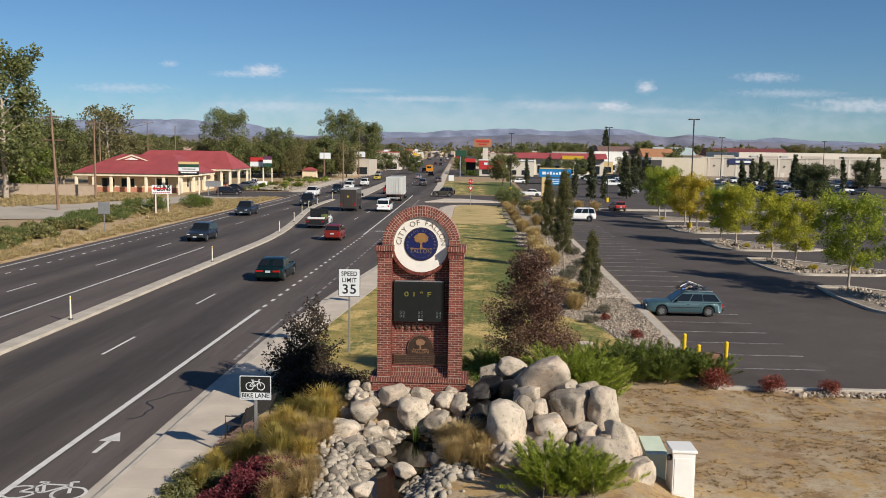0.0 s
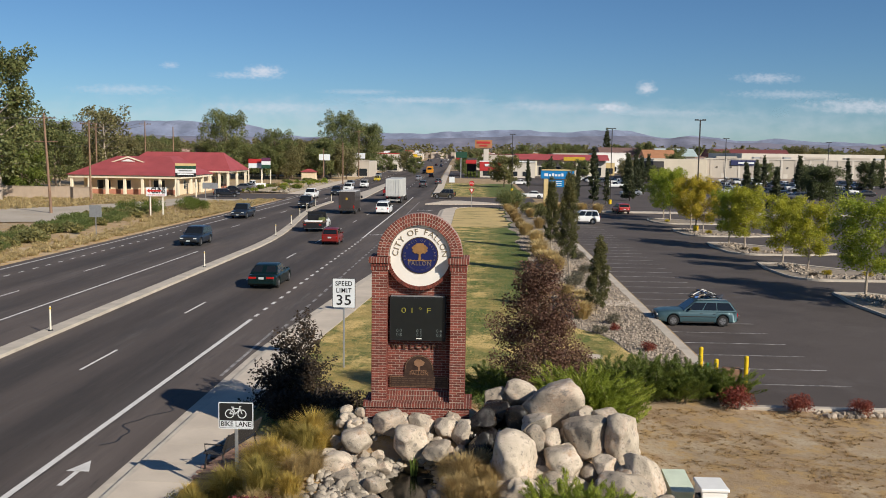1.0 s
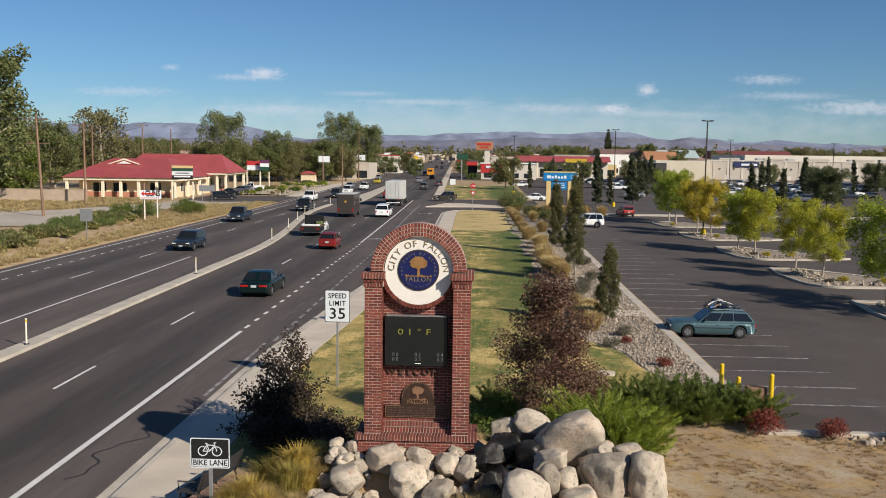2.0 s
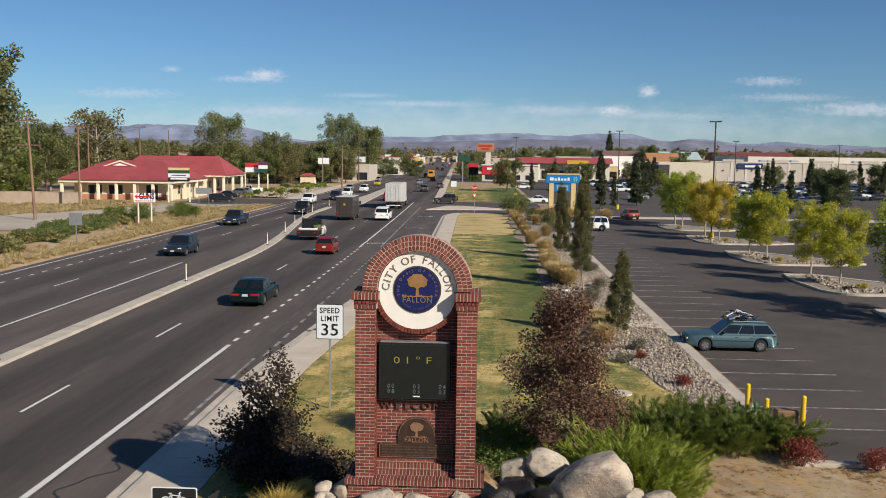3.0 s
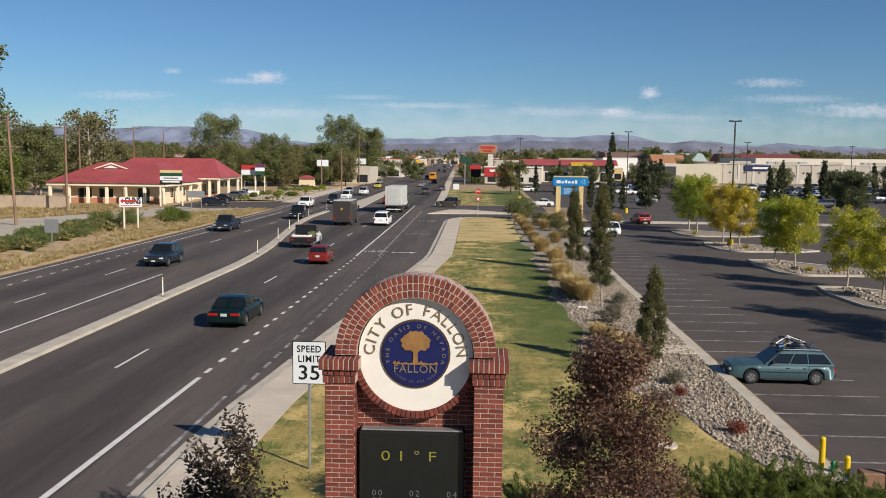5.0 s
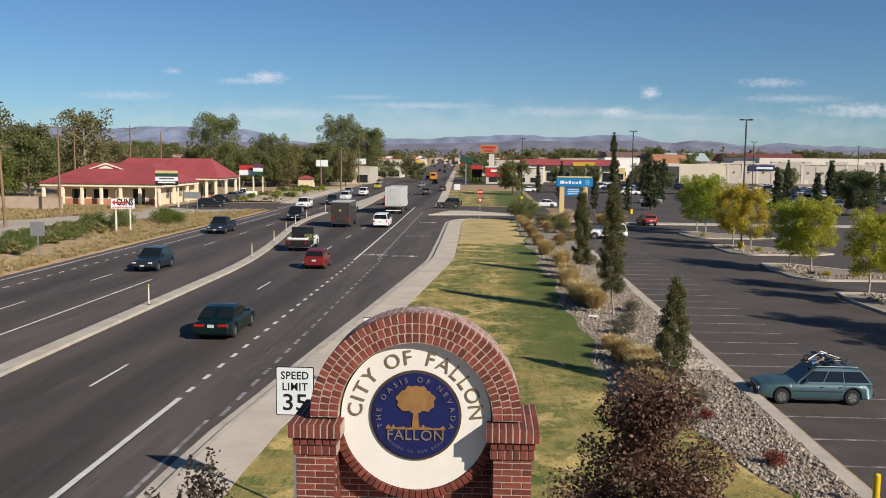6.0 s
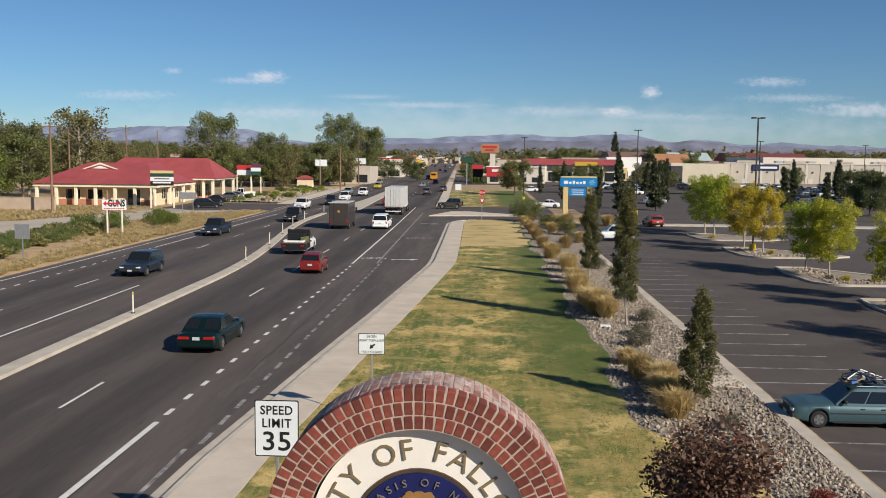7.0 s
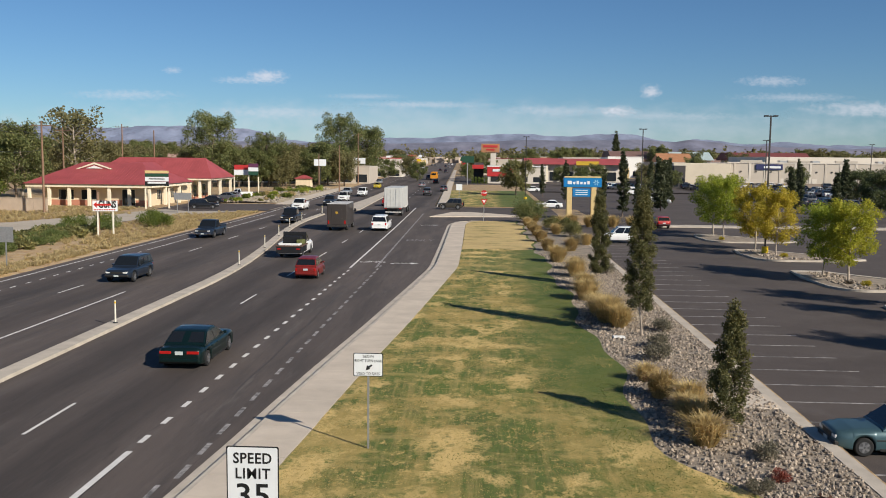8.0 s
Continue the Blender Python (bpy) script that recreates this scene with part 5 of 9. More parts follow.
    def rear_y(zz):
        return y0 + (y1 - y0) * (zz - z0) / (z1 - z0)

    def front_y(zz):
        return y3 + (y2 - y3) * (zz - z3) / (z2 - z3)

    cuts = {"hatch": [0.0, 0.36, 1.0], "wagon": [0.0, 0.36, 0.66, 1.0], "suv": [0.0, 0.31, 0.64, 1.0], "minivan": [0.0, 0.33, 0.62, 1.0]}.get(kind, [0.0, 0.47, 1.0])
    for s in (-1, 1):
        for a, c in zip(cuts, cuts[1:]):
            q = []
            for zz, u in ((lo, a), (lo, c), (hi, c), (hi, a)):
                ra, fa = rear_y(zz) + 0.10, front_y(zz) - 0.09
                q.append((s * (side_w(zz) + 0.004), ra + (fa - ra) * u + (0.03 if u == a and a > 0 else -0.03 if u == c and c < 1 else 0), zz))
            part("side_window", pane(*(q if s > 0 else reversed(q)), (s, 0, 0.3)), GLASS, car, "dark side window")
    for nm, ya, yb, za, zc, f in (("windscreen", y3, y2, z3, z2, 1), ("rear_window", y0, y1, z0, z1, -1)):
        dy, dz = yb - ya, zc - za
        out = (0, abs(dz) * f, abs(dy))
        u0, u1 = (0.10, 0.90) if f > 0 else (0.16, 0.84)
        q = []
        for u in (u0, u1):
            zz = za + dz * u
            w1 = side_w(zz) - 0.07
            q.append((w1, ya + dy * u, zz))
        p0, p1 = q
        quad = [(-p0[0], p0[1], p0[2]), (p0[0], p0[1], p0[2]), (p1[0], p1[1], p1[2]), (-p1[0], p1[1], p1[2])]
        part(nm, pane(*(quad if f < 0 else reversed(quad)), out, 0.016), GLASS, car, "dark glass")
    for s in (-1, 1):
        for q in axles:
            if plain:
                part("wheel", PLAINWHEEL, None, car, at=pose(s * (hw - 0.11), q, r) @ Matrix.Diagonal((1, r / 0.32, r / 0.32, 1)))
            else:
                add_wheel(car, s * (hw - 0.12), q, r)
        if not plain:
            part("mirror", Geo().box(s * (hw + 0.02) - 0.07, s * (hw + 0.02) + 0.07, y3 - 0.34, y3 - 0.24, belt + 0.02, belt + 0.14, 0.025), color if kind != "wagon" else TRIM, car)
            part("sill", Geo().box(min(s * (hw - 0.06), s * (hw - 0.002)), max(s * (hw - 0.06), s * (hw - 0.002)), b + 0.30 * L, b + 0.69 * L, zb - 0.02, zb + 0.07, 0.01), TRIM, car)
            for q in [b + 0.44 * L] + ([] if kind == "hatch" else [b + 0.28 * L]):
                part("door_handle", Geo().box(s * (hw * 0.985) - 0.02, s * (hw * 0.985) + 0.02, q, q + 0.14, belt - 0.17, belt - 0.14, 0.006), TRIM if kind == "wagon" else color, car)
    tail_h = belt - 0.12
    if kind == "sedan":
        part("tail_lamp", Geo().box(-hw * 0.86, -hw * 0.34, b - 0.012, b + 0.06, tail_h - 0.13, tail_h - 0.01, 0.015), REDLAMP, car, "broad red tail lamp")
        part("tail_lamp", Geo().box(hw * 0.34, hw * 0.86, b - 0.012, b + 0.06, tail_h - 0.13, tail_h - 0.01, 0.015), REDLAMP, car, "broad red tail lamp")
    else:
        hi_lamp = kind in ("suv", "minivan")
        lamp_box(car, "tail_lamp", hw * 0.70, hw * 0.87, b - 0.008, b + 0.07, tail_h - (0.20 if not hi_lamp else 0.16), tail_h + (0.10 if hi_lamp else 0.0), REDLAMP, "red tail lamp")
    lamp_box(car, "head_lamp", hw * 0.46, hw * 0.80, t - 0.12, t + 0.004, hood - 0.27, hood - 0.15, HEADLAMP, "clear head lamp")
    part("grille", Geo().box(-hw * 0.42, hw * 0.42, t - 0.06, t + 0.012, hood - 0.31, hood - 0.15, 0.01), TRIM, car, "black grille")
    if not plain:
        bump = color if kind in ("hatch", "minivan", "sedan") else CHROME if kind == "pickup" else TRIM
        part("bumper", Geo().box(-hw * 0.86, hw * 0.86, t - 0.14, t + 0.04, zb + 0.10, zb + 0.25, 0.04), bump, car)
        part("bumper", Geo().box(-hw * 0.88, hw * 0.88, b - 0.05, b + 0.12, zb + 0.12, zb + 0.28, 0.04), bump, car)
        part("number_plate", Geo().box(-0.16, 0.16, b - 0.02, b + 0.02, tail_h - 0.16, tail_h - 0.02, 0.004), PLATE, car, "pale number plate")
        part("number_plate", Geo().box(-0.16, 0.16, t + 0.038, t + 0.044, zb + 0.12, zb + 0.24), PLATE, car, "pale number plate")
    if kind == "pickup":
        part("bed_floor", Geo().box(-hw * 0.80, hw * 0.80, b + 0.10, b + 0.385 * L, belt + 0.015, belt + 0.032, 0.005), TRIM, car, "dark open load bed")
        for s in (-1, 1):
            part("bed_side", Geo().box(min(s * hw * 0.82, s * hw * 0.95), max(s * hw * 0.82, s * hw * 0.95), b + 0.06, b + 0.39 * L, belt - 0.05, belt + 0.13, 0.02), color, car)
        part("tailgate", Geo().box(-hw * 0.86, hw * 0.86, b - 0.005, b + 0.08, belt - 0.34, belt + 0.13, 0.015), color, car)
    if rack:
        for s in (-1, 1):
            part("roof_rail", Geo().tube([(s * (wt - 0.05), y1 + 0.12, H + 0.05), (s * (wt - 0.05), y2 - 0.10, H + 0.06)], [0.016, 0.016], 6), STEEL, car, "silver roof rail")
            part("side_moulding", Geo().box(min(s * (hw - 0.01), s * (hw + 0.010)), max(s * (hw - 0.01), s * (hw + 0.010)), axles[0] + r * 1.2, axles[1] - r * 1.2, belt - 0.33, belt - 0.29, 0.004), TRIM, car)
        for q in (y1 + 0.3, y2 - 0.3):
            part("roof_bar", Geo().tube([(-(wt - 0.05), q, H + 0.06), (wt - 0.05, q, H + 0.06)], [0.014, 0.014], 6), STEEL, car, "silver roof bar")
    return car


PLAINWHEEL = fix(Geo().tube([(-0.1, 0, 0), (-0.08, 0, 0), (0.08, 0, 0), (0.1, 0, 0)], [0.29, 0.32, 0.32, 0.29], 14).mesh("wheel"))
PLAINWHEEL.materials.append(TYRE)

# ---- things beside the road, near the brick sign ----
SIGNWHITE = mat("sign_white", (0.66, 0.68, 0.69), 0.4, vary=0.04, scale=3, bump=0.0)
SIGNBLACK = mat("sign_black", (0.015, 0.015, 0.015), 0.4, vary=0.1, scale=3, bump=0.0)
RED = mat("red_enamel", (0.42, 0.018, 0.014), 0.35, vary=0.08, scale=3, bump=0.0)


def plate(parent, x0, x1, y, z0, z1, material, name="panel", label="", border=None):
    """A sheet-metal panel that faces -y, with rounded corners."""
    def outline(m, r):
        pts = []
        for cx, cz, a0 in ((x1 - m - r, z0 + m + r, -90), (x1 - m - r, z1 - m - r, 0), (x0 + m + r, z1 - m - r, 90), (x0 + m + r, z0 + m + r, 180)):
            for k in range(5):
                a = radians(a0 + 22.5 * k)
                pts.append((cx + r * math.cos(a), cz + r * math.sin(a)))
        return pts
    ob = part(name, Geo().prism(outline(0, 0.035), "y", y, y + 0.006), border or material, parent, label)
    if border:
        part("face", Geo().prism(outline(0.022, 0.03), "y", y - 0.003, y + 0.002), material, ob)
    return ob


def words(parent, body, size, x, y, z, material, wide=1.0, bold=0.0, spacing=1.0):
    me = text_mesh(body, size, 0.0015, bold=bold, wide=wide, spacing=spacing)
    me.materials.append(material)
    ob = new("lettering", me)
    ob.parent = parent
    ob.matrix_basis = Matrix.Translation((x, y, z))
    return ob


speed = thing("speed_limit_sign", None, None, "white SPEED LIMIT 35 sign on a steel post", "road sign")
pl = plate(speed, 1.87, 2.78, 35.27, 2.50, 3.68, SIGNWHITE, border=SIGNBLACK)
words(pl, "SPEED", 0.26, 2.325, 35.264, 3.46, SIGNBLACK, wide=0.90, spacing=1.08, bold=0.005)
words(pl, "LIMIT", 0.26, 2.325, 35.264, 3.19, SIGNBLACK, wide=0.90, spacing=1.12, bold=0.005)
words(pl, "35", 0.56, 2.325, 35.264, 2.80, SIGNBLACK, bold=0.006, wide=1.1, spacing=1.05)
part("post", Geo().box(2.29, 2.36, 35.285, 35.335, 0.05, 3.55, 0.008), STEEL, speed, "galvanised square post")

begin = thing("turn_lane_sign", None, None, "white turn lane and yield to bikes sign on post", "road sign")
pl = plate(begin, 2.50, 3.36, 46.0, 2.28, 2.97, SIGNWHITE, border=SIGNBLACK)
words(pl, "BEGIN", 0.115, 2.93, 45.994, 2.87, SIGNBLACK)
words(pl, "RIGHT TURN LANE", 0.115, 2.93, 45.994, 2.74, SIGNBLACK, wide=0.8)
words(pl, "YIELD TO BIKES", 0.115, 2.93, 45.994, 2.36, SIGNBLACK, wide=0.85)
part("arrow", Geo().prism([(2.86, 2.46), (2.99, 2.50), (2.97, 2.54), (3.06, 2.60), (3.02, 2.64), (2.93, 2.58), (2.90, 2.62)], "y", 45.992, 45.998), SIGNBLACK, pl, "black arrow")
part("post", Geo().box(2.90, 2.96, 46.015, 46.06, 0.05, 2.9, 0.008), STEEL, begin, "galvanised square post")

bike = thing("bike_lane_sign", None, None, "black and white BIKE LANE sign with bicycle symbol", "road sign")
BY = 21.3
pl = plate(bike, 1.44, 2.28, BY, 1.97, 2.62, SIGNBLACK, border=SIGNWHITE)
part("lower_panel", Geo().box(1.48, 2.24, BY - 0.006, BY + 0.001, 2.00, 2.17, 0.001), SIGNWHITE, pl, "white lower panel")
words(pl, "BIKE LANE", 0.17, 1.86, BY - 0.008, 2.085, SIGNBLACK, wide=0.92, bold=0.003)


def bicycle(parent, cx, cy, cz, s, material, flat=False):
    """A bicycle drawn in flat strips; upright, or lying on the road."""
    gg = Geo()

    def put(p, q=0.0):
        return (cx + p[0] * s, cy + p[1] * s, cz) if flat else (cx + p[0] * s, cy, cz + p[1] * s)

    def bar(a, b, w=0.035):
        d = Vector((b[0] - a[0], b[1] - a[1])).normalized()
        n = Vector((-d.y, d.x)) * w
        q = [put((a[0] + n.x, a[1] + n.y)), put((a[0] - n.x, a[1] - n.y)), put((b[0] - n.x, b[1] - n.y)), put((b[0] + n.x, b[1] + n.y))]
        gg.add(q, [(0, 1, 2, 3)])

    for wx in (-0.5, 0.5):
        for k in range(16):
            a, b = 2 * math.pi * k / 16, 2 * math.pi * (k + 1) / 16
            bar((wx + 0.33 * math.cos(a), 0.33 * math.sin(a)), (wx + 0.33 * math.cos(b), 0.33 * math.sin(b)))
    for a, b in (((-0.5, 0), (-0.2, 0.45)), ((-0.5, 0), (-0.02, 0)), ((-0.02, 0), (-0.25, 0.55)), ((-0.02, 0), (0.33, 0.42)), ((-0.2, 0.45), (0.33, 0.42)), ((0.5, 0), (0.3, 0.6)), ((0.3, 0.6), (0.45, 0.62)), ((-0.35, 0.55), (-0.15, 0.55))):
        bar(a, b)
    return part("bicycle_symbol", gg, material, parent, "white bicycle outline", outward=False)


bicycle(pl, 1.86, BY - 0.008, 2.34, 0.3, SIGNWHITE)
part("post", Geo().box(1.82, 1.90, BY + 0.01, BY + 0.06, 0.1, 2.6, 0.008), STEEL, bike, "galvanised post with slots")

# symbols on the road
sym = Geo()
for ax, ay, s in ((-3.03, 23.3, 1.0),):
    sym.add([(ax - 0.07, ay - 0.9, 0.007), (ax + 0.07, ay - 0.9, 0.007), (ax + 0.07, ay + 0.2, 0.007), (ax - 0.07, ay + 0.2, 0.007)], [(0, 1, 2, 3)])
    sym.add([(ax - 0.32, ay + 0.15, 0.007), (ax + 0.32, ay + 0.15, 0.007), (ax, ay + 1.0, 0.007)], [(0, 1, 2)])
thing("road_arrow", sym, PAINT, "white straight arrow painted in the bike lane", "road marking", kind="structure", outward=False)
for bx, by in ((-3.0, 19.4), (-2.85, 93.6)):
    e = tagged(new("bike_symbol"), "white bicycle symbol painted on the road", "road marking", kind="structure")
    bicycle(e, bx, by, 0.008, 1.25, PAINT, flat=True)
only = text_mesh("ONLY", 2.2, 0.001, wide=0.50)
only.transform(pose(0, 0, 0, -90, 0, 0))
only.transform(Matrix.Diagonal((1, 1.25, 1, 1)))
only.materials.append(WORN_PAINT)
ob = thing("lane_word", only, WORN_PAINT, "faded white word ONLY painted on asphalt", "road marking", kind="structure", outward=False)
ob.location = (-0.4, 113.3, 0.008)
for ay in (92.9, 134.0):
    sym = Geo()
    sym.add([(-1.1, -0.3, 0), (-0.85, -0.3, 0), (-0.85, 0.3, 0), (-1.1, 0.0, 0)], [(0, 1, 2, 3)])
    sym.add([(-0.9, 0.05, 0), (0.5, 0.05, 0), (0.5, 0.32, 0), (-0.9, 0.32, 0)], [(0, 1, 2, 3)])
    sym.add([(0.5, -0.3, 0), (1.2, 0.2, 0), (0.5, 0.7, 0)], [(0, 1, 2)])
    ob = thing("road_arrow", sym, PAINT, "white right-turn arrow painted on asphalt", "road marking", kind="structure", outward=False)
    ob.location = (-0.2 if ay < 100 else -0.7, ay, 0.008)
TAR_SHADE = mat("tar", (0.030, 0.027, 0.026), 0.6, vary=0.1, bump=0.1)
# strip in the tar colour, painted for the shade of the kerb face
tar = Geo()
tar.strip([(kerb_x(q) - 0.025, q) for q in range(-20, 140, 3)], 0.05, 0.012)
thing("kerb_joint", tar, TAR_SHADE, "dark strip painted for the shade at the kerb foot", "road joint", kind="structure", outward=False)
tar = Geo()
tar.strip([(-3.35 + 0.022 * k + 0.30 * math.sin(k * 0.34) + 0.10 * math.sin(k * 0.9), 25.6 + 0.16 * k) for k in range(46)], 0.07, 0.007)
for sx, y0, y1, w in ((-2.75, 52, 132, 0.03), (-3.85, 18, 46, 0.025), (-7.7, 10, 150, 0.016), (-11.6, 20, 128, 0.03), (-13.0, 6, 120, 0.03), (-15.9, 20, 76, 0.02), (-20.15, 30, 150, 0.018), (-24.2, 40, 150, 0.02)):
    seam, q = [], y0
    while q < y1:
        seam.append((sx + 0.10 * noise.noise((sx, q * 0.25, 0)), q))
        q += 1.5
    tar.strip(seam, w, 0.0045)
thing("tar_seam", tar, TAR_SHADE, "wandering dark tar crack seam on asphalt", "road marking", kind="structure", outward=False)

# a slatted metal bench on brick pavers
bench = thing("bench", None, None, "black slatted metal park bench on brick pavers", "bench")
bench.matrix_world = pose(0.92, 24.2, 0.175, 0, 0, -104) @ Matrix.Diagonal((1.08, 1.08, 1.08, 1))
for k in range(6):
    part("slat", Geo().box(-0.9, 0.9, -0.25 + 0.085 * k, -0.19 + 0.085 * k, 0.42, 0.45, 0.006), DARKSTEEL, bench)
for k in range(5):
    part("slat", Geo().box(-0.9, 0.9, 0.26 + 0.03 * k, 0.285 + 0.03 * k, 0.52 + 0.08 * k, 0.58 + 0.08 * k, 0.006), DARKSTEEL, bench)
for s in (-0.8, 0.8):
    part("leg", Geo().tube([(s, -0.28, 0), (s, -0.2, 0.42), (s, 0.25, 0.42), (s, 0.40, 0.92)], [0.025] * 4, 6), DARKSTEEL, bench)
    part("leg", Geo().tube([(s, 0.33, 0), (s, 0.22, 0.42)], [0.025] * 2, 6), DARKSTEEL, bench)
    part("armrest", Geo().tube([(s, -0.25, 0.42), (s, -0.27, 0.63), (s, 0.28, 0.66)], [0.02] * 3, 6), DARKSTEEL, bench)
pad = tagged(new("paver_pad"), "reddish brick pavers under the bench", "paving", kind="structure")
PAVER = mat("paver", (0.25, 0.15, 0.115), 0.9, vary=0.2, scale=5, fine=40, bump=0.3, per_object=0.2)
pv = fix(Geo().box(-0.195, 0.195, -0.095, 0.095, 0, 0.05, 0.008).mesh("paver"))
pv.materials.append(PAVER)
for i in range(4):
    for j in range(14):
        ob = new("paver", pv)
        ob.parent = pad
        ob.matrix_basis = pose(0.45 + 0.4 * i + (0.2 if j % 2 else 0), 22.9 + 0.2 * j, 0.125 + 0.004 * rnd.random())

# boulders of the waterfall
BOULDERS = [stone_mesh(s) for s in (11, 23, 37, 41, 59, 67, 83)]
for me in BOULDERS:
    me.materials.append(GRANITE)
WET_SHADE_BOULDERS = [stone_mesh(s) for s in (12, 24, 38, 42, 60)]
for me in WET_SHADE_BOULDERS:
    me.materials.append(WET_SHADE_ROCK)
PILE = [(9.53, 22.6, 2.33, 0.85, 0.50), (10.2, 21.6, 1.9, 0.59, 0.54), (8.45, 20.5, 1.52, 0.6, 0.63), (9.64, 20.7, 1.49, 0.47, 0.42), (11.01, 21.4, 1.88, 0.45, 0.55),
        (10.71, 22.1, 2.23, 0.37, 0.24), (10.9, 19.6, 1.17, 0.62, 0.6), (11.39, 20.2, 1.4, 0.34, 0.8), (9.11, 21.9, 2.11, 0.46, 0.22), (9.38, 21.3, 1.86, 0.26, 0.26),
        (7.75, 22.7, 1.80, 0.36, 0.34), (8.25, 22.95, 2.05, 0.38, 0.38), (8.62, 22.45, 1.95, 0.36, 0.36), (8.1, 22.0, 1.5, 0.34, 0.32), (8.5, 21.65, 1.5, 0.30, 0.30), (8.15, 23.6, 2.25, 0.40, 0.30), (8.7, 23.4, 2.39, 0.44, 0.27), (11.61, 19.2, 0.67, 0.4, 0.66), (9.0, 21.2, 1.93, 0.25, 0.29), (10.11, 22.1, 2.24, 0.3, 0.22),
        (10.56, 20.6, 1.55, 0.35, 0.28), (7.83, 21.9, 1.54, 0.33, 0.37)]
RIM_STONES = [(4.65, 22.2, 1.41, 0.44, 0.33), (5.95, 22.1, 1.46, 0.46, 0.37), (5.37, 22.8, 1.77, 0.48, 0.31), (6.16, 22.9, 1.72, 0.28, 0.31), (6.8, 22.8, 1.66, 0.34, 0.28),
              (4.48, 22.9, 1.64, 0.29, 0.19), (4.22, 23.4, 1.81, 0.19, 0.16), (4.59, 23.3, 1.81, 0.17, 0.17), (7.28, 22.6, 1.55, 0.26, 0.35), (5.78, 23.0, 1.68, 0.11, 0.17),
              (7.02, 23.2, 1.82, 0.2, 0.13), (6.43, 22.4, 1.54, 0.14, 0.11)]
BANK_STONES = [(4.26, 21.16, 1.2, 0.42, 0.32), (4.63, 20.47, 1.1, 0.34, 0.28), (5.3, 20.46, 1.05, 0.29, 0.24), (5.04, 21.21, 1.25, 0.25, 0.2), (5.17, 17.88, 0.95, 0.27, 0.2),
               (6.02, 18.99, 1.0, 0.26, 0.17), (6.69, 21.89, 1.35, 0.34, 0.25), (7.17, 21.17, 1.2, 0.26, 0.22), (4.01, 21.82, 1.3, 0.19, 0.16), (5.43, 21.42, 1.15, 0.19, 0.15),
               (4.95, 19.38, 1.0, 0.23, 0.12), (4.43, 19.14, 1.0, 0.2, 0.13), (4.36, 18.32, 0.95, 0.18, 0.15), (5.34, 19.62, 1.0, 0.2, 0.11), (6.72, 19.8, 1.05, 0.2, 0.14), (6.98, 20.32, 1.1, 0.24, 0.15)]


def boulder(x, y, z, rx, rz, k, group, label, skirt=1.0):
    wet = 7.45 < x < 8.8 and 20.95 < y < 23.2
    ob = thing("boulder", (WET_SHADE_BOULDERS[k % 5] if wet else BOULDERS[k % 7]), None, "wet rock with the chute's shade in its dark colour" if wet else label, "boulder", group, outward=False)
    turn = (k * 73) % 360
    ob.matrix_world = pose(x, y + 0.25 * rx, z, 0, 0, 0) @ Matrix.Diagonal((rx * 1.10, rx * 1.08, rz * 1.12, 1)) @ pose(0, 0, 0, (k * 31) % 50 - 25, (k * 17) % 40 - 20, turn)


for k, (x, y, z, rx, rz) in enumerate(PILE):
    boulder(x, y, z, rx, rz, k, "waterfall boulders", "large weathered pale granite boulder in a heap" if rx > 0.4 else "pale granite boulder wedged in a heap")
for k, (x, y, z, rx, rz) in enumerate(RIM_STONES):
    boulder(x, y, z, rx, rz, k + 3, "pond stones", "rounded pale granite stone at the pond rim")
for k, (x, y, z, rx, rz) in enumerate(BANK_STONES):
    boulder(x, y - 0.2 * rx, z - 0.05, rx, rz, k + 25, "pond stones", "rounded pale granite stone on the stream bank")
# stones that carry the heap, under the large ones
for k in range(90):
    if k < 52:
        x, y = 7.9 + 3.6 * rnd.random(), 19.6 + 3.8 * rnd.random()
        s = 0.25 + 0.24 * rnd.random()
        boulder(x, y + 0.3, ground_z(x, y) + 0.2, s, s * 0.8, k + 40, "waterfall boulders", "pale granite boulder filling the heap")
    else:
        x, y = 3.9 + 3.6 * rnd.random(), 22.0 + 1.1 * rnd.random()
        s = 0.12 + 0.11 * rnd.random()
        boulder(x, y, 1.0 + 0.72 * smooth(21.7, 23.1, y), s, s * 0.8, k + 40, "pond stones", "small pale stone on the pond bank")
WATER = mat("pond_water", (0.016, 0.014, 0.009), 0.07, vary=0.2, scale=3, fine=9, bump=0.06, spec=0.35)
pool = Geo()
pts = []
for i in range(24):
    a = 2 * math.pi * i / 24
    pts.append((6.35 + (1.15 + 0.12 * math.sin(3 * a)) * math.cos(a), 21.1 + (1.6 + 0.1 * math.cos(2 * a)) * math.sin(a)))
pool.prism(pts, "z", 0.5, 0.86)
thing("pond", pool, WATER, "small dark still pond among boulders", "water", kind="structure")
pool = Geo()
for i in range(12):
    y = 19.9 - 0.35 * i
    cx = 5.85 - 0.045 * i + 0.12 * math.sin(i)
    pool.v += [(cx - 0.46, y, 0.845 - 0.006 * i), (cx + 0.46, y, 0.845 - 0.006 * i)]
for i in range(11):
    pool.f.append((2 * i, 2 * i + 2, 2 * i + 3, 2 * i + 1))
    pool.s.append(True)
thing("stream", pool, WATER, "dark shallow stream bed between stones", "water", kind="structure", outward=False)
spots = []
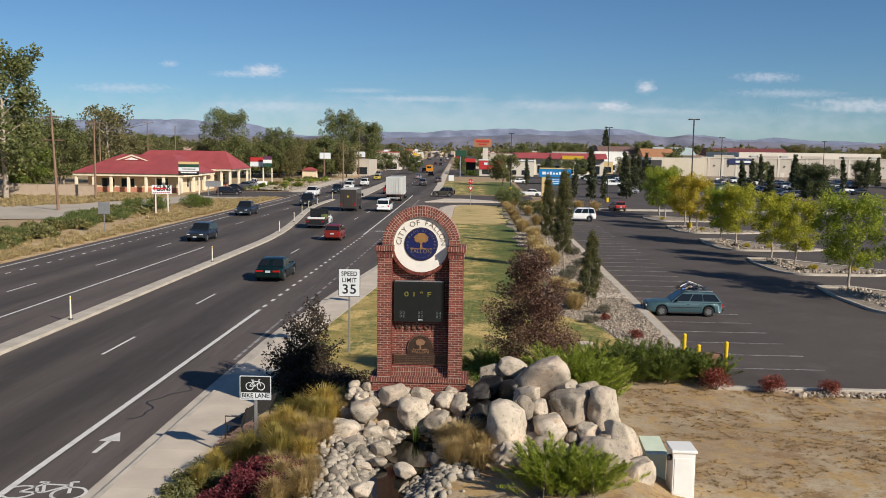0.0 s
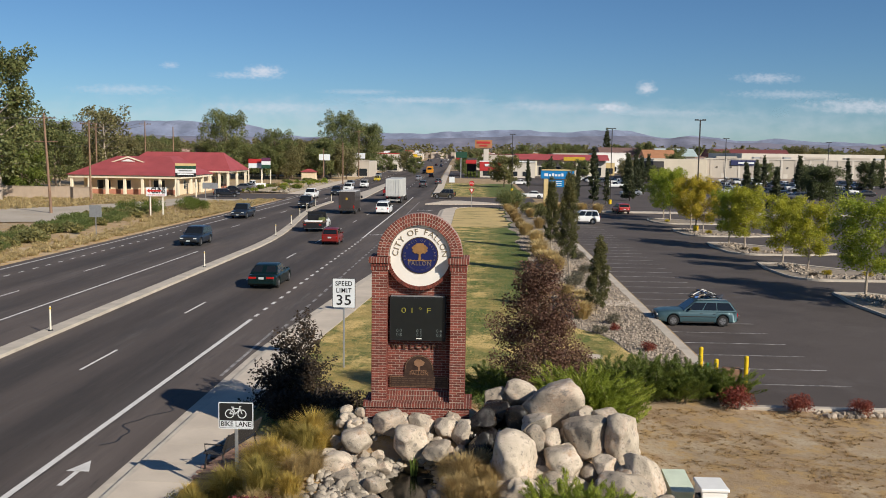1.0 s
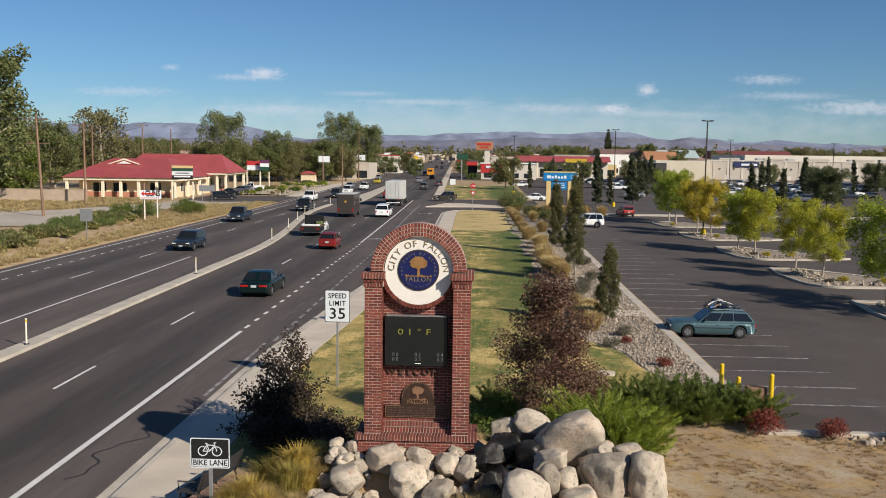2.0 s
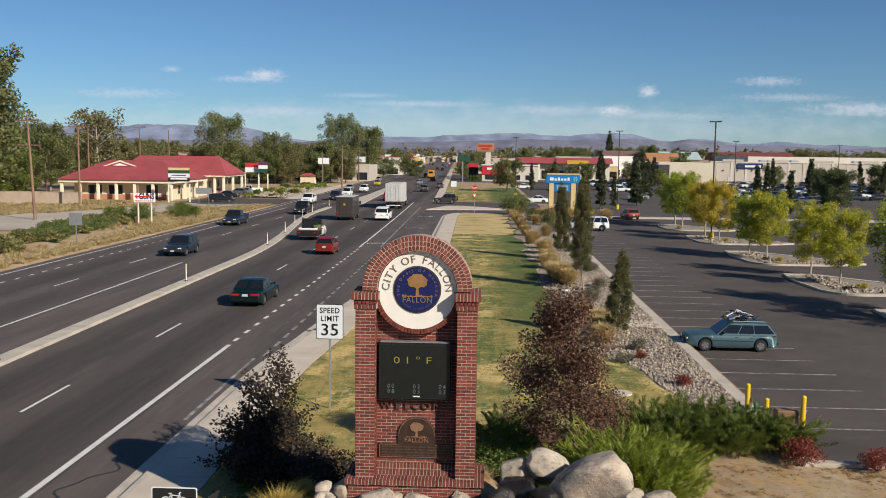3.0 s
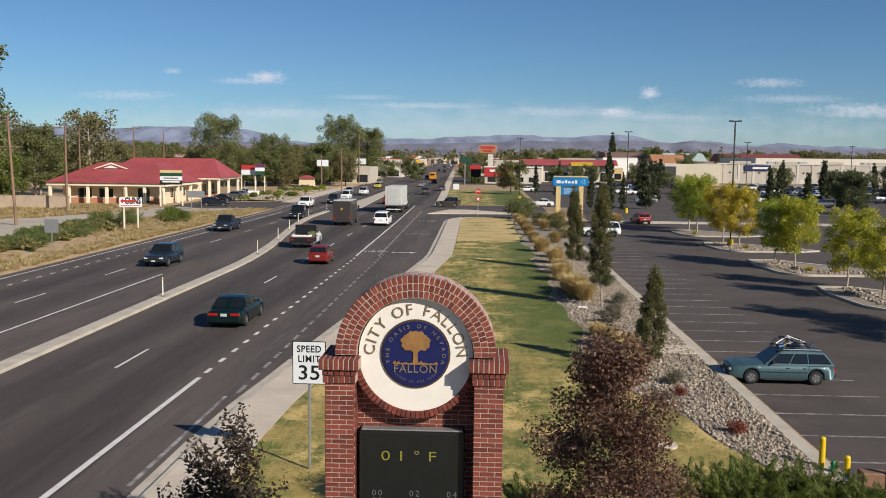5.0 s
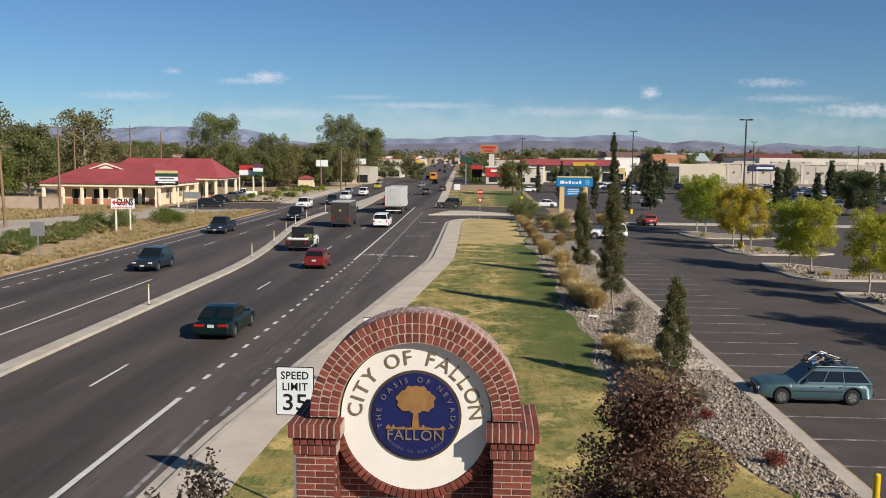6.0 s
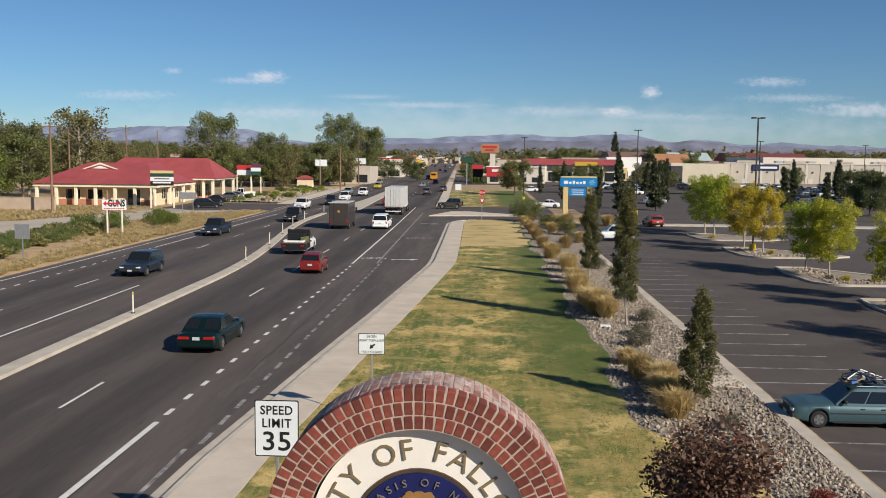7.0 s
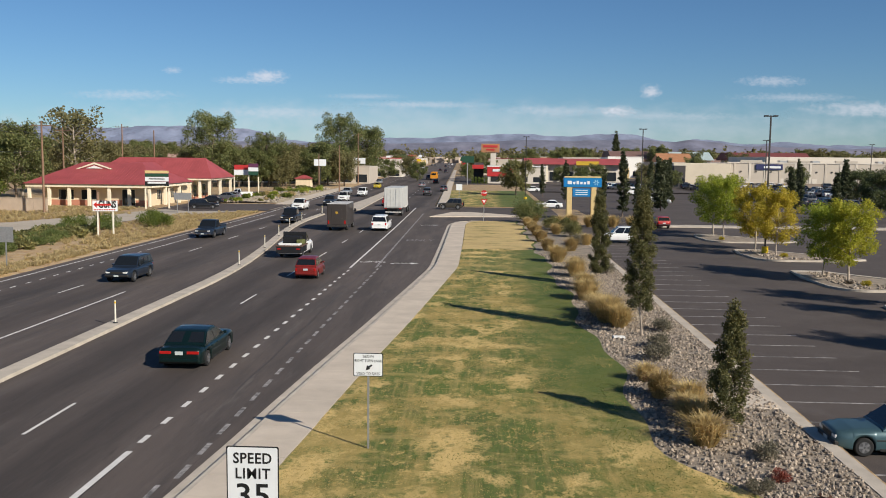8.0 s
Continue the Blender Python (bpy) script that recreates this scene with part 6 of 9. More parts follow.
for _ in range(2300):
    y = 15.5 + 6.3 * rnd.random()
    cx = 5.8 + 0.13 * (y - 19)
    side = rnd.choice((-1, 1))
    x = cx + side * (0.44 + abs(rnd.gauss(0, 0.45)))
    s = 0.05 + 0.13 * rnd.random() ** 1.6
    spots.append((x, y, ground_z(x, y) + 0.35 * s, s))
for _ in range(900):
    x, y = 3.8 + 4.0 * rnd.random(), 18.6 + 3.9 * rnd.random()
    if ((x - 6.35) / 1.15) ** 2 + ((y - 21.1) / 1.6) ** 2 > 1.05:
        s = 0.05 + 0.15 * rnd.random() ** 1.5
        spots.append((x, y, ground_z(x, y) + 0.3 * s, s))
for _ in range(420):
    x, y = 4.2 + 3.3 * rnd.random(), 21.9 + 1.3 * rnd.random()
    s = 0.06 + 0.12 * rnd.random() ** 1.4
    spots.append((x, y, ground_z(x, y) + 0.3 * s, s))
pebbles("river_stones", spots, PEBBLE, "rounded grey and tan river stones along the stream", round_=True)
reeds = grass_mesh(0.5, 0.5, 26, GREEN, 5, 0.012)
ob = thing("reeds", reeds, None, "thin green reeds standing in the pond", "plant", outward=False)
ob.location = (6.1, 21.5, 0.8)

# shrubs and grasses round the sign
gold = [grass_mesh(1.3, 0.95, 1300, m, s, 0.006) for m, s in ((GOLDGRASS, 1), (OLIVEGRASS, 2), (GOLDGRASS, 5), (OLIVEGRASS, 6))]
straw = [grass_mesh(1.3, 0.85, 1500, STRAW, s, 0.006) for s in (3, 4)]


def clump(meshes, x, y, s, label, group="ornamental grasses", z=None):
    ob = thing("ornamental_grass", meshes[int(x * 7 + y * 3) % len(meshes)], None, label, "ornamental grass", group, outward=False)
    ob.matrix_world = pose(x, y, ground_z(x, y) if z is None else z, 0, 0, (x * 97 + y * 31) % 360) @ Matrix.Diagonal((s, s, s * 0.95, 1))


for x, y, s in ((3.5, 25.0, 0.7), (3.3, 23.7, 0.8), (3.4, 22.9, 1.0), (2.9, 22.3, 0.9), (2.7, 21.3, 0.95), (2.0, 20.4, 0.9), (3.4, 21.8, 0.9), (3.2, 20.6, 0.8), (2.9, 19.6, 0.9), (1.6, 20.9, 0.8), (3.2, 24.6, 0.6), (3.5, 24.2, 0.7), (2.3, 21.4, 0.9), (2.9, 22.3, 0.9), (3.7, 22.2, 0.7), (1.2, 20.2, 0.7), (3.6, 19.2, 0.7), (2.9, 25.6, 0.7), (3.3, 25.9, 0.7), (1.0, 20.6, 0.75), (0.9, 19.6, 0.7), (1.6, 20.6, 0.7), (2.6, 20.4, 0.9)):
    clump(gold, x, y, s, "golden yellow ornamental grass clump")
for x, y, s in ((3.5, 20.2, 0.8), (7.4, 20.4, 1.0), (7.0, 20.9, 0.8), (7.7, 21.3, 0.8), (3.9, 23.0, 0.8), (3.1, 21.0, 0.8), (3.8, 20.8, 0.7), (7.9, 20.2, 0.8), (7.2, 19.6, 0.8), (3.0, 18.6, 0.7), (7.8, 19.4, 0.7), (3.4, 17.7, 0.8), (3.9, 18.2, 0.7), (3.9, 17.2, 0.8), (3.4, 16.8, 0.7)):
    clump(straw, x, y, s, "straw-coloured feathery ornamental grass clump")
barb = bush_mesh(1.3, 0.6, 2600, 0.05, BARBERRY, 4)
for x, y, s in ((2.3, 18.3, 0.95), (3.0, 18.2, 0.95), (2.6, 17.6, 0.95), (3.5, 17.9, 0.85), (1.9, 17.6, 0.85), (3.2, 17.2, 0.9)):
    plant_bush(barb, x, y, ground_z(x, y), "dark red barberry shrub", group="barberry shrubs", turn=x * 60, scale=s)
weed = bush_mesh(0.9, 0.5, 900, 0.06, SAGE, 6)
for x, y, s in ((0.8, 20.9, 1.0), (0.5, 20.0, 0.9), (0.5, 18.2, 0.9), (0.6, 17.2, 0.9), (1.1, 17.4, 0.9), (1.3, 20.6, 0.9), (0.35, 19.2, 0.7), (1.6, 26.4, 0.8), (0.6, 19.2, 0.9), (1.2, 19.7, 0.8), (0.9, 18.4, 0.9), (2.3, 26.6, 0.7), (3.3, 23.5, 0.5)):
    plant_bush(weed, x, y, ground_z(x, y), "low green and yellow weedy shrub", group="weedy shrubs", turn=x * 90, scale=s)
big_dark = bush_mesh(2.7, 3.0, 9000, 0.075, DARKBUSH, 9, ragged=75, squat=True)
plant_bush(big_dark, 1.65, 29.4, 0.1, "tall dark purple-brown leafy shrub by the pavement", name="tall_shrub")
low_dark = bush_mesh(2.2, 0.9, 2500, 0.08, DARKBUSH, 10)
for x, y in ((2.8, 28.6), (3.6, 27.2), (1.8, 28.4)):
    plant_bush(low_dark, x, y, ground_z(x, y), "low dark brown shrub in shade", group="dark shrubs", turn=y * 50)
maroon = tree_meshes(5.3, 1.0, 1.55, 16000, 0.056, MAROON, BARK, 21, "ragged", limbs=27, girth=0.06, lean=-0.10)
plant_tree(maroon, 9.95, 28.7, ground_z(9.9, 28.7), "small tree with dark maroon autumn leaves")
jun = juniper_mesh(2.7, 1.35, JUNIPER, 12)
jund = juniper_mesh(2.7, 1.2, JUNIPER_D, 13)
for x, y, s in ((10.9, 26.4, 1.0), (10.6, 24.6, 1.0), (10.8, 23.8, 0.85), (11.1, 25.4, 0.95), (9.5, 18.0, 0.8), (10.2, 17.9, 0.7), (11.1, 27.2, 0.9), (9.6, 25.6, 0.95)):
    plant_bush(jun, x, y, ground_z(x, y), "bright green spreading juniper", group="green junipers", turn=x * 40, scale=s)
for x, y, s in ((12.6, 32.6, 1.0), (14.0, 33.2, 1.0), (15.3, 32.8, 0.95), (13.2, 31.9, 0.9), (8.4, 31.6, 0.95), (16.2, 32.2, 0.85), (9.0, 30.6, 0.9), (14.6, 32.0, 0.85)):
    plant_bush(jund, x, y, ground_z(x, y), "dark green spreading juniper", group="dark junipers", turn=x * 40, scale=s)
mixed = bush_mesh(1.5, 0.9, 2200, 0.07, GREEN, 15)
for x, y, s in ((8.0, 28.2, 0.9), (7.8, 29.6, 1.0), (8.8, 27.4, 0.8), (9.0, 29.9, 0.9), (8.3, 26.2, 0.7)):
    plant_bush(mixed, x, y, ground_z(x, y), "small green leafy shrub", group="leafy shrubs", turn=y * 80, scale=s)
plant_bush(bush_mesh(1.5, 0.7, 1800, 0.05, DARKBUSH, 16), 8.9, 19.1, 0.3, "brown twiggy shrub beside the boulders")
redb = bush_mesh(1.0, 0.75, 1300, 0.055, REDBUSH, 17)
for x, y, s in ((16.45, 30.9, 1.05), (18.4, 30.6, 0.85), (20.4, 30.5, 0.7), (15.0, 39.6, 0.62), (14.2, 44.2, 0.5), (12.7, 54.9, 0.6), (16.2, 33.6, 0.5)):
    plant_bush(redb, x, y, ground_z(x, y), "small red-leaved barberry shrub", group="red shrubs", turn=x * 70, scale=s)

# tufts of dead grass on the bare ground
tuft = [grass_mesh(0.9, 0.075, 40, DRYTUFT, s, 0.009) for s in (31, 32, 33)]
allt = Geo()


def scatter(geo, mesh, x, y, z, s, a):
    n = len(geo.v)
    ca, sa = math.cos(a) * s, math.sin(a) * s
    geo.v += [(x + ca * v.co.x - sa * v.co.y, y + sa * v.co.x + ca * v.co.y, z + s * v.co.z) for v in mesh.vertices]
    geo.f += [tuple(n + i for i in p.vertices) for p in mesh.polygons]
    geo.s += [False] * len(mesh.polygons)


for _ in range(5200):
    x, y = 11.8 + 17 * rnd.random(), 16.5 + 14.2 * rnd.random()
    if noise.noise((x * 0.5, y * 0.5, 9)) > -0.15:
        scatter(allt, rnd.choice(tuft), x, y, ground_z(x, y), 0.18 + 0.40 * rnd.random() ** 2, rnd.random() * 6)
for _ in range(350):
    x, y = 0.2 + 11 * rnd.random(), 25.0 + 6.0 * rnd.random()
    scatter(allt, rnd.choice(tuft), x, y, ground_z(x, y), 0.5 + 0.6 * rnd.random(), rnd.random() * 6)
me = allt.mesh("dry_tufts")
me.materials.append(DRYTUFT)
thing("dry_tufts", me, DRYTUFT, "scattered tufts of dead straw-coloured grass", "grass", kind="stuff", outward=False)

# service boxes
PALEGREEN = mat("pale_green_paint", (0.56, 0.63, 0.50), 0.5, vary=0.08, scale=2, bump=0.05)
PB = pose(-0.24, -1.06, 0.33)
box = thing("meter_pedestal", None, None, "white metal electric meter pedestal", "utility box")
part("cabinet", Geo().box(12.70, 13.24, 20.42, 21.1, 0.0, 1.14, 0.012), WHITE, box)
part("lid", Geo().box(12.66, 13.28, 20.38, 21.14, 1.14, 1.22, 0.02), WHITE, box, "overhanging white lid")
part("door", Geo().box(12.74, 13.20, 20.408, 20.43, 0.12, 1.02, 0.006), WHITE, box, "white front door")
box.matrix_world = PB
part("meter", Geo().tube([(12.69, 20.55, 1.0), (12.60, 20.55, 1.0)], [0.08, 0.075], 12), BLACK, box, "black round meter")
box = thing("transformer_box", None, None, "pale green metal transformer box", "utility box")
part("cabinet", Geo().box(12.16, 12.62, 21.0, 22.1, 0.0, 0.80, 0.012), PALEGREEN, box)
box.matrix_world = pose(-0.1, -0.65, 0.26)
part("lid", Geo().prism([(20.95, 0.80), (22.15, 0.80), (22.15, 0.95), (20.95, 0.85)], "x", 12.12, 12.66), PALEGREEN, box, "sloping pale green lid")

# yellow bollards, hydrant and pipework at the corner of the lot
YELLOW = mat("yellow_paint", (0.62, 0.42, 0.012), 0.45, vary=0.12, scale=4, fine=30, bump=0.05)
for x, y, h in ((16.55, 36.6, 1.17), (17.03, 36.05, 0.82), (17.95, 35.2, 1.15)):
    bo = thing("bollard", None, None, "bright yellow painted steel bollard" if h > 1 else "short yellow painted steel bollard", "bollard", "yellow bollards")
    bo.location = (x, y, -0.22)
    part("pipe", Geo().tube([(0, 0, 0), (0, 0, h)], [0.085, 0.085], 14), YELLOW, bo)
    part("cap", Geo().tube([(0, 0, h), (0, 0, h + 0.03), (0, 0, h + 0.05)], [0.085, 0.07, 0.02], 14), YELLOW, bo)
HYGREEN = mat("hydrant_green", (0.02, 0.16, 0.06), 0.4, vary=0.1, scale=4, bump=0.05)
hy = thing("hydrant", None, None, "small green hydrant behind a bollard", "hydrant")
hy.location = (16.72, 36.2, -0.05)
part("barrel", Geo().tube([(0, 0, 0), (0, 0, 0.35), (0, 0, 0.42), (0, 0, 0.5)], [0.07, 0.07, 0.09, 0.03], 10), HYGREEN, hy)
part("outlet", Geo().tube([(-0.12, 0, 0.3), (0.12, 0, 0.3)], [0.035, 0.035], 8), HYGREEN, hy)
RUST = mat("brown_metal", (0.20, 0.11, 0.065), 0.7, vary=0.2, scale=5, bump=0.1)
bf = thing("backflow_valve", None, None, "brown backflow valve box on pipes", "utility box")
bf.location = (17.5, 35.5, -0.2)
part("cover", Geo().box(-0.35, 0.35, -0.22, 0.22, 0.18, 0.62, 0.03), RUST, bf)
for s in (-0.28, 0.28):
    part("pipe", Geo().tube([(s, 0, 0), (s, 0, 0.2)], [0.05, 0.05], 8), RUST, bf)
part("pipe", Geo().tube([(0.35, 0, 0.35), (0.6, 0, 0.45), (0.68, 0, 0.62)], [0.035, 0.035, 0.03], 8), STEEL, bf)

# median delineator posts
POSTWHITE = mat("post_white", (0.66, 0.62, 0.52), 0.6, vary=0.1, scale=4, bump=0.03)
for y in (18.0, 41.0, 64.5, 89.0, 102.5, 114.5, 125.2, 136.0, 151.5):
    d = thing("delineator_post", None, None, "slim white flexible delineator post on the median", "marker post", "median posts")
    d.location = (med_l(y) + 0.45, y, 0.15)
    part("base", Geo().tube([(0, 0, 0), (0, 0, 0.05)], [0.12, 0.10], 10), BLACK, d, "black rubber base")
    part("tube", Geo().tube([(0, 0, 0.04), (0, 0, 1.15)], [0.045, 0.04], 8), POSTWHITE, d)
    part("reflector", Geo().tube([(0, 0, 1.0), (0, 0, 1.09)], [0.047, 0.047], 8), YELLOW, d, "yellow reflective band")

# ---- gravel strip, parking lot and what stands in it ----
spots = []
for _ in range(19000):
    y = 35.5 + 65 * rnd.random() ** 1.4
    x = lawn_r(y) + 0.1 + (16.35 - lawn_r(y)) * rnd.random()
    s = 0.026 + 0.062 * rnd.random() ** 2
    spots.append((x, y, 0.105 + 0.3 * s, s))
pebbles("gravel", spots, GRAVEL, "angular tan and grey gravel in the planting strip")
spots = []
for y0, y1 in ((48.5, 59.8), (65.6, 76), (82.2, 93), (100.2, 109.6)):
    for _ in range(420):
        y = y0 + 0.8 + (y1 - y0 - 2) * rnd.random() ** 1.6
        x = 31.2 + (7.5 if y < y0 + 2.8 else 2.0) * rnd.random()
        spots.append((x, y, -0.04, 0.06 + 0.13 * rnd.random() ** 2))
for _ in range(260):
    spots.append((19 + 12 * rnd.random(), 30.1 + 0.6 * rnd.random(), 0.09, 0.06 + 0.09 * rnd.random()))
pebbles("island_stones", spots, GRAVEL, "pale stones scattered over planting islands")
solid("stepping_slab", Geo().box(14.4, 16.6, 51.4, 53.3, 0.05, 0.13, 0.02), CONCRETE, "flat pale concrete slab crossing the gravel", "slab")
solid("valve_cover", Geo().disc(12.5, 38.1, 0.16, 0.36, axis="z", n=20, thick=0.06), CONCRETE, "round pale concrete valve cover in the grass", "cover")
solid("valve_cover", Geo().box(12.45, 13.0, 63.2, 63.6, 0.1, 0.19, 0.015), WHITE, "small white utility lid in the gravel", "cover")

cols = [tree_meshes(4.25, 0.5, 0.56, 9500, 0.052, COLUMN, PALEBARK, 51, "column", limbs=46, girth=0.045), tree_meshes(6.5, 0.9, 0.62, 14500, 0.060, COLUMN, PALEBARK, 52, "column", limbs=72, girth=0.06),
        tree_meshes(7.65, 1.2, 0.66, 17000, 0.056, COLUMN, PALEBARK, 53, "column", limbs=84, girth=0.06)]
plant_tree(cols[0], 13.78, 48.0, 0.1, "young narrow columnar tree with olive leaves", group="columnar trees")
plant_tree(cols[2], 13.93, 64.1, 0.1, "very slim columnar tree on a bare trunk", group="columnar trees")
for x, y, s, a in ((13.85, 80.6, 1.0, 120),):
    plant_tree(cols[1], x, y, 0.1, "tall narrow columnar tree with olive leaves", group="columnar trees", turn=a, scale=s)

LOT_SHRUBS = ((33.4, 50.6, 1.0), (35.6, 50.9, 0.95), (32.6, 52.2, 0.7), (33.2, 68.0, 1.0), (32.0, 67.4, 0.7), (36.0, 67.6, 1.0), (32.8, 84.2, 1.0), (31.9, 85.0, 0.7), (34.9, 84.0, 0.9), (33.0, 102.4, 1.0), (31.8, 119.4, 0.9))
straw_b = [grass_mesh(1.9, 1.05, 1300, STRAW, s, 0.014) for s in (7, 8)]
straw_c = [grass_mesh(1.9, 0.95, 1300, PALESTRAW, s, 0.014) for s in (9, 10)]
for x, y, s in ((12.9, 49.3, 0.7), (13.1, 51.2, 0.75), (12.9, 66.3, 0.9), (12.6, 69.0, 0.9), (12.4, 52.6, 0.7), (12.8, 50.0, 0.65), (12.7, 47.2, 0.75), (12.3, 55.0, 0.55), (12.5, 67.6, 1.1), (12.3, 70.2, 0.9), (12.2, 75.0, 1.0), (12.5, 79, 0.9), (12.6, 85.7, 1.0), (12.0, 94.7, 1.1), (13.0, 90, 0.8), (11.8, 104, 1.1), (11.7, 112.5, 1.2), (11.6, 120, 1.2), (11.5, 127, 1.2), (11.3, 134, 1.2),
                (14.0, 104, 1.2), (16.0, 110, 1.2), (14.0, 122, 1.3), (15.0, 131, 1.6), (17.0, 136.5, 1.6), (19.5, 137.5, 1.6), (22.5, 138, 1.6), (25.0, 138.5, 1.5), (12.5, 140, 1.3)):
    clump(straw_c if int(y) % 4 else straw_b, x + 0.25, y, s * (1.35 if y < 100 else 1.0), "large straw-coloured ornamental grass clump", z=0.1 if x < 17 else -0.2)
grey = bush_mesh(1.2, 0.8, 1300, 0.06, GREYBUSH, 18)
for x, y, s in ((13.7, 58.7, 1.0), (15.1, 65.3, 0.9), (14.2, 61.3, 0.9), (15.3, 88, 1.2), (15.3, 110.0, 1.4), (14.4, 46.0, 0.7), (15.6, 74, 0.9), (13.4, 43.2, 0.6)):
    plant_bush(grey, x, y, 0.1, "grey-brown dry twiggy shrub in gravel", group="grey shrubs", turn=x * 50, scale=s)
plant_bush(bush_mesh(4.4, 3.2, 5000, 0.14, FOREST, 19), 12.0, 140.2, 0.1, "large rounded dark green shrub at the driveway", name="large_shrub")
sage = bush_mesh(2.2, 1.6, 2000, 0.12, SAGE, 20)
for x, y in ((15.6, 119), (16.0, 126), (14.2, 128.5)):
    plant_bush(sage, x, y, 0.1, "rounded sage-green shrub in gravel", group="sage shrubs", turn=y * 30)

sunny = bush_mesh(0.8, 0.45, 500, 0.06, GOLD, 23)
brownb = bush_mesh(0.9, 0.5, 500, 0.06, DARKBUSH, 24)
for x, y, s in LOT_SHRUBS:
    m = sunny if s > 0.8 else brownb
    plant_bush(m, x, y, -0.08, "small yellow shrub among island stones" if m is sunny else "small brown shrub among island stones", group="island shrubs", turn=x * 60, scale=s)

# trees of the lot
lot = [tree_meshes(5.7, 1.35, 1.55, 8200, 0.098, YELLOWGREEN, PALEBARK, 61, limbs=21, girth=0.09), tree_meshes(5.7, 1.35, 1.6, 8200, 0.098, LOTGREEN, PALEBARK, 62, limbs=22, girth=0.09),
       tree_meshes(5.7, 1.35, 1.6, 8200, 0.098, GOLD, PALEBARK, 63, limbs=21, girth=0.09)]
YG, GN, GO = "young parking-lot tree turning yellow-green", "young parking-lot tree with green leaves", "young parking-lot tree with golden yellow leaves"
for k, (x, y, s, m) in enumerate(((34.2, 53.2, 1.15, 1), (32.3, 59.0, 1.15, 1), (32.6, 70.4, 0.98, 0), (32.45, 75.7, 1.02, 0), (32.4, 86.3, 1.08, 0), (31.7, 89.4, 1.0, 1), (32.8, 104.0, 1.12, 2), (32.8, 110.4, 1.15, 2), (32.9, 122.7, 1.25, 1), (33.1, 128.2, 1.25, 1))):
    plant_tree(lot[m], x, y, -0.1, (YG, GN, GO)[m], group="parking lot trees", turn=k * 67, scale=0.92 * s)

# dark conifers and other trees behind the lot
con = [tree_meshes(9.5, 0.7, 1.45, 4200, 0.24, CONIFER, BARK, 71, "cone", limbs=34, girth=0.13), tree_meshes(10, 0.8, 0.85, 3800, 0.20, CONIFER, BARK, 72, "column", limbs=30, girth=0.12)]
for k, (x, y, s, m) in enumerate(((26.8, 157.7, 0.98, 1), (29.6, 162, 0.62, 1), (24.8, 165, 0.7, 1), (36.0, 176, 0.95, 0), (41.6, 200, 0.9, 0), (19.2, 227, 0.72, 1), (45, 215, 0.85, 1), (46.3, 246, 0.85, 0), (58.3, 283, 0.95, 0), (27.1, 262, 0.8, 1), (60, 182, 0.8, 0), (64, 190, 0.8, 1), (78, 205, 0.95, 0), (92, 214, 0.85, 1), (70, 176, 0.7, 1), (55, 150, 0.75, 0), (106, 235, 0.85, 1), (22, 200, 0.75, 1), (48, 232, 0.8, 1), (84, 250, 0.9, 1), (120, 262, 0.9, 0))):
    plant_tree(con[m], x, y, -0.15, "tall dark green conifer beside the lot" if m == 0 else "narrow dark columnar tree beside the lot", group="dark conifers", turn=k * 50, scale=s)
plant_tree(tree_meshes(7.2, 1.2, 2.9, 4600, 0.26, SAGE, BARK, 75, limbs=16), 13.2, 226, 0.1, "broad green leafy tree on the far lawn")
pop = tree_meshes(28.5, 9, 2.4, 2500, 0.6, CONIFER, BARK, 76, "column", limbs=30, girth=0.3)
dark_round = tree_meshes(7.4, 0.9, 3.0, 7500, 0.20, leaf_mat("deep_green_leaf", (0.085, 0.105, 0.040), (0.17, 0.175, 0.062)), BARK, 77, limbs=22, girth=0.2)
for x, y, s, a in ((68.6, 167, 0.9, 0), (84.0, 214, 0.85, 70), (112, 250, 0.95, 140), (128, 262, 0.9, 30)):
    plant_tree(dark_round, x, y, -0.2, "broad dark green tree in the parking lot", group="broad lot trees", turn=a, scale=s)
plant_tree(pop, 103, 700, -0.2, "very tall thin dark tree far beyond the shops")

# lamp posts of the lot
def lamp_post(x, y, h, z=-0.2):
    lp = thing("lamp_post", None, None, "tall dark square lamp post with twin heads", "lamp post", "parking lot lamps")
    lp.location = (x, y, z)
    part("base", Geo().tube([(0, 0, 0), (0, 0, 0.8)], [0.3, 0.3], 14), YELLOW if h > 12.9 or x > 30 else KERB, lp, "yellow painted concrete base")
    part("pole", Geo().box(-0.065, 0.065, -0.065, 0.065, 0.8, h, 0.01), DARKSTEEL, lp)
    part("arm", Geo().box(-0.40, 0.40, -0.04, 0.04, h - 0.12, h - 0.03, 0.01), DARKSTEEL, lp)
    for s in (-0.42, 0.42):
        part("head", Geo().box(s - 0.2, s + 0.2, -0.2, 0.2, h - 0.12, h + 0.02, 0.03), DARKSTEEL, lp, "flat dark lamp head")


for x, y, h in ((32.4, 106.0, 12.9), (30.5, 163.2, 13.4), (14.4, 206, 13.0), (57.5, 190, 12.4), (95, 235, 12.6)):
    lamp_post(x, y, h)

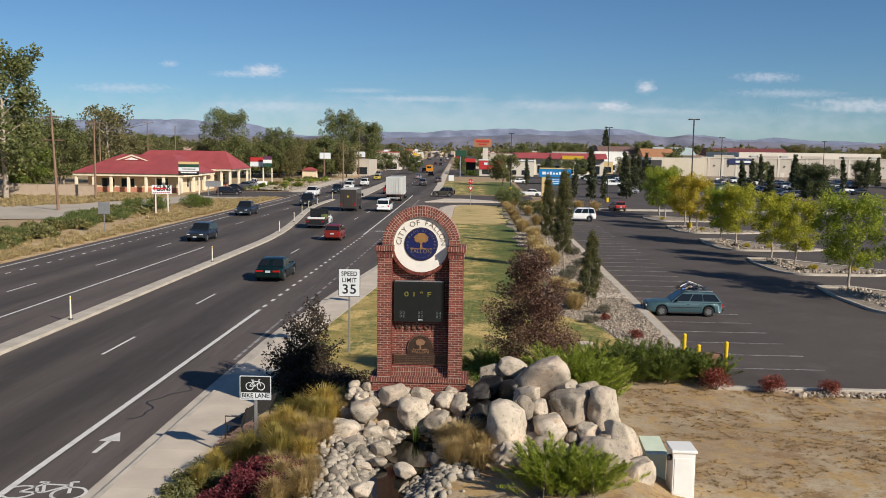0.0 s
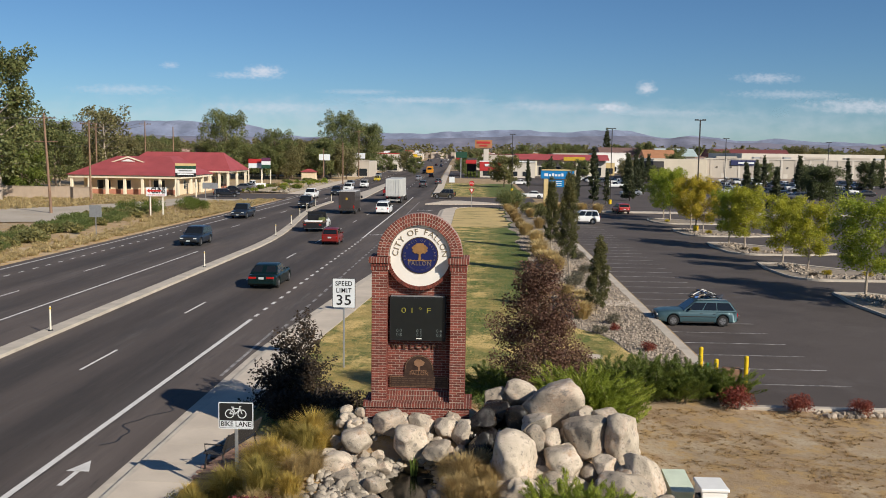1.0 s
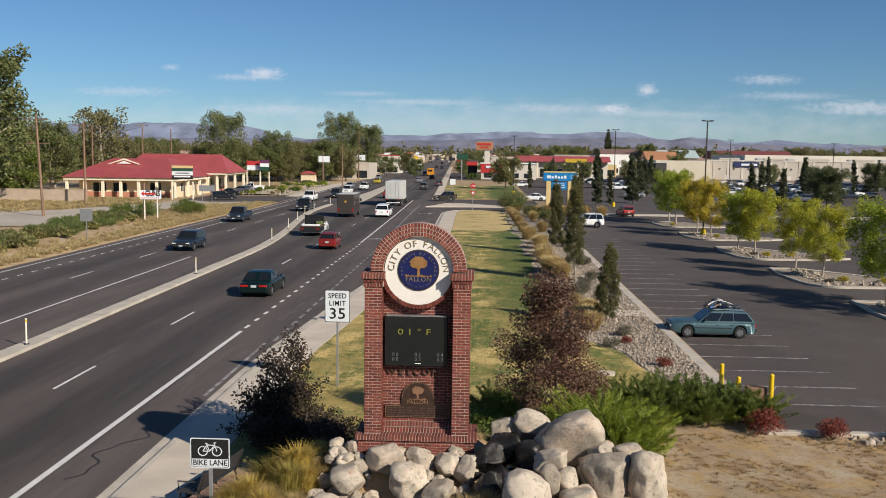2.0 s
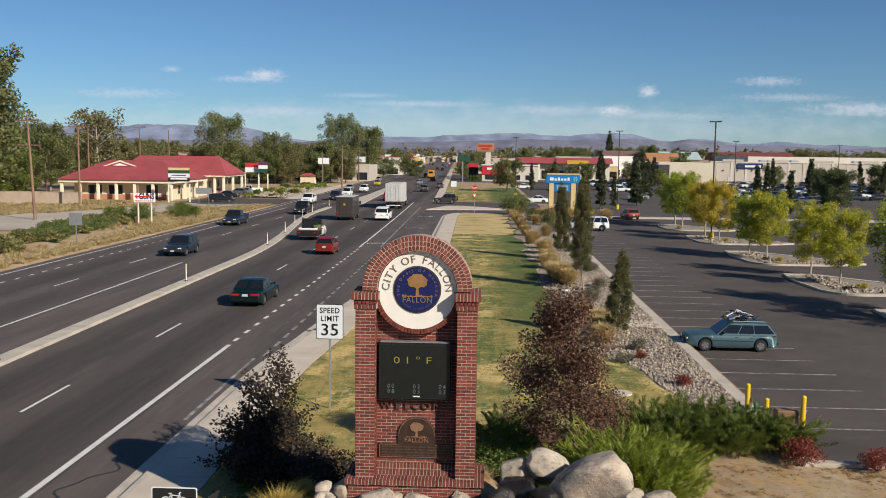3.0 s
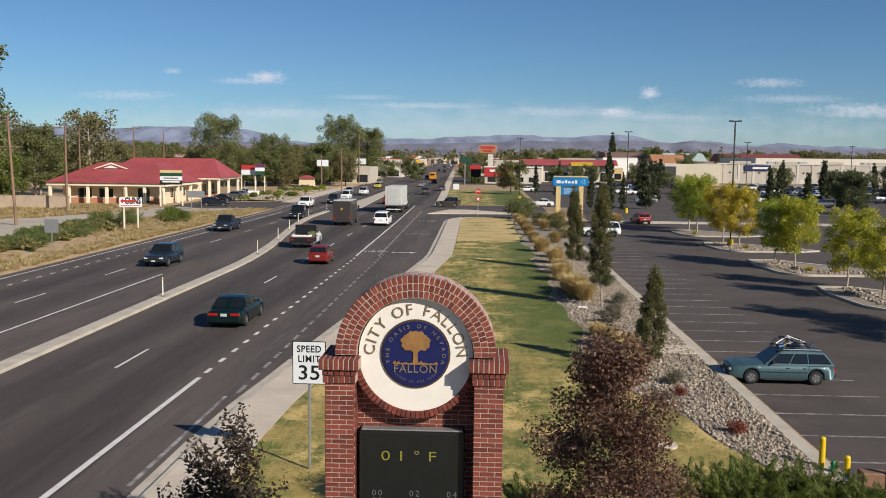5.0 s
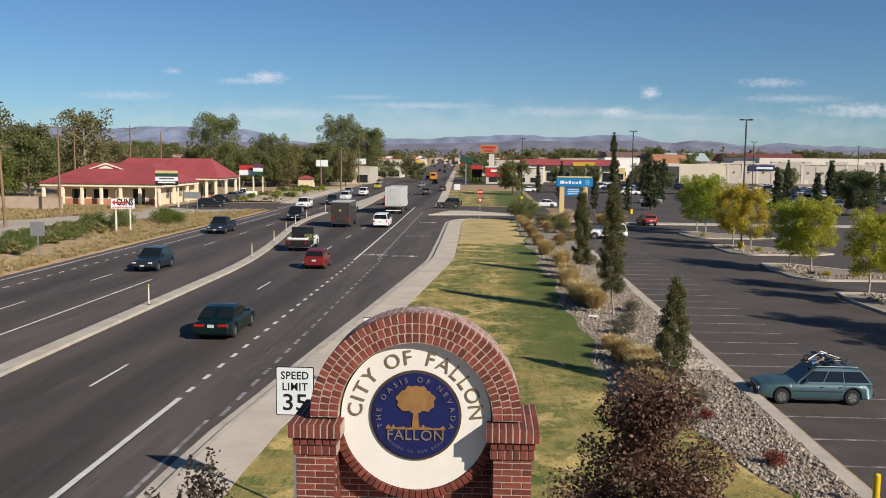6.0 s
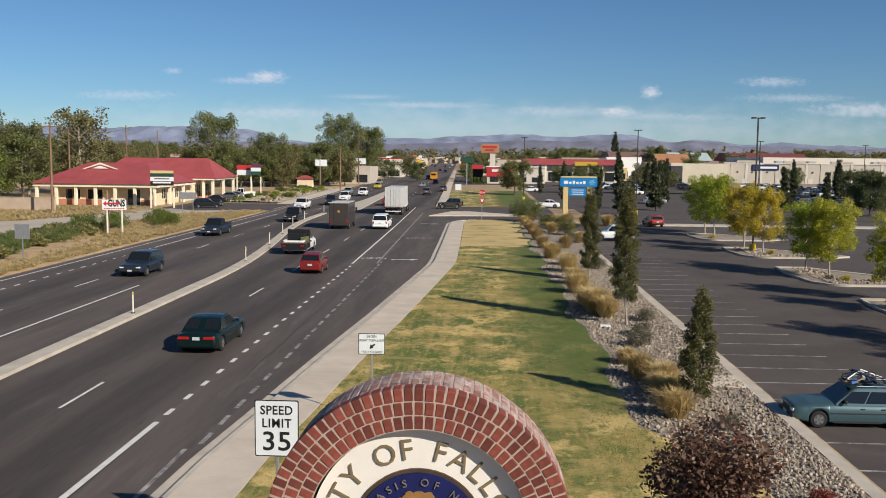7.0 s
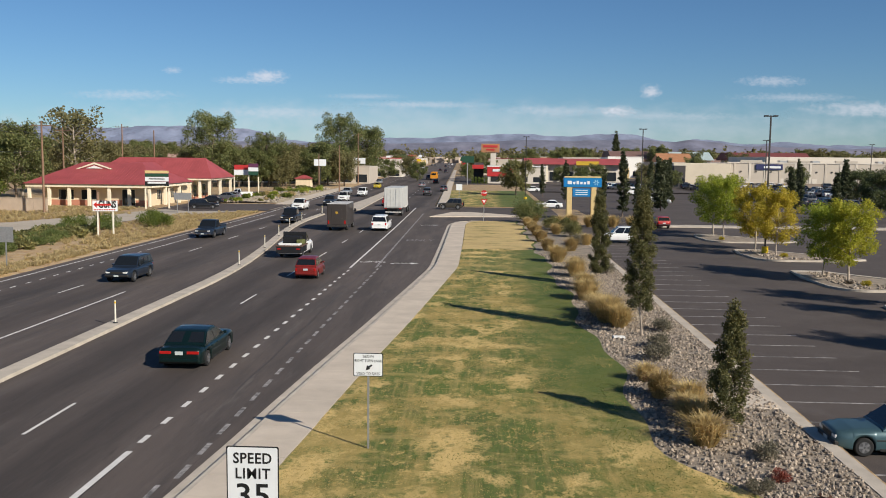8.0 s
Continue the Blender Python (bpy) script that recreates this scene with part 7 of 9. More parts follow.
# pylon sign of the store
SHOPBLUE = mat("sign_blue", (0.010, 0.17, 0.42), 0.4, vary=0.06, scale=2, bump=0.0)
TAN = mat("tan_stucco", (0.56, 0.42, 0.20), 0.85, vary=0.08, scale=2, fine=50, bump=0.15)
py = thing("pylon_sign", None, None, "blue store sign on two tan stucco pillars", "store sign")
for x in (18.05, 21.45):
    part("pillar", Geo().box(x - 0.36, x + 0.36, 148.6, 149.3, -0.1, 4.75, 0.03), TAN, py)
part("beam", Geo().box(17.3, 22.4, 148.5, 149.4, 5.85, 6.05, 0.03), TAN, py, "tan cap")
panel = part("panel", Geo().box(17.2, 22.5, 148.55, 149.3, 4.55, 5.85, 0.03), SHOPBLUE, py, "blue illuminated panel")
for i in range(6):
    w = 0.34 if i else 0.62
    part("mark", Geo().box(18.0 + 0.5 * i - (0.25 if i == 0 else 0), 18.0 + 0.5 * i - (0.25 if i == 0 else 0) + w, 148.53, 148.56, 4.95, 5.42 if i in (0, 2, 5) else 5.28, 0.004), SIGNWHITE, panel)
PALESPARK = mat("pale_blue_mark", (0.25, 0.50, 0.66), 0.5, vary=0.05, bump=0.0)
for k in range(6):
    a = math.pi * k / 3
    part("ray", Geo().box(0.14, 0.40, -0.02, 0.01, -0.06, 0.06, 0.004, Matrix.Translation((21.75, 148.54, 5.2)) @ Matrix.Rotation(a, 4, "Y")), PALESPARK, panel)
low = part("lower_panel", Geo().box(18.5, 21.0, 148.7, 149.2, 3.2, 4.35, 0.03), SHOPBLUE, py, "smaller blue panel")
for i in range(3):
    part("bar", Geo().box(18.9, 20.6, 148.68, 148.71, 4.05 - 0.3 * i, 4.15 - 0.3 * i), SIGNWHITE, low)

# stop and yield signs at the driveway
st = thing("stop_sign", None, None, "red STOP sign above a red and white yield sign", "road sign")
st.location = (6.1, 140.9, 0.1)
part("post", Geo().box(-0.04, 0.04, 0.02, 0.08, 0, 4.0, 0.008), STEEL, st)
octa = [(0.42 * math.cos(math.pi * (k + 0.5) / 4), 3.75 + 0.42 * math.sin(math.pi * (k + 0.5) / 4)) for k in range(8)]
op = part("stop_plate", Geo().prism(octa, "y", -0.01, 0.01), RED, st)
words(op, "STOP", 0.33, 0, -0.014, 3.75, SIGNWHITE, bold=0.006, wide=0.9)
part("yield_plate", Geo().prism([(-0.45, 2.95), (0, 2.15), (0.45, 2.95)], "y", -0.01, 0.01), RED, st, "red triangular plate")
part("yield_face", Geo().prism([(-0.24, 2.83), (0, 2.40), (0.24, 2.83)], "y", -0.015, -0.005), SIGNWHITE, st)
rs = thing("road_sign", None, None, "small white road sign on the far lawn", "road sign")
rs.location = (1.1, 200, 0.1)
part("post", Geo().box(-0.04, 0.04, 0, 0.06, 0, 3.0), STEEL, rs)
part("panel", Geo().box(-0.6, 0.6, -0.02, 0, 1.9, 3.1), SIGNWHITE, rs)

# parked and passing vehicles
TEAL = paint("blue_grey_paint", (0.052, 0.100, 0.115), 0.3, 0.4)
vehicle(18.95, 48.15, -0.2, 90, "wagon", TEAL, "old blue-grey station wagon parked in a stall", L=4.15, W=1.6, H=1.33, r=0.29, rack=True, name="station_wagon")
load = thing("roof_luggage", None, None, "untidy bundle of gear strapped on the wagon roof", "luggage")
load.matrix_world = pose(19.35, 48.15, 1.16, 0, 0, 90)
cloths = [mat("bag_white", (0.6, 0.6, 0.58), 0.8), mat("bag_dark", (0.03, 0.035, 0.05), 0.8), mat("bag_blue", (0.05, 0.12, 0.3), 0.8), mat("bag_tan", (0.3, 0.22, 0.15), 0.8)]
for k in range(18):
    me = stone_mesh(80 + k, 2, 0.5, "bag")
    me.materials.append(cloths[(1, 1, 3, 1, 0, 2)[k % 6]])
    part("bag", me, None, load, at=pose(rnd.uniform(-0.40, 0.40), rnd.uniform(-0.80, 0.65), 0.10 + 0.10 * rnd.random(), rnd.uniform(-20, 20), rnd.uniform(-20, 20), rnd.uniform(0, 180)) @ Matrix.Diagonal((0.12, 0.24, 0.075, 1)))
for k, (wy, wz, tilt) in enumerate(((-0.45, 0.22, 14), (0.38, 0.26, -12), (0.05, 0.30, 24), (-0.1, 0.24, -28))):
    ring = [(0.31 * math.cos(a * math.pi / 10), 0.31 * math.sin(a * math.pi / 10), 0) for a in range(21)]
    spin = part("bicycle_wheel", Geo().tube(ring, [0.020] * 21, 5), BLACK, load, "black bicycle tyre", at=pose(0.12 * (-1) ** k, wy, wz, tilt, 10 * (-1) ** k, 0))
    spokes = Geo()
    for a in range(8):
        spokes.tube([(0, 0, 0.02), (0.3 * math.cos(a * 0.785), 0.3 * math.sin(a * 0.785), 0)], [0.006, 0.006], 4)
    part("spokes", spokes, STEEL, spin)
for k, pts in enumerate((((-0.3, 0.6, 0.22), (0.0, 0.15, 0.40), (0.32, -0.3, 0.30)), ((0.3, 0.55, 0.25), (-0.05, 0.1, 0.36), (-0.25, -0.5, 0.24)), ((-0.35, -0.1, 0.34), (0.35, 0.2, 0.42)), ((0.1, -0.7, 0.2), (0.15, 0.0, 0.45), (-0.1, 0.1, 0.48)))):
    part("frame_tube", Geo().tube(pts, [0.022] * len(pts), 6), (WHITE, STEEL, cloths[2], WHITE)[k], load)
REDP, WHITEP, BLACKP, DARKBLUE = paint("red_paint", (0.30, 0.018, 0.018)), paint("white_paint_gloss", (0.72, 0.72, 0.71), 0.0), paint("black_paint", (0.012, 0.012, 0.014)), paint("dark_blue_paint", (0.022, 0.032, 0.050), 0.4)
SILVER, GREENP = paint("silver_paint", (0.36, 0.37, 0.38), 0.6), paint("dark_green_paint", (0.005, 0.017, 0.016), 0.4)
GREYP = paint("grey_paint", (0.11, 0.11, 0.115), 0.5)
vehicle(28.6, 138.0, -0.2, 8, "suv", REDP, "bright red hatchback parked at the kerb", L=4.2, W=1.8, H=1.55, name="parked_car")
vehicle(20.3, 116.0, -0.2, 90, "suv", WHITEP, "white sport utility vehicle parked in a stall", L=4.6, W=1.85, H=1.75, r=0.36, name="parked_suv")
vehicle(40, 199, -0.2, 88, "sedan", SILVER, "silver sedan driving through the lot", name="sedan")
vehicle(43, 213, -0.2, 90, "suv", WHITEP, "white utility vehicle in the lot", H=1.75, name="parked_suv")
vehicle(17.5, 180, -0.2, 85, "sedan", WHITEP, "white sedan behind ornamental grass", name="sedan")
vehicle(18, 255, -0.2, 90, "sedan", WHITEP, "white sedan by the restaurant", name="sedan")
jeep = vehicle(0.6, 169.2, 0.0, 90, "suv", paint("jeep_paint", (0.050, 0.042, 0.030), 0.1), "dark olive open jeep waiting at the driveway", "jeep", L=4.0, W=1.75, H=1.8, r=0.42, name="jeep")
part("spare_wheel", Geo().tube([(0, -2.05, 0.95), (0, -2.25, 0.95)], [0.38, 0.38], 16), TYRE, jeep, "spare wheel")
protos = []
for k, (kd, p, lb, nm) in enumerate((("sedan", BLACKP, "black sedan parked in a row", "sedan"), ("suv", GREYP, "dark grey utility vehicle parked in a row", "parked_suv"), ("pickup", WHITEP, "white pickup parked in a row", "pickup_truck"), ("sedan", SILVER, "silver sedan parked in a row", "sedan"), ("suv", DARKBLUE, "dark blue utility vehicle parked in a row", "parked_suv"))):
    protos.append(tagged(vehicle(66, 196 + 2.8 * k, -0.2, 90 if k % 2 else 270, kd, p, lb, H=1.45 if kd == "sedan" else 1.75, L=4.6 if kd != "pickup" else 5.4, name=nm, plain=True), group="parked vehicles"))
KEEP_CLEAR = ((68.6, 167), (84.0, 214), (112, 250), (60, 182), (64, 190), (78, 205), (92, 214), (70, 176), (106, 235), (84, 250), (120, 262), (95, 235), (57.5, 190))
for cx, q0, q1 in ((66, 212, 304), (72, 186, 304), (89, 206, 306), (95, 206, 306), (113, 252, 306), (119, 268, 306), (48, 236, 300), (42.5, 240, 300)):
    q = q0
    while q < q1:
        q += 2.8
        if rnd.random() < 0.50 or any((cx - a) ** 2 + (q - c) ** 2 < 14 for a, c in KEEP_CLEAR):
            continue
        copy_thing(rnd.choice(protos), pose(cx + rnd.gauss(0, 0.2), q, -0.2, 0, 0, rnd.choice((90, 270))))

# ---- traffic on the road ----
def wheels_for(ob, xs, ys, r, w=0.26):
    for x in xs:
        for y in ys:
            add_wheel(ob, x, y, r, w)


vehicle(-5.9, 58.0, 0, 0, "sedan", GREENP, "dark green sedan driving away on the highway", L=5.0, W=1.85, H=1.42, name="sedan")
vehicle(-6.2, 84.4, 0, 0, "hatch", paint("brick_red_paint", (0.20, 0.020, 0.016), 0.25), "small red hatchback driving away on the highway", L=3.55, W=1.63, H=1.5, r=0.29, name="hatchback")
vehicle(-5.9, 126.6, 0, 0, "minivan", WHITEP, "white minivan driving away on the highway", L=5.1, W=1.95, H=1.75, name="minivan")
vehicle(-18.2, 81.5, 0, 180, "suv", DARKBLUE, "dark blue crossover coming along the highway", L=4.6, W=1.85, H=1.62, r=0.35, name="crossover")
vehicle(-22.6, 114.5, 0, 180, "pickup", DARKBLUE, "dark blue pickup coming along the highway", "pickup", L=5.6, W=1.95, H=1.8, r=0.38, name="pickup_truck")
vehicle(-18.6, 136, 0, 180, "pickup", BLACKP, "black pickup coming along the highway", "pickup", L=5.6, W=1.95, H=1.85, r=0.38, name="pickup_truck")
vehicle(-23.0, 163, 0, 180, "pickup", WHITEP, "white pickup coming along the highway", "pickup", L=5.6, W=1.95, H=1.8, r=0.38, name="pickup_truck")
vehicle(-20.5, 176, 0, 180, "suv", DARKBLUE, "dark utility vehicle coming along the highway", H=1.75, r=0.36, name="suv")
vehicle(-20.3, 190, 0, 180, "suv", WHITEP, "white utility vehicle coming along the highway", H=1.85, L=4.9, r=0.38, name="suv")
vehicle(-19.9, 213, 0, 180, "suv", WHITEP, "white utility vehicle in queueing traffic", H=1.85, L=4.9, r=0.38, name="suv")
vehicle(-24.5, 222, 0, 180, "sedan", SILVER, "silver sedan in queueing traffic", name="sedan")
vehicle(-22.5, 262, 0, 180, "sedan", paint("yellow_car_paint", (0.6, 0.45, 0.02)), "small yellow car coming along the highway", name="sedan")
vehicle(-38.0, 161.5, 0.05, -75, "suv", BLACKP, "black crossover leaving the side road", H=1.55, name="crossover")
vehicle(-10.6, 178, 0, 0, "pickup", REDP, "red pickup driving away ahead of the truck", "pickup", L=5.4, H=1.75, r=0.36, name="pickup_truck")
vehicle(-6.6, 222, 0, 0, "suv", GREYP, "dark grey utility vehicle driving away", H=1.75, name="suv")
vehicle(-4.0, 246, 0, 0, "sedan", GREYP, "dark sedan driving away in the outer lane", name="sedan")
vehicle(-11.4, 275, 0, 0, "sedan", SILVER, "silver car driving away in the distance", name="sedan")
vehicle(-26.5, 300, 0, 180, "sedan", SILVER, "pale car coming in the distance", name="sedan")

vehicle(-42.4, 198, 0.08, 100, "pickup", WHITEP, "white and red pickup parked by the shops", "pickup", L=5.4, W=1.95, H=1.8, r=0.38, name="pickup_truck")
vehicle(-42.4, 193, 0.08, 80, "sedan", SILVER, "silver sedan parked by the shops", name="sedan")
vehicle(-42.6, 189, 0.08, 95, "sedan", GREYP, "grey sedan parked by the shops", name="sedan")
vehicle(-41.5, 176, 0.08, 100, "sedan", BLACKP, "black sedan parked on the shop drive", name="sedan")

# flat-bed work truck
wt = vehicle(-10.1, 98.3, 0, 0, "pickup", WHITEP, "white crew-cab work truck with a dark flat bed", "work truck", L=6.0, W=1.95, H=1.95, r=0.40, name="work_truck")
part("flat_bed", Geo().box(-1.15, 1.15, -3.1, -0.55, 0.98, 1.10, 0.02), mat("brown_deck", (0.10, 0.06, 0.045), 0.8), wt, "brown flat bed deck")
part("headboard", Geo().box(-1.0, 1.0, -0.62, -0.52, 1.1, 2.05, 0.03), BLACK, wt, "black headboard behind the cab")
part("toolbox", Geo().box(-0.75, 0.75, -1.9, -0.8, 1.1, 1.75, 0.04), BLACK, wt, "black welding set on the bed")
part("bed_skirt", Geo().box(-1.04, 1.04, -3.14, -0.62, 0.46, 0.978, 0.02), BLACK, wt, "black steel bed frame")
part("headache_rack", Geo().box(-1.0, 1.0, -0.66, -0.56, 1.1, 2.0, 0.02), BLACK, wt, "black steel rack behind the cab")
for s in (-0.8, 0.8):
    part("tail_light", Geo().box(s - 0.14, s + 0.14, -3.17, -3.12, 0.74, 0.86, 0.01), REDLAMP, wt, "red tail light")
part("cargo", Geo().box(0.45, 1.05, -2.3, -1.2, 1.1, 1.5, 0.06), mat("olive_tarp", (0.11, 0.12, 0.04), 0.8), wt, "olive bundle on the bed")
for s in (-1, 1):
    part("light_bar", Geo().box(s * 0.8 - 0.2, s * 0.8 + 0.2, -3.12, -3.08, 0.80, 0.95, 0.01), REDLAMP, wt, "red lamp cluster")

# delivery step van
BROWNV = paint("brown_van_paint", (0.040, 0.032, 0.028), 0.0, 0.45)
van = thing("delivery_van", None, None, "dark brown box delivery van driving away", "delivery van")
van.location = (-10.7, 127.0, 0)
part("body", Geo().box(-1.12, 1.12, -3.5, 2.2, 0.55, 3.05, 0.05), BROWNV, van)
part("roof", Geo().box(-1.1, 1.1, -3.48, 2.2, 3.05, 3.13, 0.03), mat("van_roof", (0.5, 0.49, 0.47), 0.6), van, "pale translucent roof")
part("nose", loft([(2.15, 0.5, 1.75, 1.05, 1.0), (3.2, 0.5, 1.55, 1.0, 0.9), (3.35, 0.6, 1.3, 0.9, 0.8)]), BROWNV, van)
part("windscreen", Geo().box(-1.0, 1.0, 2.17, 2.23, 1.75, 2.75, 0.02), GLASS, van)
part("rear_door", Geo().box(-0.62, 0.62, -3.53, -3.48, 0.75, 2.75, 0.015), BROWNV, van, "roll-up rear door")
part("badge", Geo().disc(-0.0, -3.54, 2.1, 0.16, n=14, thick=0.02), mat("mustard", (0.35, 0.22, 0.03), 0.5), van, "small mustard badge")
part("bumper", Geo().box(-1.1, 1.1, -3.75, -3.5, 0.45, 0.62, 0.02), DARKSTEEL, van)
for s in (-1, 1):
    part("tail_lamp", Geo().box(s * 0.95 - 0.08, s * 0.95 + 0.08, -3.53, -3.49, 0.8, 1.2, 0.01), REDLAMP, van)
    part("mirror", Geo().box(s * 1.3 - 0.12, s * 1.3 + 0.12, 2.1, 2.18, 1.9, 2.3, 0.02), BLACK, van)
wheels_for(van, (-0.95, 0.95), (-2.2, 2.4), 0.42)

# tractor and box trailer
TRAILER = mat("trailer_white", (0.50, 0.50, 0.475), 0.5, vary=0.07, scale=1.2, fine=12, bump=0.04)
tr = thing("trailer_truck", None, None, "white box trailer truck driving away on the highway", "truck")
tr.location = (-7.0, 150.8, 0)
part("box", Geo().box(-1.3, 1.3, 0.0, 9.6, 1.15, 4.05, 0.03), TRAILER, tr)
for x0, x1 in ((-1.26, -0.02), (0.02, 1.26)):
    d = part("rear_door", Geo().box(x0, x1, -0.05, 0.0, 1.25, 3.95, 0.012), TRAILER, tr, "white swing door")
    for u in (0.3, 0.7):
        xx = x0 + (x1 - x0) * u
        part("lock_rod", Geo().tube([(xx, -0.07, 1.25), (xx, -0.07, 3.95)], [0.022, 0.022], 6), STEEL, d)
part("sill", Geo().box(-1.3, 1.3, -0.08, 0.1, 1.0, 1.16, 0.02), DARKSTEEL, tr)
part("under_guard", Geo().box(-1.15, 1.15, -0.05, 0.05, 0.5, 0.62, 0.02), WHITE, tr, "red and white striped guard")
for s in (-1, 1):
    part("hanger", Geo().box(s * 0.7 - 0.04, s * 0.7 + 0.04, 0, 0.06, 0.6, 1.0), DARKSTEEL, tr)
    part("tail_lamp", Geo().box(s * 1.05 - 0.15, s * 1.05 + 0.15, -0.1, -0.07, 1.02, 1.13, 0.01), REDLAMP, tr)
part("chassis", Geo().box(-0.5, 0.5, 0.2, 12.5, 0.75, 1.1, 0.03), DARKSTEEL, tr)
part("cab", loft([(10.0, 0.7, 2.9, 1.15, 1.05), (11.3, 0.7, 2.95, 1.15, 1.05), (11.7, 0.7, 2.0, 1.15, 1.1), (13.4, 0.7, 1.7, 1.05, 0.9)]), WHITEP, tr, "white tractor cab")
part("deflector", loft([(10.2, 2.9, 3.7, 1.0, 0.9), (11.3, 2.9, 3.0, 0.9, 0.8)]), WHITEP, tr)
wheels_for(tr, (-1.12, -0.85, 0.85, 1.12), (1.1, 2.3), 0.5)
wheels_for(tr, (-1.1, 1.1), (10.4, 12.8), 0.5)

# orange-yellow school bus far ahead
BUSP = paint("bus_yellow", (0.55, 0.22, 0.015), 0.0, 0.45)
bus = thing("school_bus", None, None, "orange-yellow school bus far along the highway", "bus")
bus.location = (-12.5, 355, 0)
part("body", loft([(-4.5, 0.6, 3.0, 1.2, 1.05), (4.0, 0.6, 3.0, 1.2, 1.05), (4.2, 0.6, 1.6, 1.15, 1.0), (5.6, 0.6, 1.5, 1.05, 0.9)], 0.25), BUSP, bus)
part("rear_window", Geo().box(-0.8, 0.8, -4.55, -4.5, 1.8, 2.5, 0.01), GLASS, bus)
for s in (-1, 1):
    part("window_band", Geo().box(s * 1.15 - 0.03, s * 1.15 + 0.03, -4.2, 3.8, 1.8, 2.45), GLASS, bus)
wheels_for(bus, (-1.05, 1.05), (-2.8, 4.3), 0.48)

# ---- across the highway ----
CREAM = mat("cream_stucco", (0.66, 0.54, 0.37), 0.9, vary=0.05, scale=1, fine=40, bump=0.1)
CREAMTRIM = mat("cream_trim", (0.74, 0.66, 0.50), 0.8, vary=0.05, scale=1, bump=0.05)
ROOFRED = mat("red_metal_roof", (0.31, 0.065, 0.068), 0.6, vary=0.12, scale=0.4, fine=20, bump=0.08)
PINKBAND = mat("pink_wainscot", (0.45, 0.20, 0.13), 0.85, vary=0.08, scale=1, bump=0.1)
WINDOW = mat("window_glass", (0.02, 0.025, 0.03), 0.08, vary=0.1, bump=0.0, spec=0.6)


def hip(parent, x0, x1, y0, y1, z0, h, run, name="roof"):
    """A hipped roof with raised standing seams."""
    wide = (x1 - x0) > (y1 - y0)
    gg = Geo()
    if wide:
        m = (y0 + y1) / 2
        v = [(x0, y0, z0), (x1, y0, z0), (x1, y1, z0), (x0, y1, z0), (x0 + run, m, z0 + h), (x1 - run, m, z0 + h)]
        f = [(0, 1, 5, 4), (1, 2, 5), (2, 3, 4, 5), (3, 0, 4), (0, 3, 2, 1)]
    else:
        m = (x0 + x1) / 2
        v = [(x0, y0, z0), (x1, y0, z0), (x1, y1, z0), (x0, y1, z0), (m, y0 + run, z0 + h), (m, y1 - run, z0 + h)]
        f = [(0, 1, 4), (1, 2, 5, 4), (2, 3, 5), (3, 0, 4, 5), (0, 3, 2, 1)]
    gg.add(v, f)
    r = part(name, gg, ROOFRED, parent, "red standing-seam metal roof")
    seams = Geo()
    if wide:
        n = int((x1 - x0) / 0.6)
        for i in range(1, n):
            x = x0 + (x1 - x0) * i / n
            top = min(1.0, (x - x0) / run, (x1 - x) / run)
            if top > 0.05:
                seams.tube([(x, y0, z0 + 0.02), (x, y0 + (m - y0) * top, z0 + h * top + 0.02)], [0.02, 0.02], 4)
    else:
        n = int((y1 - y0) / 0.6)
        for i in range(1, n):
            y = y0 + (y1 - y0) * i / n
            top = min(1.0, (y - y0) / run, (y1 - y) / run)
            if top > 0.05:
                seams.tube([(x1, y, z0 + 0.02), (x1 + (m - x1) * top, y, z0 + h * top + 0.02)], [0.02, 0.02], 4)
    tagged(part("seams", seams, ROOFRED, r), kind="stuff")
    return r


def window(parent, x0, x1, y, z0, z1, axis="y"):
    """A window with frame, sill and panes, proud of its wall."""
    def b(gg, a0, a1, d0, d1, c0, c1, bev=0.0):
        return gg.box(a0, a1, y + d0, y + d1, c0, c1, bev) if axis == "y" else gg.box(y - d1, y - d0, a0, a1, c0, c1, bev)
    w = part("window", b(Geo(), x0, x1, -0.02, 0.02, z0, z1), WINDOW, parent, "dark window glass")
    for a0, a1, c0, c1 in ((x0 - 0.07, x0, z0 - 0.07, z1 + 0.07), (x1, x1 + 0.07, z0 - 0.07, z1 + 0.07), (x0, x1, z1, z1 + 0.07), (x0, x1, z0 - 0.07, z0), ((x0 + x1) / 2 - 0.03, (x0 + x1) / 2 + 0.03, z0, z1)):
        part("frame", b(Geo(), a0, a1, -0.05, 0.03, c0, c1), CREAMTRIM, w)
    return w


shop = thing("shop_building", None, None, "cream stucco shop row with a red metal hip roof", "building")
part("wall", Geo().box(-66.2, -48.6, 166.4, 188.0, 0, 3.5), CREAM, shop)
part("wall", Geo().box(-66.0, -49.0, 188.0, 201, 0, 3.9), CREAM, shop)
part("wainscot", Geo().box(-66.23, -48.57, 166.35, 166.41, 0, 0.95), PINKBAND, shop, "pinkish lower wall band")
part("wainscot", Geo().box(-49.0, -48.95, 188.2, 201, 0, 0.95), PINKBAND, shop, "pinkish lower wall band")
part("fascia", Geo().box(-68.2, -47.2, 164.3, 184.0, 3.05, 3.6, 0.03), CREAMTRIM, shop, "cream eave band")
part("fascia", Geo().box(-68.0, -49.2, 186.9, 202, 3.5, 4.1, 0.03), CREAMTRIM, shop, "cream eave band")
hip(shop, -68.5, -46.9, 164.0, 184.4, 3.6, 3.4, 5.6)
hip(shop, -68.3, -44.3, 186.6, 202.4, 4.1, 3.75, 3.6)
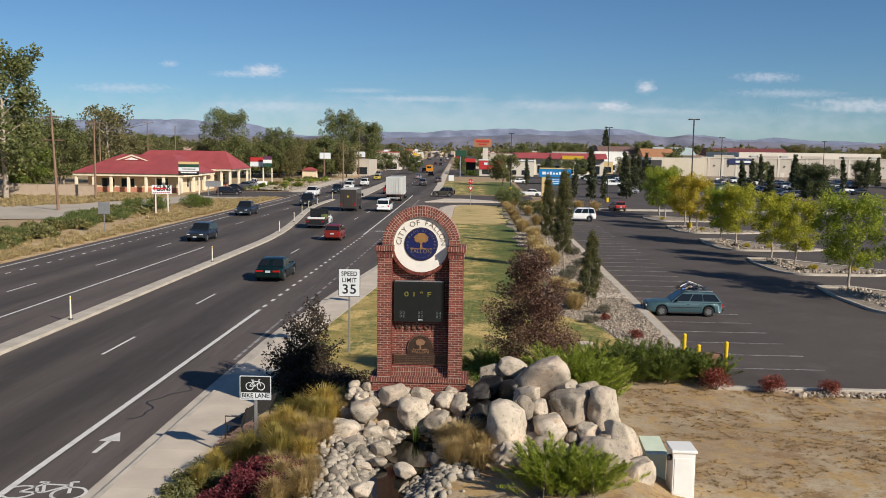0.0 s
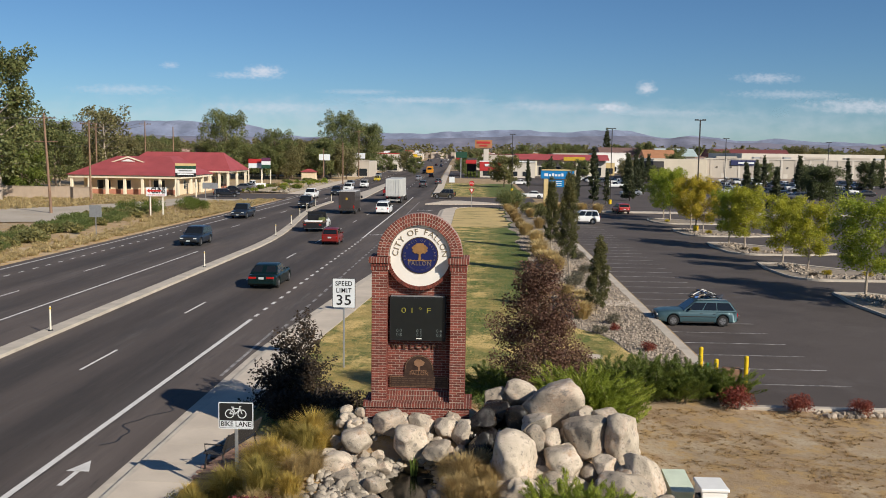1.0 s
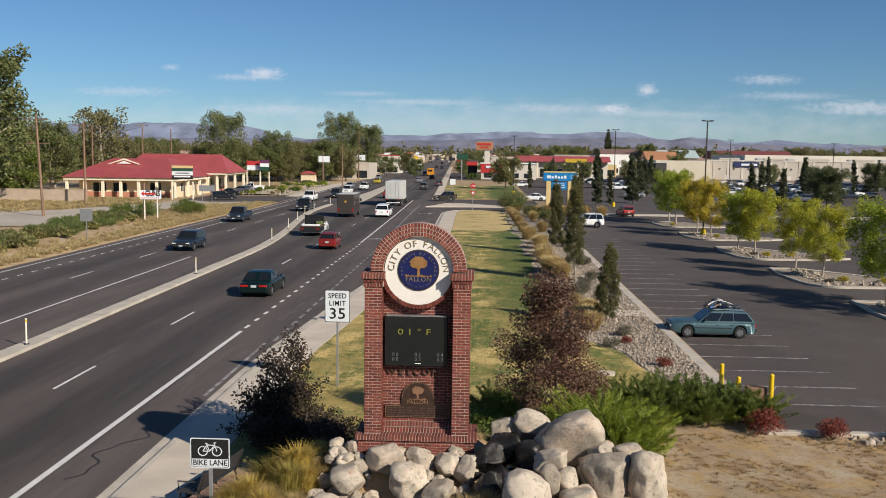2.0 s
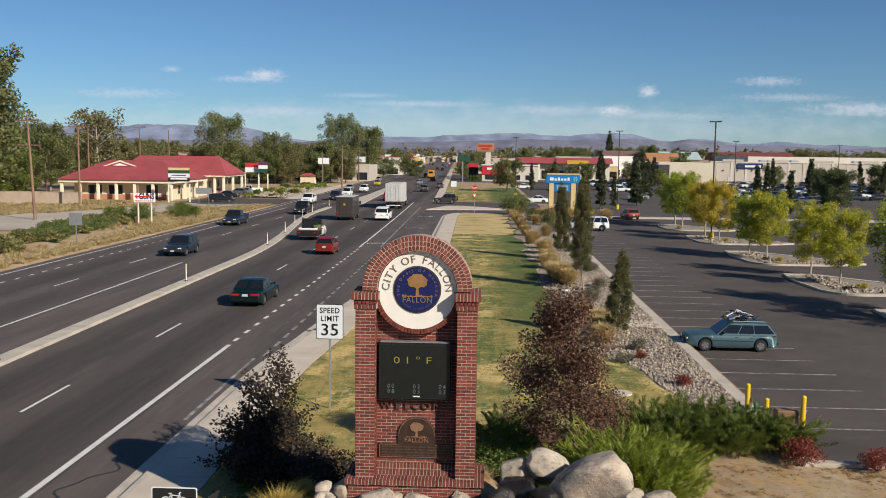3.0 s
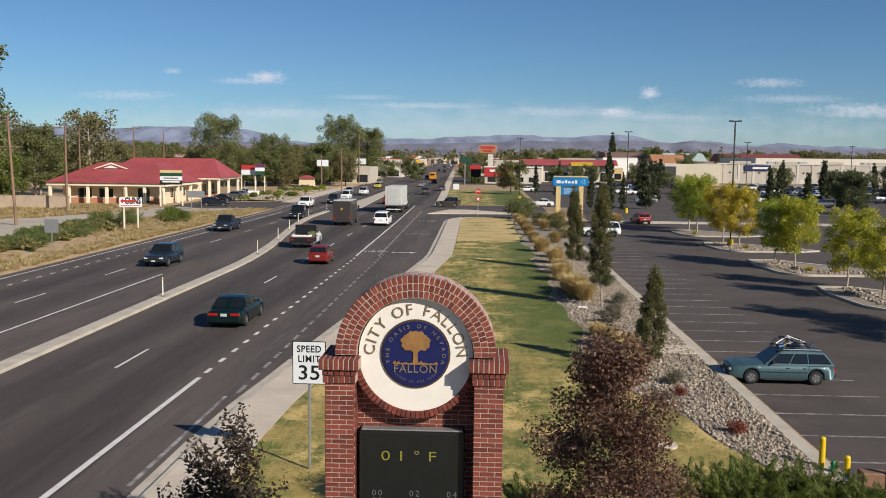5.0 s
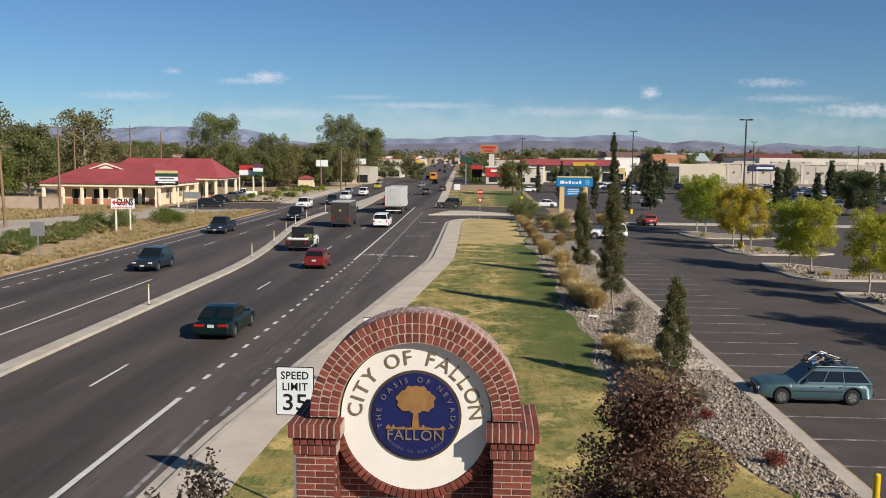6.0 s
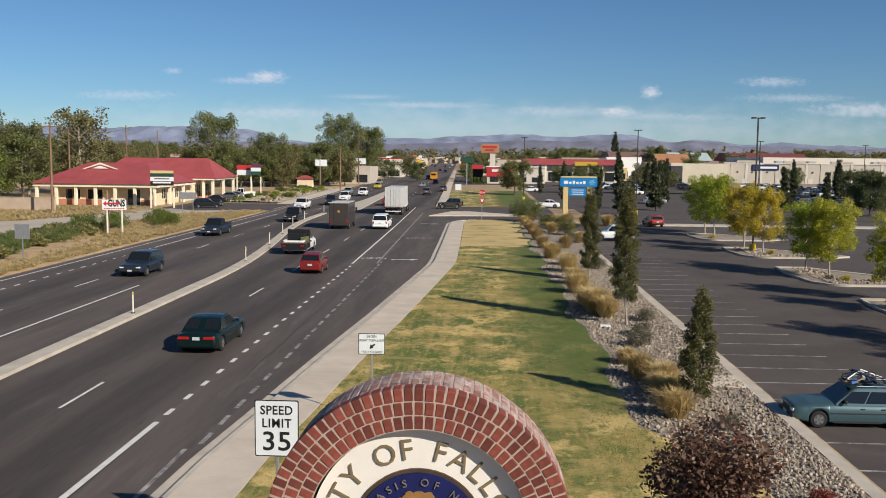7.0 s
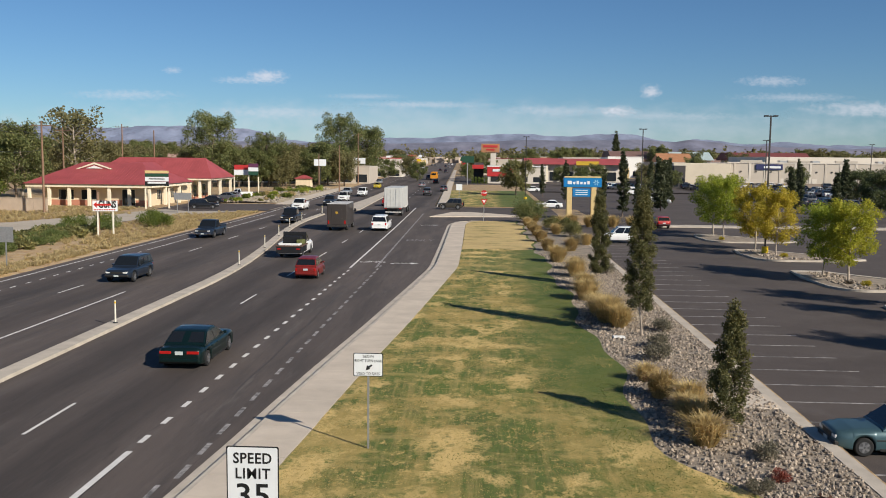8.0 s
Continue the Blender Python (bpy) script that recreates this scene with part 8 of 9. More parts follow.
part("link_roof", Geo().prism([(-64.5, 3.6), (-49.5, 3.6), (-57.0, 6.95)], "y", 174.2, 194.5), ROOFRED, shop, "red roof joining the wings")
part("fascia", Geo().box(-49.1, -44.6, 186.7, 202.2, 3.75, 4.09, 0.03), CREAMTRIM, shop, "cream porch eave")
part("gable", Geo().prism([(-62.5, 5.95), (-56.5, 5.95), (-59.5, 6.95)], "y", 170.9, 176), ROOFRED, shop, "small gable on the roof")
part("gable_trim", Geo().prism([(-62.7, 5.9), (-62.2, 5.9), (-59.5, 6.72), (-56.8, 5.9), (-56.3, 5.9), (-59.5, 7.02)], "y", 170.75, 170.9), CREAMTRIM, shop, "cream rake boards")
part("gable_face", Geo().prism([(-60.9, 6.0), (-58.1, 6.0), (-59.5, 6.5)], "y", 170.7, 170.88), WHITE, shop)
for i in range(7):
    x = -67.7 + 3.3 * i
    part("column", Geo().box(x - 0.24, x + 0.24, 164.5, 164.95, 0, 3.05, 0.03), CREAMTRIM, shop)
for x, y in ((-48.8, 187.1), (-46.8, 187.1), (-45.0, 187.1), (-45.0, 194), (-45.0, 201), (-47.6, 171), (-47.6, 178)):
    part("column", Geo().box(x - 0.24, x + 0.24, y, y + 0.45, 0, 3.78 if y > 180 else 3.08, 0.03), CREAMTRIM, shop)
for x in (-63.6, -59.8):
    window(shop, x, x + 2.5, 166.36, 1.0, 2.6)
window(shop, -53.0, -50.9, 166.36, 0.1, 2.7)
for y in (170, 176.5, 181):
    window(shop, y, y + 1.6, -48.6, 1.0, 2.6, "x")
for y in (190, 195.5):
    window(shop, y, y + 2.0, -48.94, 0.6, 2.8, "x")

# sign boards
def board(x0, x1, y, z0, z1, legs, label, rows, turn=0.0, post=POSTWHITE):
    sb = thing("sign_board", None, None, label, "sign board")
    cx = (x0 + x1) / 2
    sb.matrix_world = pose(cx, y, 0, 0, 0, turn)
    w = (x1 - x0) / 2
    for s in legs:
        part("post", Geo().box(s * w - 0.11, s * w + 0.11, 0.0, 0.22, 0, z1 if len(legs) > 1 and w > 1.9 else z0 + 0.1, 0.01), post, sb)
    z = z1
    for k, (h, m, lb) in enumerate(rows):
        part("panel", Geo().box(-w, w, -0.08, -0.01 + 0.14, z - h, z - 0.03, 0.01), m, sb, lb)
        z -= h
    return sb


GUNS = board(-34.9, -31.2, 112.6, 2.62, 3.74, (-0.62, 0.62), "white roadside sign reading GUNS with red arrow", ((1.12, SIGNWHITE, ""),), 14)
GUNS.matrix_world = GUNS.matrix_world @ Matrix.Diagonal((0.66, 1, 1, 1))
words(GUNS, "GUNS", 0.98, 0.34, -0.084, 3.30, SIGNBLACK, wide=1.0, bold=0.045)
part("arrow", Geo().prism([(-1.72, 3.30), (-1.22, 2.98), (-1.22, 3.20), (0.9, 3.20), (0.9, 3.40), (-1.22, 3.40), (-1.22, 3.62)], "y", -0.094, -0.088), RED, GUNS, "red arrow")
for k in range(9):
    part("bar", Geo().box(-1.6 + 0.36 * k, -1.35 + 0.36 * k, -0.09, -0.082, 2.72, 2.84), RED, GUNS)
DKGREEN = mat("sign_green", (0.015, 0.06, 0.035), 0.5, vary=0.1, bump=0.0)
SIGNRED = mat("sign_red", (0.42, 0.03, 0.03), 0.5, vary=0.1, bump=0.0)
SIGNPLUM = mat("sign_plum", (0.10, 0.03, 0.07), 0.5, vary=0.1, bump=0.0)
b1 = board(-46.7, -43.1, 160, 3.1, 6.0, (-1.0, 1.0), "tall cream sign board with green and white panels", ((0.45, TAN, "tan header"), (0.55, DKGREEN, "green panel"), (0.7, SIGNWHITE, "white panel"), (0.7, SIGNBLACK, "dark panel")), 6, CREAMTRIM)
part("bar", Geo().box(-1.4, 1.4, -0.1, -0.08, 3.95, 4.2), SIGNWHITE, b1)
part("bar", Geo().box(-1.2, 1.2, -0.1, -0.08, 4.6, 4.75), SIGNBLACK, b1)
board(-45.2, -42.2, 205, 4.3, 6.5, (-1.0, 1.0), "red and white shop sign board on cream posts", ((1.0, SIGNRED, "red panel"), (1.1, SIGNWHITE, "white panel")), 6, CREAMTRIM)
board(-42.0, -40.0, 204, 4.0, 6.8, (-1.0, 1.0), "plum and green shop sign board on cream posts", ((0.8, SIGNPLUM, "plum panel"), (0.8, SIGNWHITE, "white panel"), (0.8, DKGREEN, "green panel")), 6, CREAMTRIM)
board(-37.2, -34.2, 250, 5.9, 7.6, (0.0,), "plain white sign board on one post", ((1.7, SIGNWHITE, ""),), 4, DARKSTEEL)
rs = thing("road_sign", None, None, "back of a grey metal road sign on a post", "road sign")
rs.location = (-29.6, 86.5, 0)
part("post", Geo().box(-0.04, 0.04, 0, 0.06, 0, 3.0), STEEL, rs)
part("panel", Geo().box(-0.6, 0.6, -0.02, 0, 1.9, 3.05, 0.004), STEEL, rs)
rs = thing("road_sign", None, None, "back of a wide grey road sign by the side road", "road sign")
rs.location = (-37.5, 150, 0)
for s in (-0.8, 0.8):
    part("post", Geo().box(s - 0.04, s + 0.04, 0, 0.06, 0, 3.0), STEEL, rs)
part("panel", Geo().box(-1.3, 1.3, -0.02, 0, 2.0, 3.0, 0.004), STEEL, rs)

rs = thing("marker_sign", None, None, "small white marker sign on a thin post", "road sign")
rs.location = (-33.0, 64.0, 0)
part("post", Geo().box(-0.03, 0.03, 0, 0.04, 0, 1.5), STEEL, rs)
part("panel", Geo().box(-0.22, 0.22, -0.02, 0, 0.95, 1.6, 0.004), SIGNWHITE, rs)
rs = thing("marker_stake", None, None, "slim orange utility marker stake on the verge", "marker post")
rs.location = (-32.2, 60.5, 0)
part("stake", Geo().tube([(0, 0, 0), (0, 0, 1.1)], [0.05, 0.045], 8), mat("orange_plastic", (0.5, 0.16, 0.03), 0.5), rs)

# wooden utility poles and wires
POLEWOOD = mat("pole_wood", (0.21, 0.13, 0.085), 0.9, vary=0.25, scale=3, fine=40, bump=0.4, stretch=(1, 1, 0.2))
WIRE = mat("wire", (0.03, 0.03, 0.03), 0.6, bump=0.0)


def pole(x, y, h, arms=1, lean=0.0):
    p = thing("utility_pole", None, None, "brown wooden utility pole with crossarm", "utility pole", "utility poles")
    p.location = (x, y, 0)
    part("mast", Geo().tube([(0, 0, -0.1), (lean * 0.5, 0, h * 0.5), (lean, 0, h)], [0.19, 0.16, 0.12], 9), POLEWOOD, p)
    for k in range(arms):
        z = h - 0.7 - 3.0 * k
        arm = part("crossarm", Geo().box(lean * z / h - 1.5, lean * z / h + 1.5, -0.06, 0.06, z, z + 0.13, 0.01), POLEWOOD, p)
        for s in (-1.35, -0.7, 0.7, 1.35):
            part("insulator", Geo().tube([(lean * z / h + s, 0, z + 0.13), (lean * z / h + s, 0, z + 0.3)], [0.05, 0.03], 7), DARKSTEEL, arm)


poles = ((-48.1, 115.8, 12.9, 2, -0.6), (-55.8, 145.5, 13.0, 1, 0.0), (-73.8, 190, 13.4, 1, 0.0), (-74.5, 220, 15, 1, 0.0), (-28.5, 236, 11.0, 0, 0.0), (-33, 300, 15.5, 1, 0.0), (-71, 230, 14, 0, 0.0), (-34.2, 113.5, 4.6, 0, 0.0), (-36, 250, 9, 0, 0.0))
for q in poles:
    pole(*q)


def wire(a, b, sag=0.8):
    pts = []
    for k in range(11):
        u = k / 10
        p = Vector(a).lerp(Vector(b), u)
        pts.append((p.x, p.y, p.z - sag * 4 * u * (1 - u)))
    thing("wire", Geo().tube(pts, [0.025] * 11, 4), WIRE, "thin black overhead utility wire", "wire", "overhead wires")


for s in (-1.35, 1.35):
    wire((-48.6 + s, 115.8, 12.4), (-73.8 + s, 190, 13.0), 1.4)
    wire((-73.8 + s, 190, 13.0), (-74.5 + s, 220, 14.6), 0.8)
    wire((-48.6 + s, 115.8, 12.4), (-78 + s, 40, 13), 1.6)
wire((-55.8, 145.5, 12.4), (-74, 190, 12.8))
wire((-55.8, 145.5, 9.0), (-48.5, 115.8, 9.0), 0.4)
wire((-55.8, 145.5, 11.6), (-70.5, 168, 3.2), 0.2)

# block wall, side road and verge
VERGEGREEN = leaf_mat("verge_leaf", (0.12, 0.155, 0.045), (0.24, 0.25, 0.09))
BLOCK = mat("tan_block", (0.42, 0.33, 0.25), 0.9, vary=0.08, scale=0.8, fine=20, bump=0.2)
wl = tagged(new("block_wall"), "tan concrete block yard wall", "wall", kind="structure")
for i in range(9):
    part("panel", Geo().box(-76 + 2.05 * i, -76 + 2.05 * i + 2.03, 150.0, 150.2, 0, 1.9, 0.01), BLOCK, wl)
part("coping", Geo().box(-76.05, -57.5, 149.95, 150.25, 1.9, 2.0, 0.01), BLOCK, wl)
side = Geo()
sp = [(-120, 84), (-75, 92), (-41, 102), (-39.5, 112), (-40, 122), (-38.5, 138), (-33, 152), (-27, 160), (-27, 176), (-36, 171), (-42, 162), (-48, 141), (-52, 128), (-80, 116), (-120, 108)]
side.add([(x, y, 0.075) for x, y in sp], [tuple(range(len(sp)))])
thing("side_road", side, GRAVEL_ROAD, "pale dusty gravel side road", "gravel road", kind="structure", outward=False)
side = Geo()
sp = [(-27.2, 158), (-27.2, 178), (-36, 176), (-44, 178), (-50, 215), (-44, 240), (-41, 240), (-45.5, 205), (-45, 160), (-38, 154)]
side.add([(x, y, 0.085) for x, y in sp], [tuple(range(len(sp)))])
thing("shop_drive", side, LOT, "dark asphalt drive in front of the shops", "driveway", kind="structure", outward=False)
near_l = [176 + 6 * i for i in range(16)]
solid("kerb", ribbon(lambda y: -27.1 + bend(y), lambda y: -26.8 + bend(y), near_l, -0.05, 0.14), KERB, "pale kerb on the far side of the highway", "kerb")
solid("pavement", ribbon(lambda y: -29.4 + bend(y), lambda y: -27.15 + bend(y), near_l, -0.05, 0.13), CONCRETE, "pale concrete pavement across the highway", "pavement")
verge = bush_mesh(3.4, 0.9, 3000, 0.2, VERGEGREEN, 81, spiky=True)
vergeb = bush_mesh(3.0, 0.9, 2600, 0.2, SAGE, 82)
k = 0
for y in range(60, 124, 2):
    x0 = -31.0 - 0.10 * (y - 60)
    for dx in (0, -2.6):
        if rnd.random() < 0.85:
            m = verge if rnd.random() < 0.6 else vergeb
            plant_bush(m, x0 + dx + rnd.gauss(0, 0.5), y + rnd.gauss(0, 0.6), 0.0, "low spreading green juniper on the verge" if m is verge else "low sage-green shrub on the verge", group="verge shrubs", turn=37 * k, scale=0.75 + 0.4 * rnd.random())
        k += 1
darkj = bush_mesh(3.4, 1.6, 2600, 0.2, JUNIPER_D, 83, spiky=True)
for x, y in ((-39.5, 120), (-37.5, 123), (-33.5, 128), (-35, 131), (-31.5, 124)):
    plant_bush(darkj, x, y, 0, "dark mounded juniper beside the side road", group="mounded junipers", turn=x * 20)
field = Geo()
ftuft = [grass_mesh(1.2, 0.32, 48, VERGESTRAW, s, 0.012) for s in (91, 92, 93)]


def field_tuft(x, y, s):
    scatter(field, rnd.choice(ftuft), x, y, ground_z(x, y), s, rnd.random() * 6)


for _ in range(1700):
    y = 45 + 110 * rnd.random()
    x = -27.6 - abs(rnd.gauss(0, 2.0))
    field_tuft(x, y, 0.5 + 0.7 * rnd.random())
for _ in range(900):
    y = 120 + 28 * rnd.random()
    x = -75 + 33 * rnd.random()
    if x < -53 + (y - 128) * 0.5 and y < 150:
        field_tuft(x, y, 0.8 + 0.9 * rnd.random())
for _ in range(500):
    field_tuft(-38 + 8 * rnd.random(), 104 + 45 * rnd.random(), 0.7 + 0.6 * rnd.random())
for _ in range(500):
    field_tuft(-66 + 18 * rnd.random(), 150 + 12 * rnd.random(), 0.7 + 0.6 * rnd.random())
me = field.mesh("verge_grass")
me.materials.append(VERGESTRAW)
thing("verge_grass", me, VERGESTRAW, "tall dry straw-coloured roadside grass", "grass", kind="stuff", outward=False)
# planted bank beside the shops
bank_bed = Geo()
for q in range(180, 258, 6):
    bank_bed.v += [(-42.2 - 0.01 * (q - 180), q, 0.10), (-36 - 0.03 * (q - 150), q, 0.34), (-29.45 + bend(q), q, 0.12)]
for i in range(12):
    for k in range(2):
        a = 3 * i + k
        bank_bed.f.append((a, a + 1, a + 4, a + 3))
        bank_bed.s.append(True)
thing("planted_bank", bank_bed, mat("pale_bank_gravel", (0.43, 0.36, 0.26), 0.95, vary=0.2, scale=0.8, fine=9, bump=0.6, patches=[((0.33, 0.25, 0.13), 0.5, 0.5, 0.62)]), "pale gravel bank planted with low shrubs", "gravel", kind="structure", outward=False)
spots = []
for _ in range(620):
    y = 180 + 73 * rnd.random()
    spots.append((-30.2 - 0.028 * (y - 150) - 10 * rnd.random(), y, 0.25, 0.12 + 0.32 * rnd.random() ** 2))
pebbles("bank_stones", spots, PEBBLE, "pale landscaping stones on the planted bank")
bank = [bush_mesh(1.9, 0.9, 1100, 0.13, m, 84 + i) for i, m in enumerate((JUNIPER, JUNIPER_D, VERGESTRAW, SAGE))]
BANK_NAMES = ("low bright green shrub on the planted bank", "low dark green shrub on the planted bank", "straw-coloured grass clump on the planted bank", "grey-green shrub on the planted bank")
for i in range(64):
    y = 180 + 73 * rnd.random()
    m = rnd.choice((0, 1, 1, 2, 3))
    plant_bush(bank[m], -31 - 0.028 * (y - 150) - 9.5 * rnd.random(), y, 0.15, BANK_NAMES[m], group="bank shrubs", turn=i * 40, scale=0.5 + 0.6 * rnd.random())
box = thing("kiosk", None, None, "small cream kiosk with a red roof", "building")
part("wall", Geo().box(-44.5, -40.5, 262, 265, 0, 2.3), CREAM, box)
hip(box, -44.9, -40.1, 261.6, 265.4, 2.3, 0.9, 1.8)

# ---- woodland, town and hills ----
far_t = [tree_meshes(14, 2.5, 5.0, 5600, 0.36, FOREST, BARK, 101, limbs=20), tree_meshes(13, 2.0, 5.2, 5600, 0.36, FOREST_B, BARK, 102, limbs=19), tree_meshes(17, 3.5, 4.6, 6000, 0.36, FOREST, PALEBARK, 103, limbs=22),
         tree_meshes(11, 1.5, 4.6, 4800, 0.34, FOREST, BARK, 104, limbs=17)]
LBL = ("full green broadleaf tree in the wood", "olive-brown broadleaf tree in the wood", "tall pale-barked cottonwood in the wood", "round green broadleaf tree in the wood")


def far_tree(m, x, y, s, turn):
    plant_tree(far_t[m], x, y, 0, LBL[m], group="woodland trees", turn=turn, scale=s)


big = tree_meshes(23.5, 5, 5.0, 5200, 0.42, FOREST, PALEBARK, 105, limbs=24, girth=0.5)
plant_tree(big, -67.5, 139, 0, "very tall cottonwood with a pale trunk")
plant_tree(big, -82, 148, 0, "very tall cottonwood behind the yard", turn=130, scale=0.9)
airy = tree_meshes(18.0, 6, 5.2, 6500, 0.30, FOREST, BARK, 106, limbs=18, girth=0.35)
plant_tree(airy, -62.5, 246, 0, "tall open-crowned dark tree behind the shops")
plant_tree(airy, -52.0, 262, 0, "tall open-crowned dark tree behind the shops", turn=140, scale=0.76)
plant_tree(tree_meshes(21.5, 4, 5.8, 9000, 0.34, FOREST, BARK, 107, limbs=28, girth=0.4), -45, 335, 0, "large spreading green tree beside the highway", scale=1.02)
plant_tree(tree_meshes(17, 3, 5.2, 8200, 0.34, FOREST, BARK, 108, limbs=24, girth=0.4), -36.6, 345, 0, "broad dark green tree beside the highway", scale=1.05)
bare = tree_meshes(17, 4, 4.6, 1500, 0.45, FOREST_B, PALEBARK, 109, limbs=18, girth=0.35)
plant_tree(tree_meshes(7.5, 0.8, 3.2, 5200, 0.24, JUNIPER_D, BARK, 110, limbs=18), -72.5, 156, 0, "bright green rounded tree behind the yard wall")
plant_tree(bare, -75.5, 200, 0, "tall thin-leaved tree with pale branches")
plant_tree(bare, -80, 210, 0, "tall thin-leaved tree behind the shops", turn=90)
k = 0
for x, y, s, m in ((-77, 163, 0.75, 3), (-84, 172, 1.0, 0), (-92, 160, 1.2, 2), (-78, 180, 0.8, 0), (-100, 175, 1.1, 0), (-90, 190, 0.95, 1), (-106, 150, 1.2, 2), (-110, 190, 1.2, 0), (-96, 140, 1.1, 2), (-93, 187, 0.9, 2), (-82, 190, 0.8, 2), (-101, 203, 1.0, 2), (-112, 172, 0.9, 2)):
    far_tree(m, x, y, s, k * 71)
    k += 1
for i in range(34):
    x = -120 + 84 * (i / 33) + rnd.gauss(0, 2)
    y = 250 + 26 * rnd.random() + (20 if i % 2 else 0)
    far_tree(rnd.choice((0, 1, 3, 1)), x, y, 0.60 + 0.26 * rnd.random(), k * 53)
    k += 1
for x, y, s, m in ((-49, 262, 0.62, 1), (-53, 270, 0.75, 0), (-46, 285, 0.62, 2), (-51, 280, 0.8, 1), (-47, 292, 0.62, 0), (-29, 352, 0.62, 3), (-24, 380, 0.6, 1), (-17, 330, 0.55, 3), (8, 420, 0.6, 3), (2, 470, 0.7, 1), (55, 300, 0.5, 1), (76, 330, 0.62, 0), (60, 285, 0.45, 3), (90, 270, 0.45, 0), (132, 250, 0.7, 3), (140, 240, 0.8, 0), (100, 440, 0.8, 0), (115, 420, 0.8, 1)):
    far_tree(m, x, y, s, k * 53)
    k += 1
for i in range(95):
    u = rnd.random()
    y = 430 + 700 * u
    x = -360 + 900 * rnd.random()
    x = x * (0.6 + 0.9 * u)
    if abs(x + 0.05 * y - 10) < 22:
        continue
    far_tree(rnd.choice((0, 1, 3)), x, y, 0.62 + 0.45 * rnd.random() + 0.35 * u, k * 53)
    k += 1
wood = Geo()
for i in range(3400):
    y = 820 + 780 * rnd.random()
    x = -1250 + 2600 * rnd.random()
    if y < 1180 and abs(x - bend(y) + 10) < 30:
        continue
    h = 12 + 9 * rnd.random()
    r0 = 3.5 + 4 * rnd.random()
    for q in range(18):
        a = rnd.random() * 6.28
        u = rnd.random()
        g0 = r0 * (1.05 - 0.75 * u) * math.sqrt(rnd.random())
        p = Vector((x + g0 * math.cos(a), y + g0 * math.sin(a), h * (0.15 + 0.80 * u)))
        pts = [p + Vector((rnd.gauss(0, 1), rnd.gauss(0, 1), rnd.gauss(0, 0.8))) * r0 * 0.19 for _ in range(5)]
        wood.add(pts, [(0, 1, 2), (1, 2, 3), (2, 3, 4), (0, 2, 4)])
me = wood.mesh("far_woods")
me.materials.append(FOREST_B)
thing("far_woods", me, FOREST_B, "distant belt of olive and brown trees", "woods", kind="stuff", outward=False)

# low shops and stores
BEIGE = mat("beige_wall", (0.46, 0.405, 0.34), 0.9, vary=0.05, scale=0.3, fine=12, bump=0.08)
PALEWALL = mat("pale_wall", (0.56, 0.51, 0.44), 0.9, vary=0.05, scale=0.3, fine=12, bump=0.08)
ROOFGREY = mat("flat_roof", (0.42, 0.41, 0.39), 0.9, vary=0.1, scale=0.3, bump=0.1)
DARKWALL = mat("dark_wall", (0.055, 0.050, 0.050), 0.8, vary=0.1, scale=0.4, bump=0.05)
BRICKROOF = mat("maroon_roof", (0.16, 0.045, 0.042), 0.7, vary=0.1, scale=0.4, bump=0.1)
TERRA = mat("terracotta_roof", (0.36, 0.17, 0.085), 0.8, vary=0.12, scale=0.5, bump=0.1)
TEALROOF = mat("teal_roof", (0.38, 0.46, 0.45), 0.6, vary=0.1, scale=0.5, bump=0.05)


def flat_shop(x0, x1, y0, y1, h, wall, label, band=None, openings=0, cap=0.35):
    s = thing("store_building", None, None, label, "building")
    part("wall", Geo().box(x0, x1, y0, y1, -0.25, h, 0.04), wall, s)
    part("roof", Geo().box(x0 + 0.4, x1 - 0.4, y0 + 0.4, y1 - 0.4, h - 0.05, h + 0.05), ROOFGREY, s, "flat grey roof")
    part("parapet", Geo().box(x0 - 0.12, x1 + 0.12, y0 - 0.12, y0 + 0.3, h, h + cap, 0.03), band or wall, s)
    n = openings
    for i in range(n):
        cx = x0 + (x1 - x0) * (i + 0.5) / n
        w = min(2.2, (x1 - x0) / n * 0.35)
        d = part("window", Geo().box(cx - w, cx + w, y0 - 0.06, y0 + 0.02, 0.4, 2.8), WINDOW, s)
        part("frame", Geo().box(cx - w - 0.15, cx + w + 0.15, y0 - 0.1, y0 - 0.02, 2.8, 3.0), wall, d)
    return s


big_store = thing("store_building", None, None, "very long pale beige store with flat parapet", "building")
part("wall", Geo().box(84, 185, 318, 380, -0.25, 7.4, 0.05), BEIGE, big_store)
part("parapet", Geo().box(83.8, 185.2, 317.8, 318.4, 7.4, 7.8, 0.04), PALEWALL, big_store)
part("entrance", Geo().box(66, 84, 314, 370, -0.25, 7.3, 0.05), mat("cream_wall", (0.56, 0.49, 0.38), 0.9, vary=0.05, scale=0.3, bump=0.05), big_store, "cream store front")
part("upper_wall", Geo().box(100, 150, 330, 378, 7.4, 9.6, 0.05), PALEWALL, big_store, "raised rear roof block")
part("sign", Geo().box(93.0, 101.5, 317.6, 317.85, 5.4, 7.2, 0.05), mat("navy_sign", (0.02, 0.025, 0.09), 0.5), big_store, "dark blue sign panel")
part("sign_bar", Geo().box(95.5, 100.8, 317.5, 317.62, 5.9, 6.6), SIGNWHITE, big_store)
for i in range(9):
    x = 90 + 10.5 * i
    part("door", Geo().box(x, x + 1.5, 317.9, 318.05, 0, 2.6, 0.01), PALEWALL, big_store, "pale metal door")
    part("roof_unit", Geo().box(x + 2, x + 4.5, 324, 326.5, 7.4, 8.4, 0.05), STEEL, big_store, "rooftop air unit")
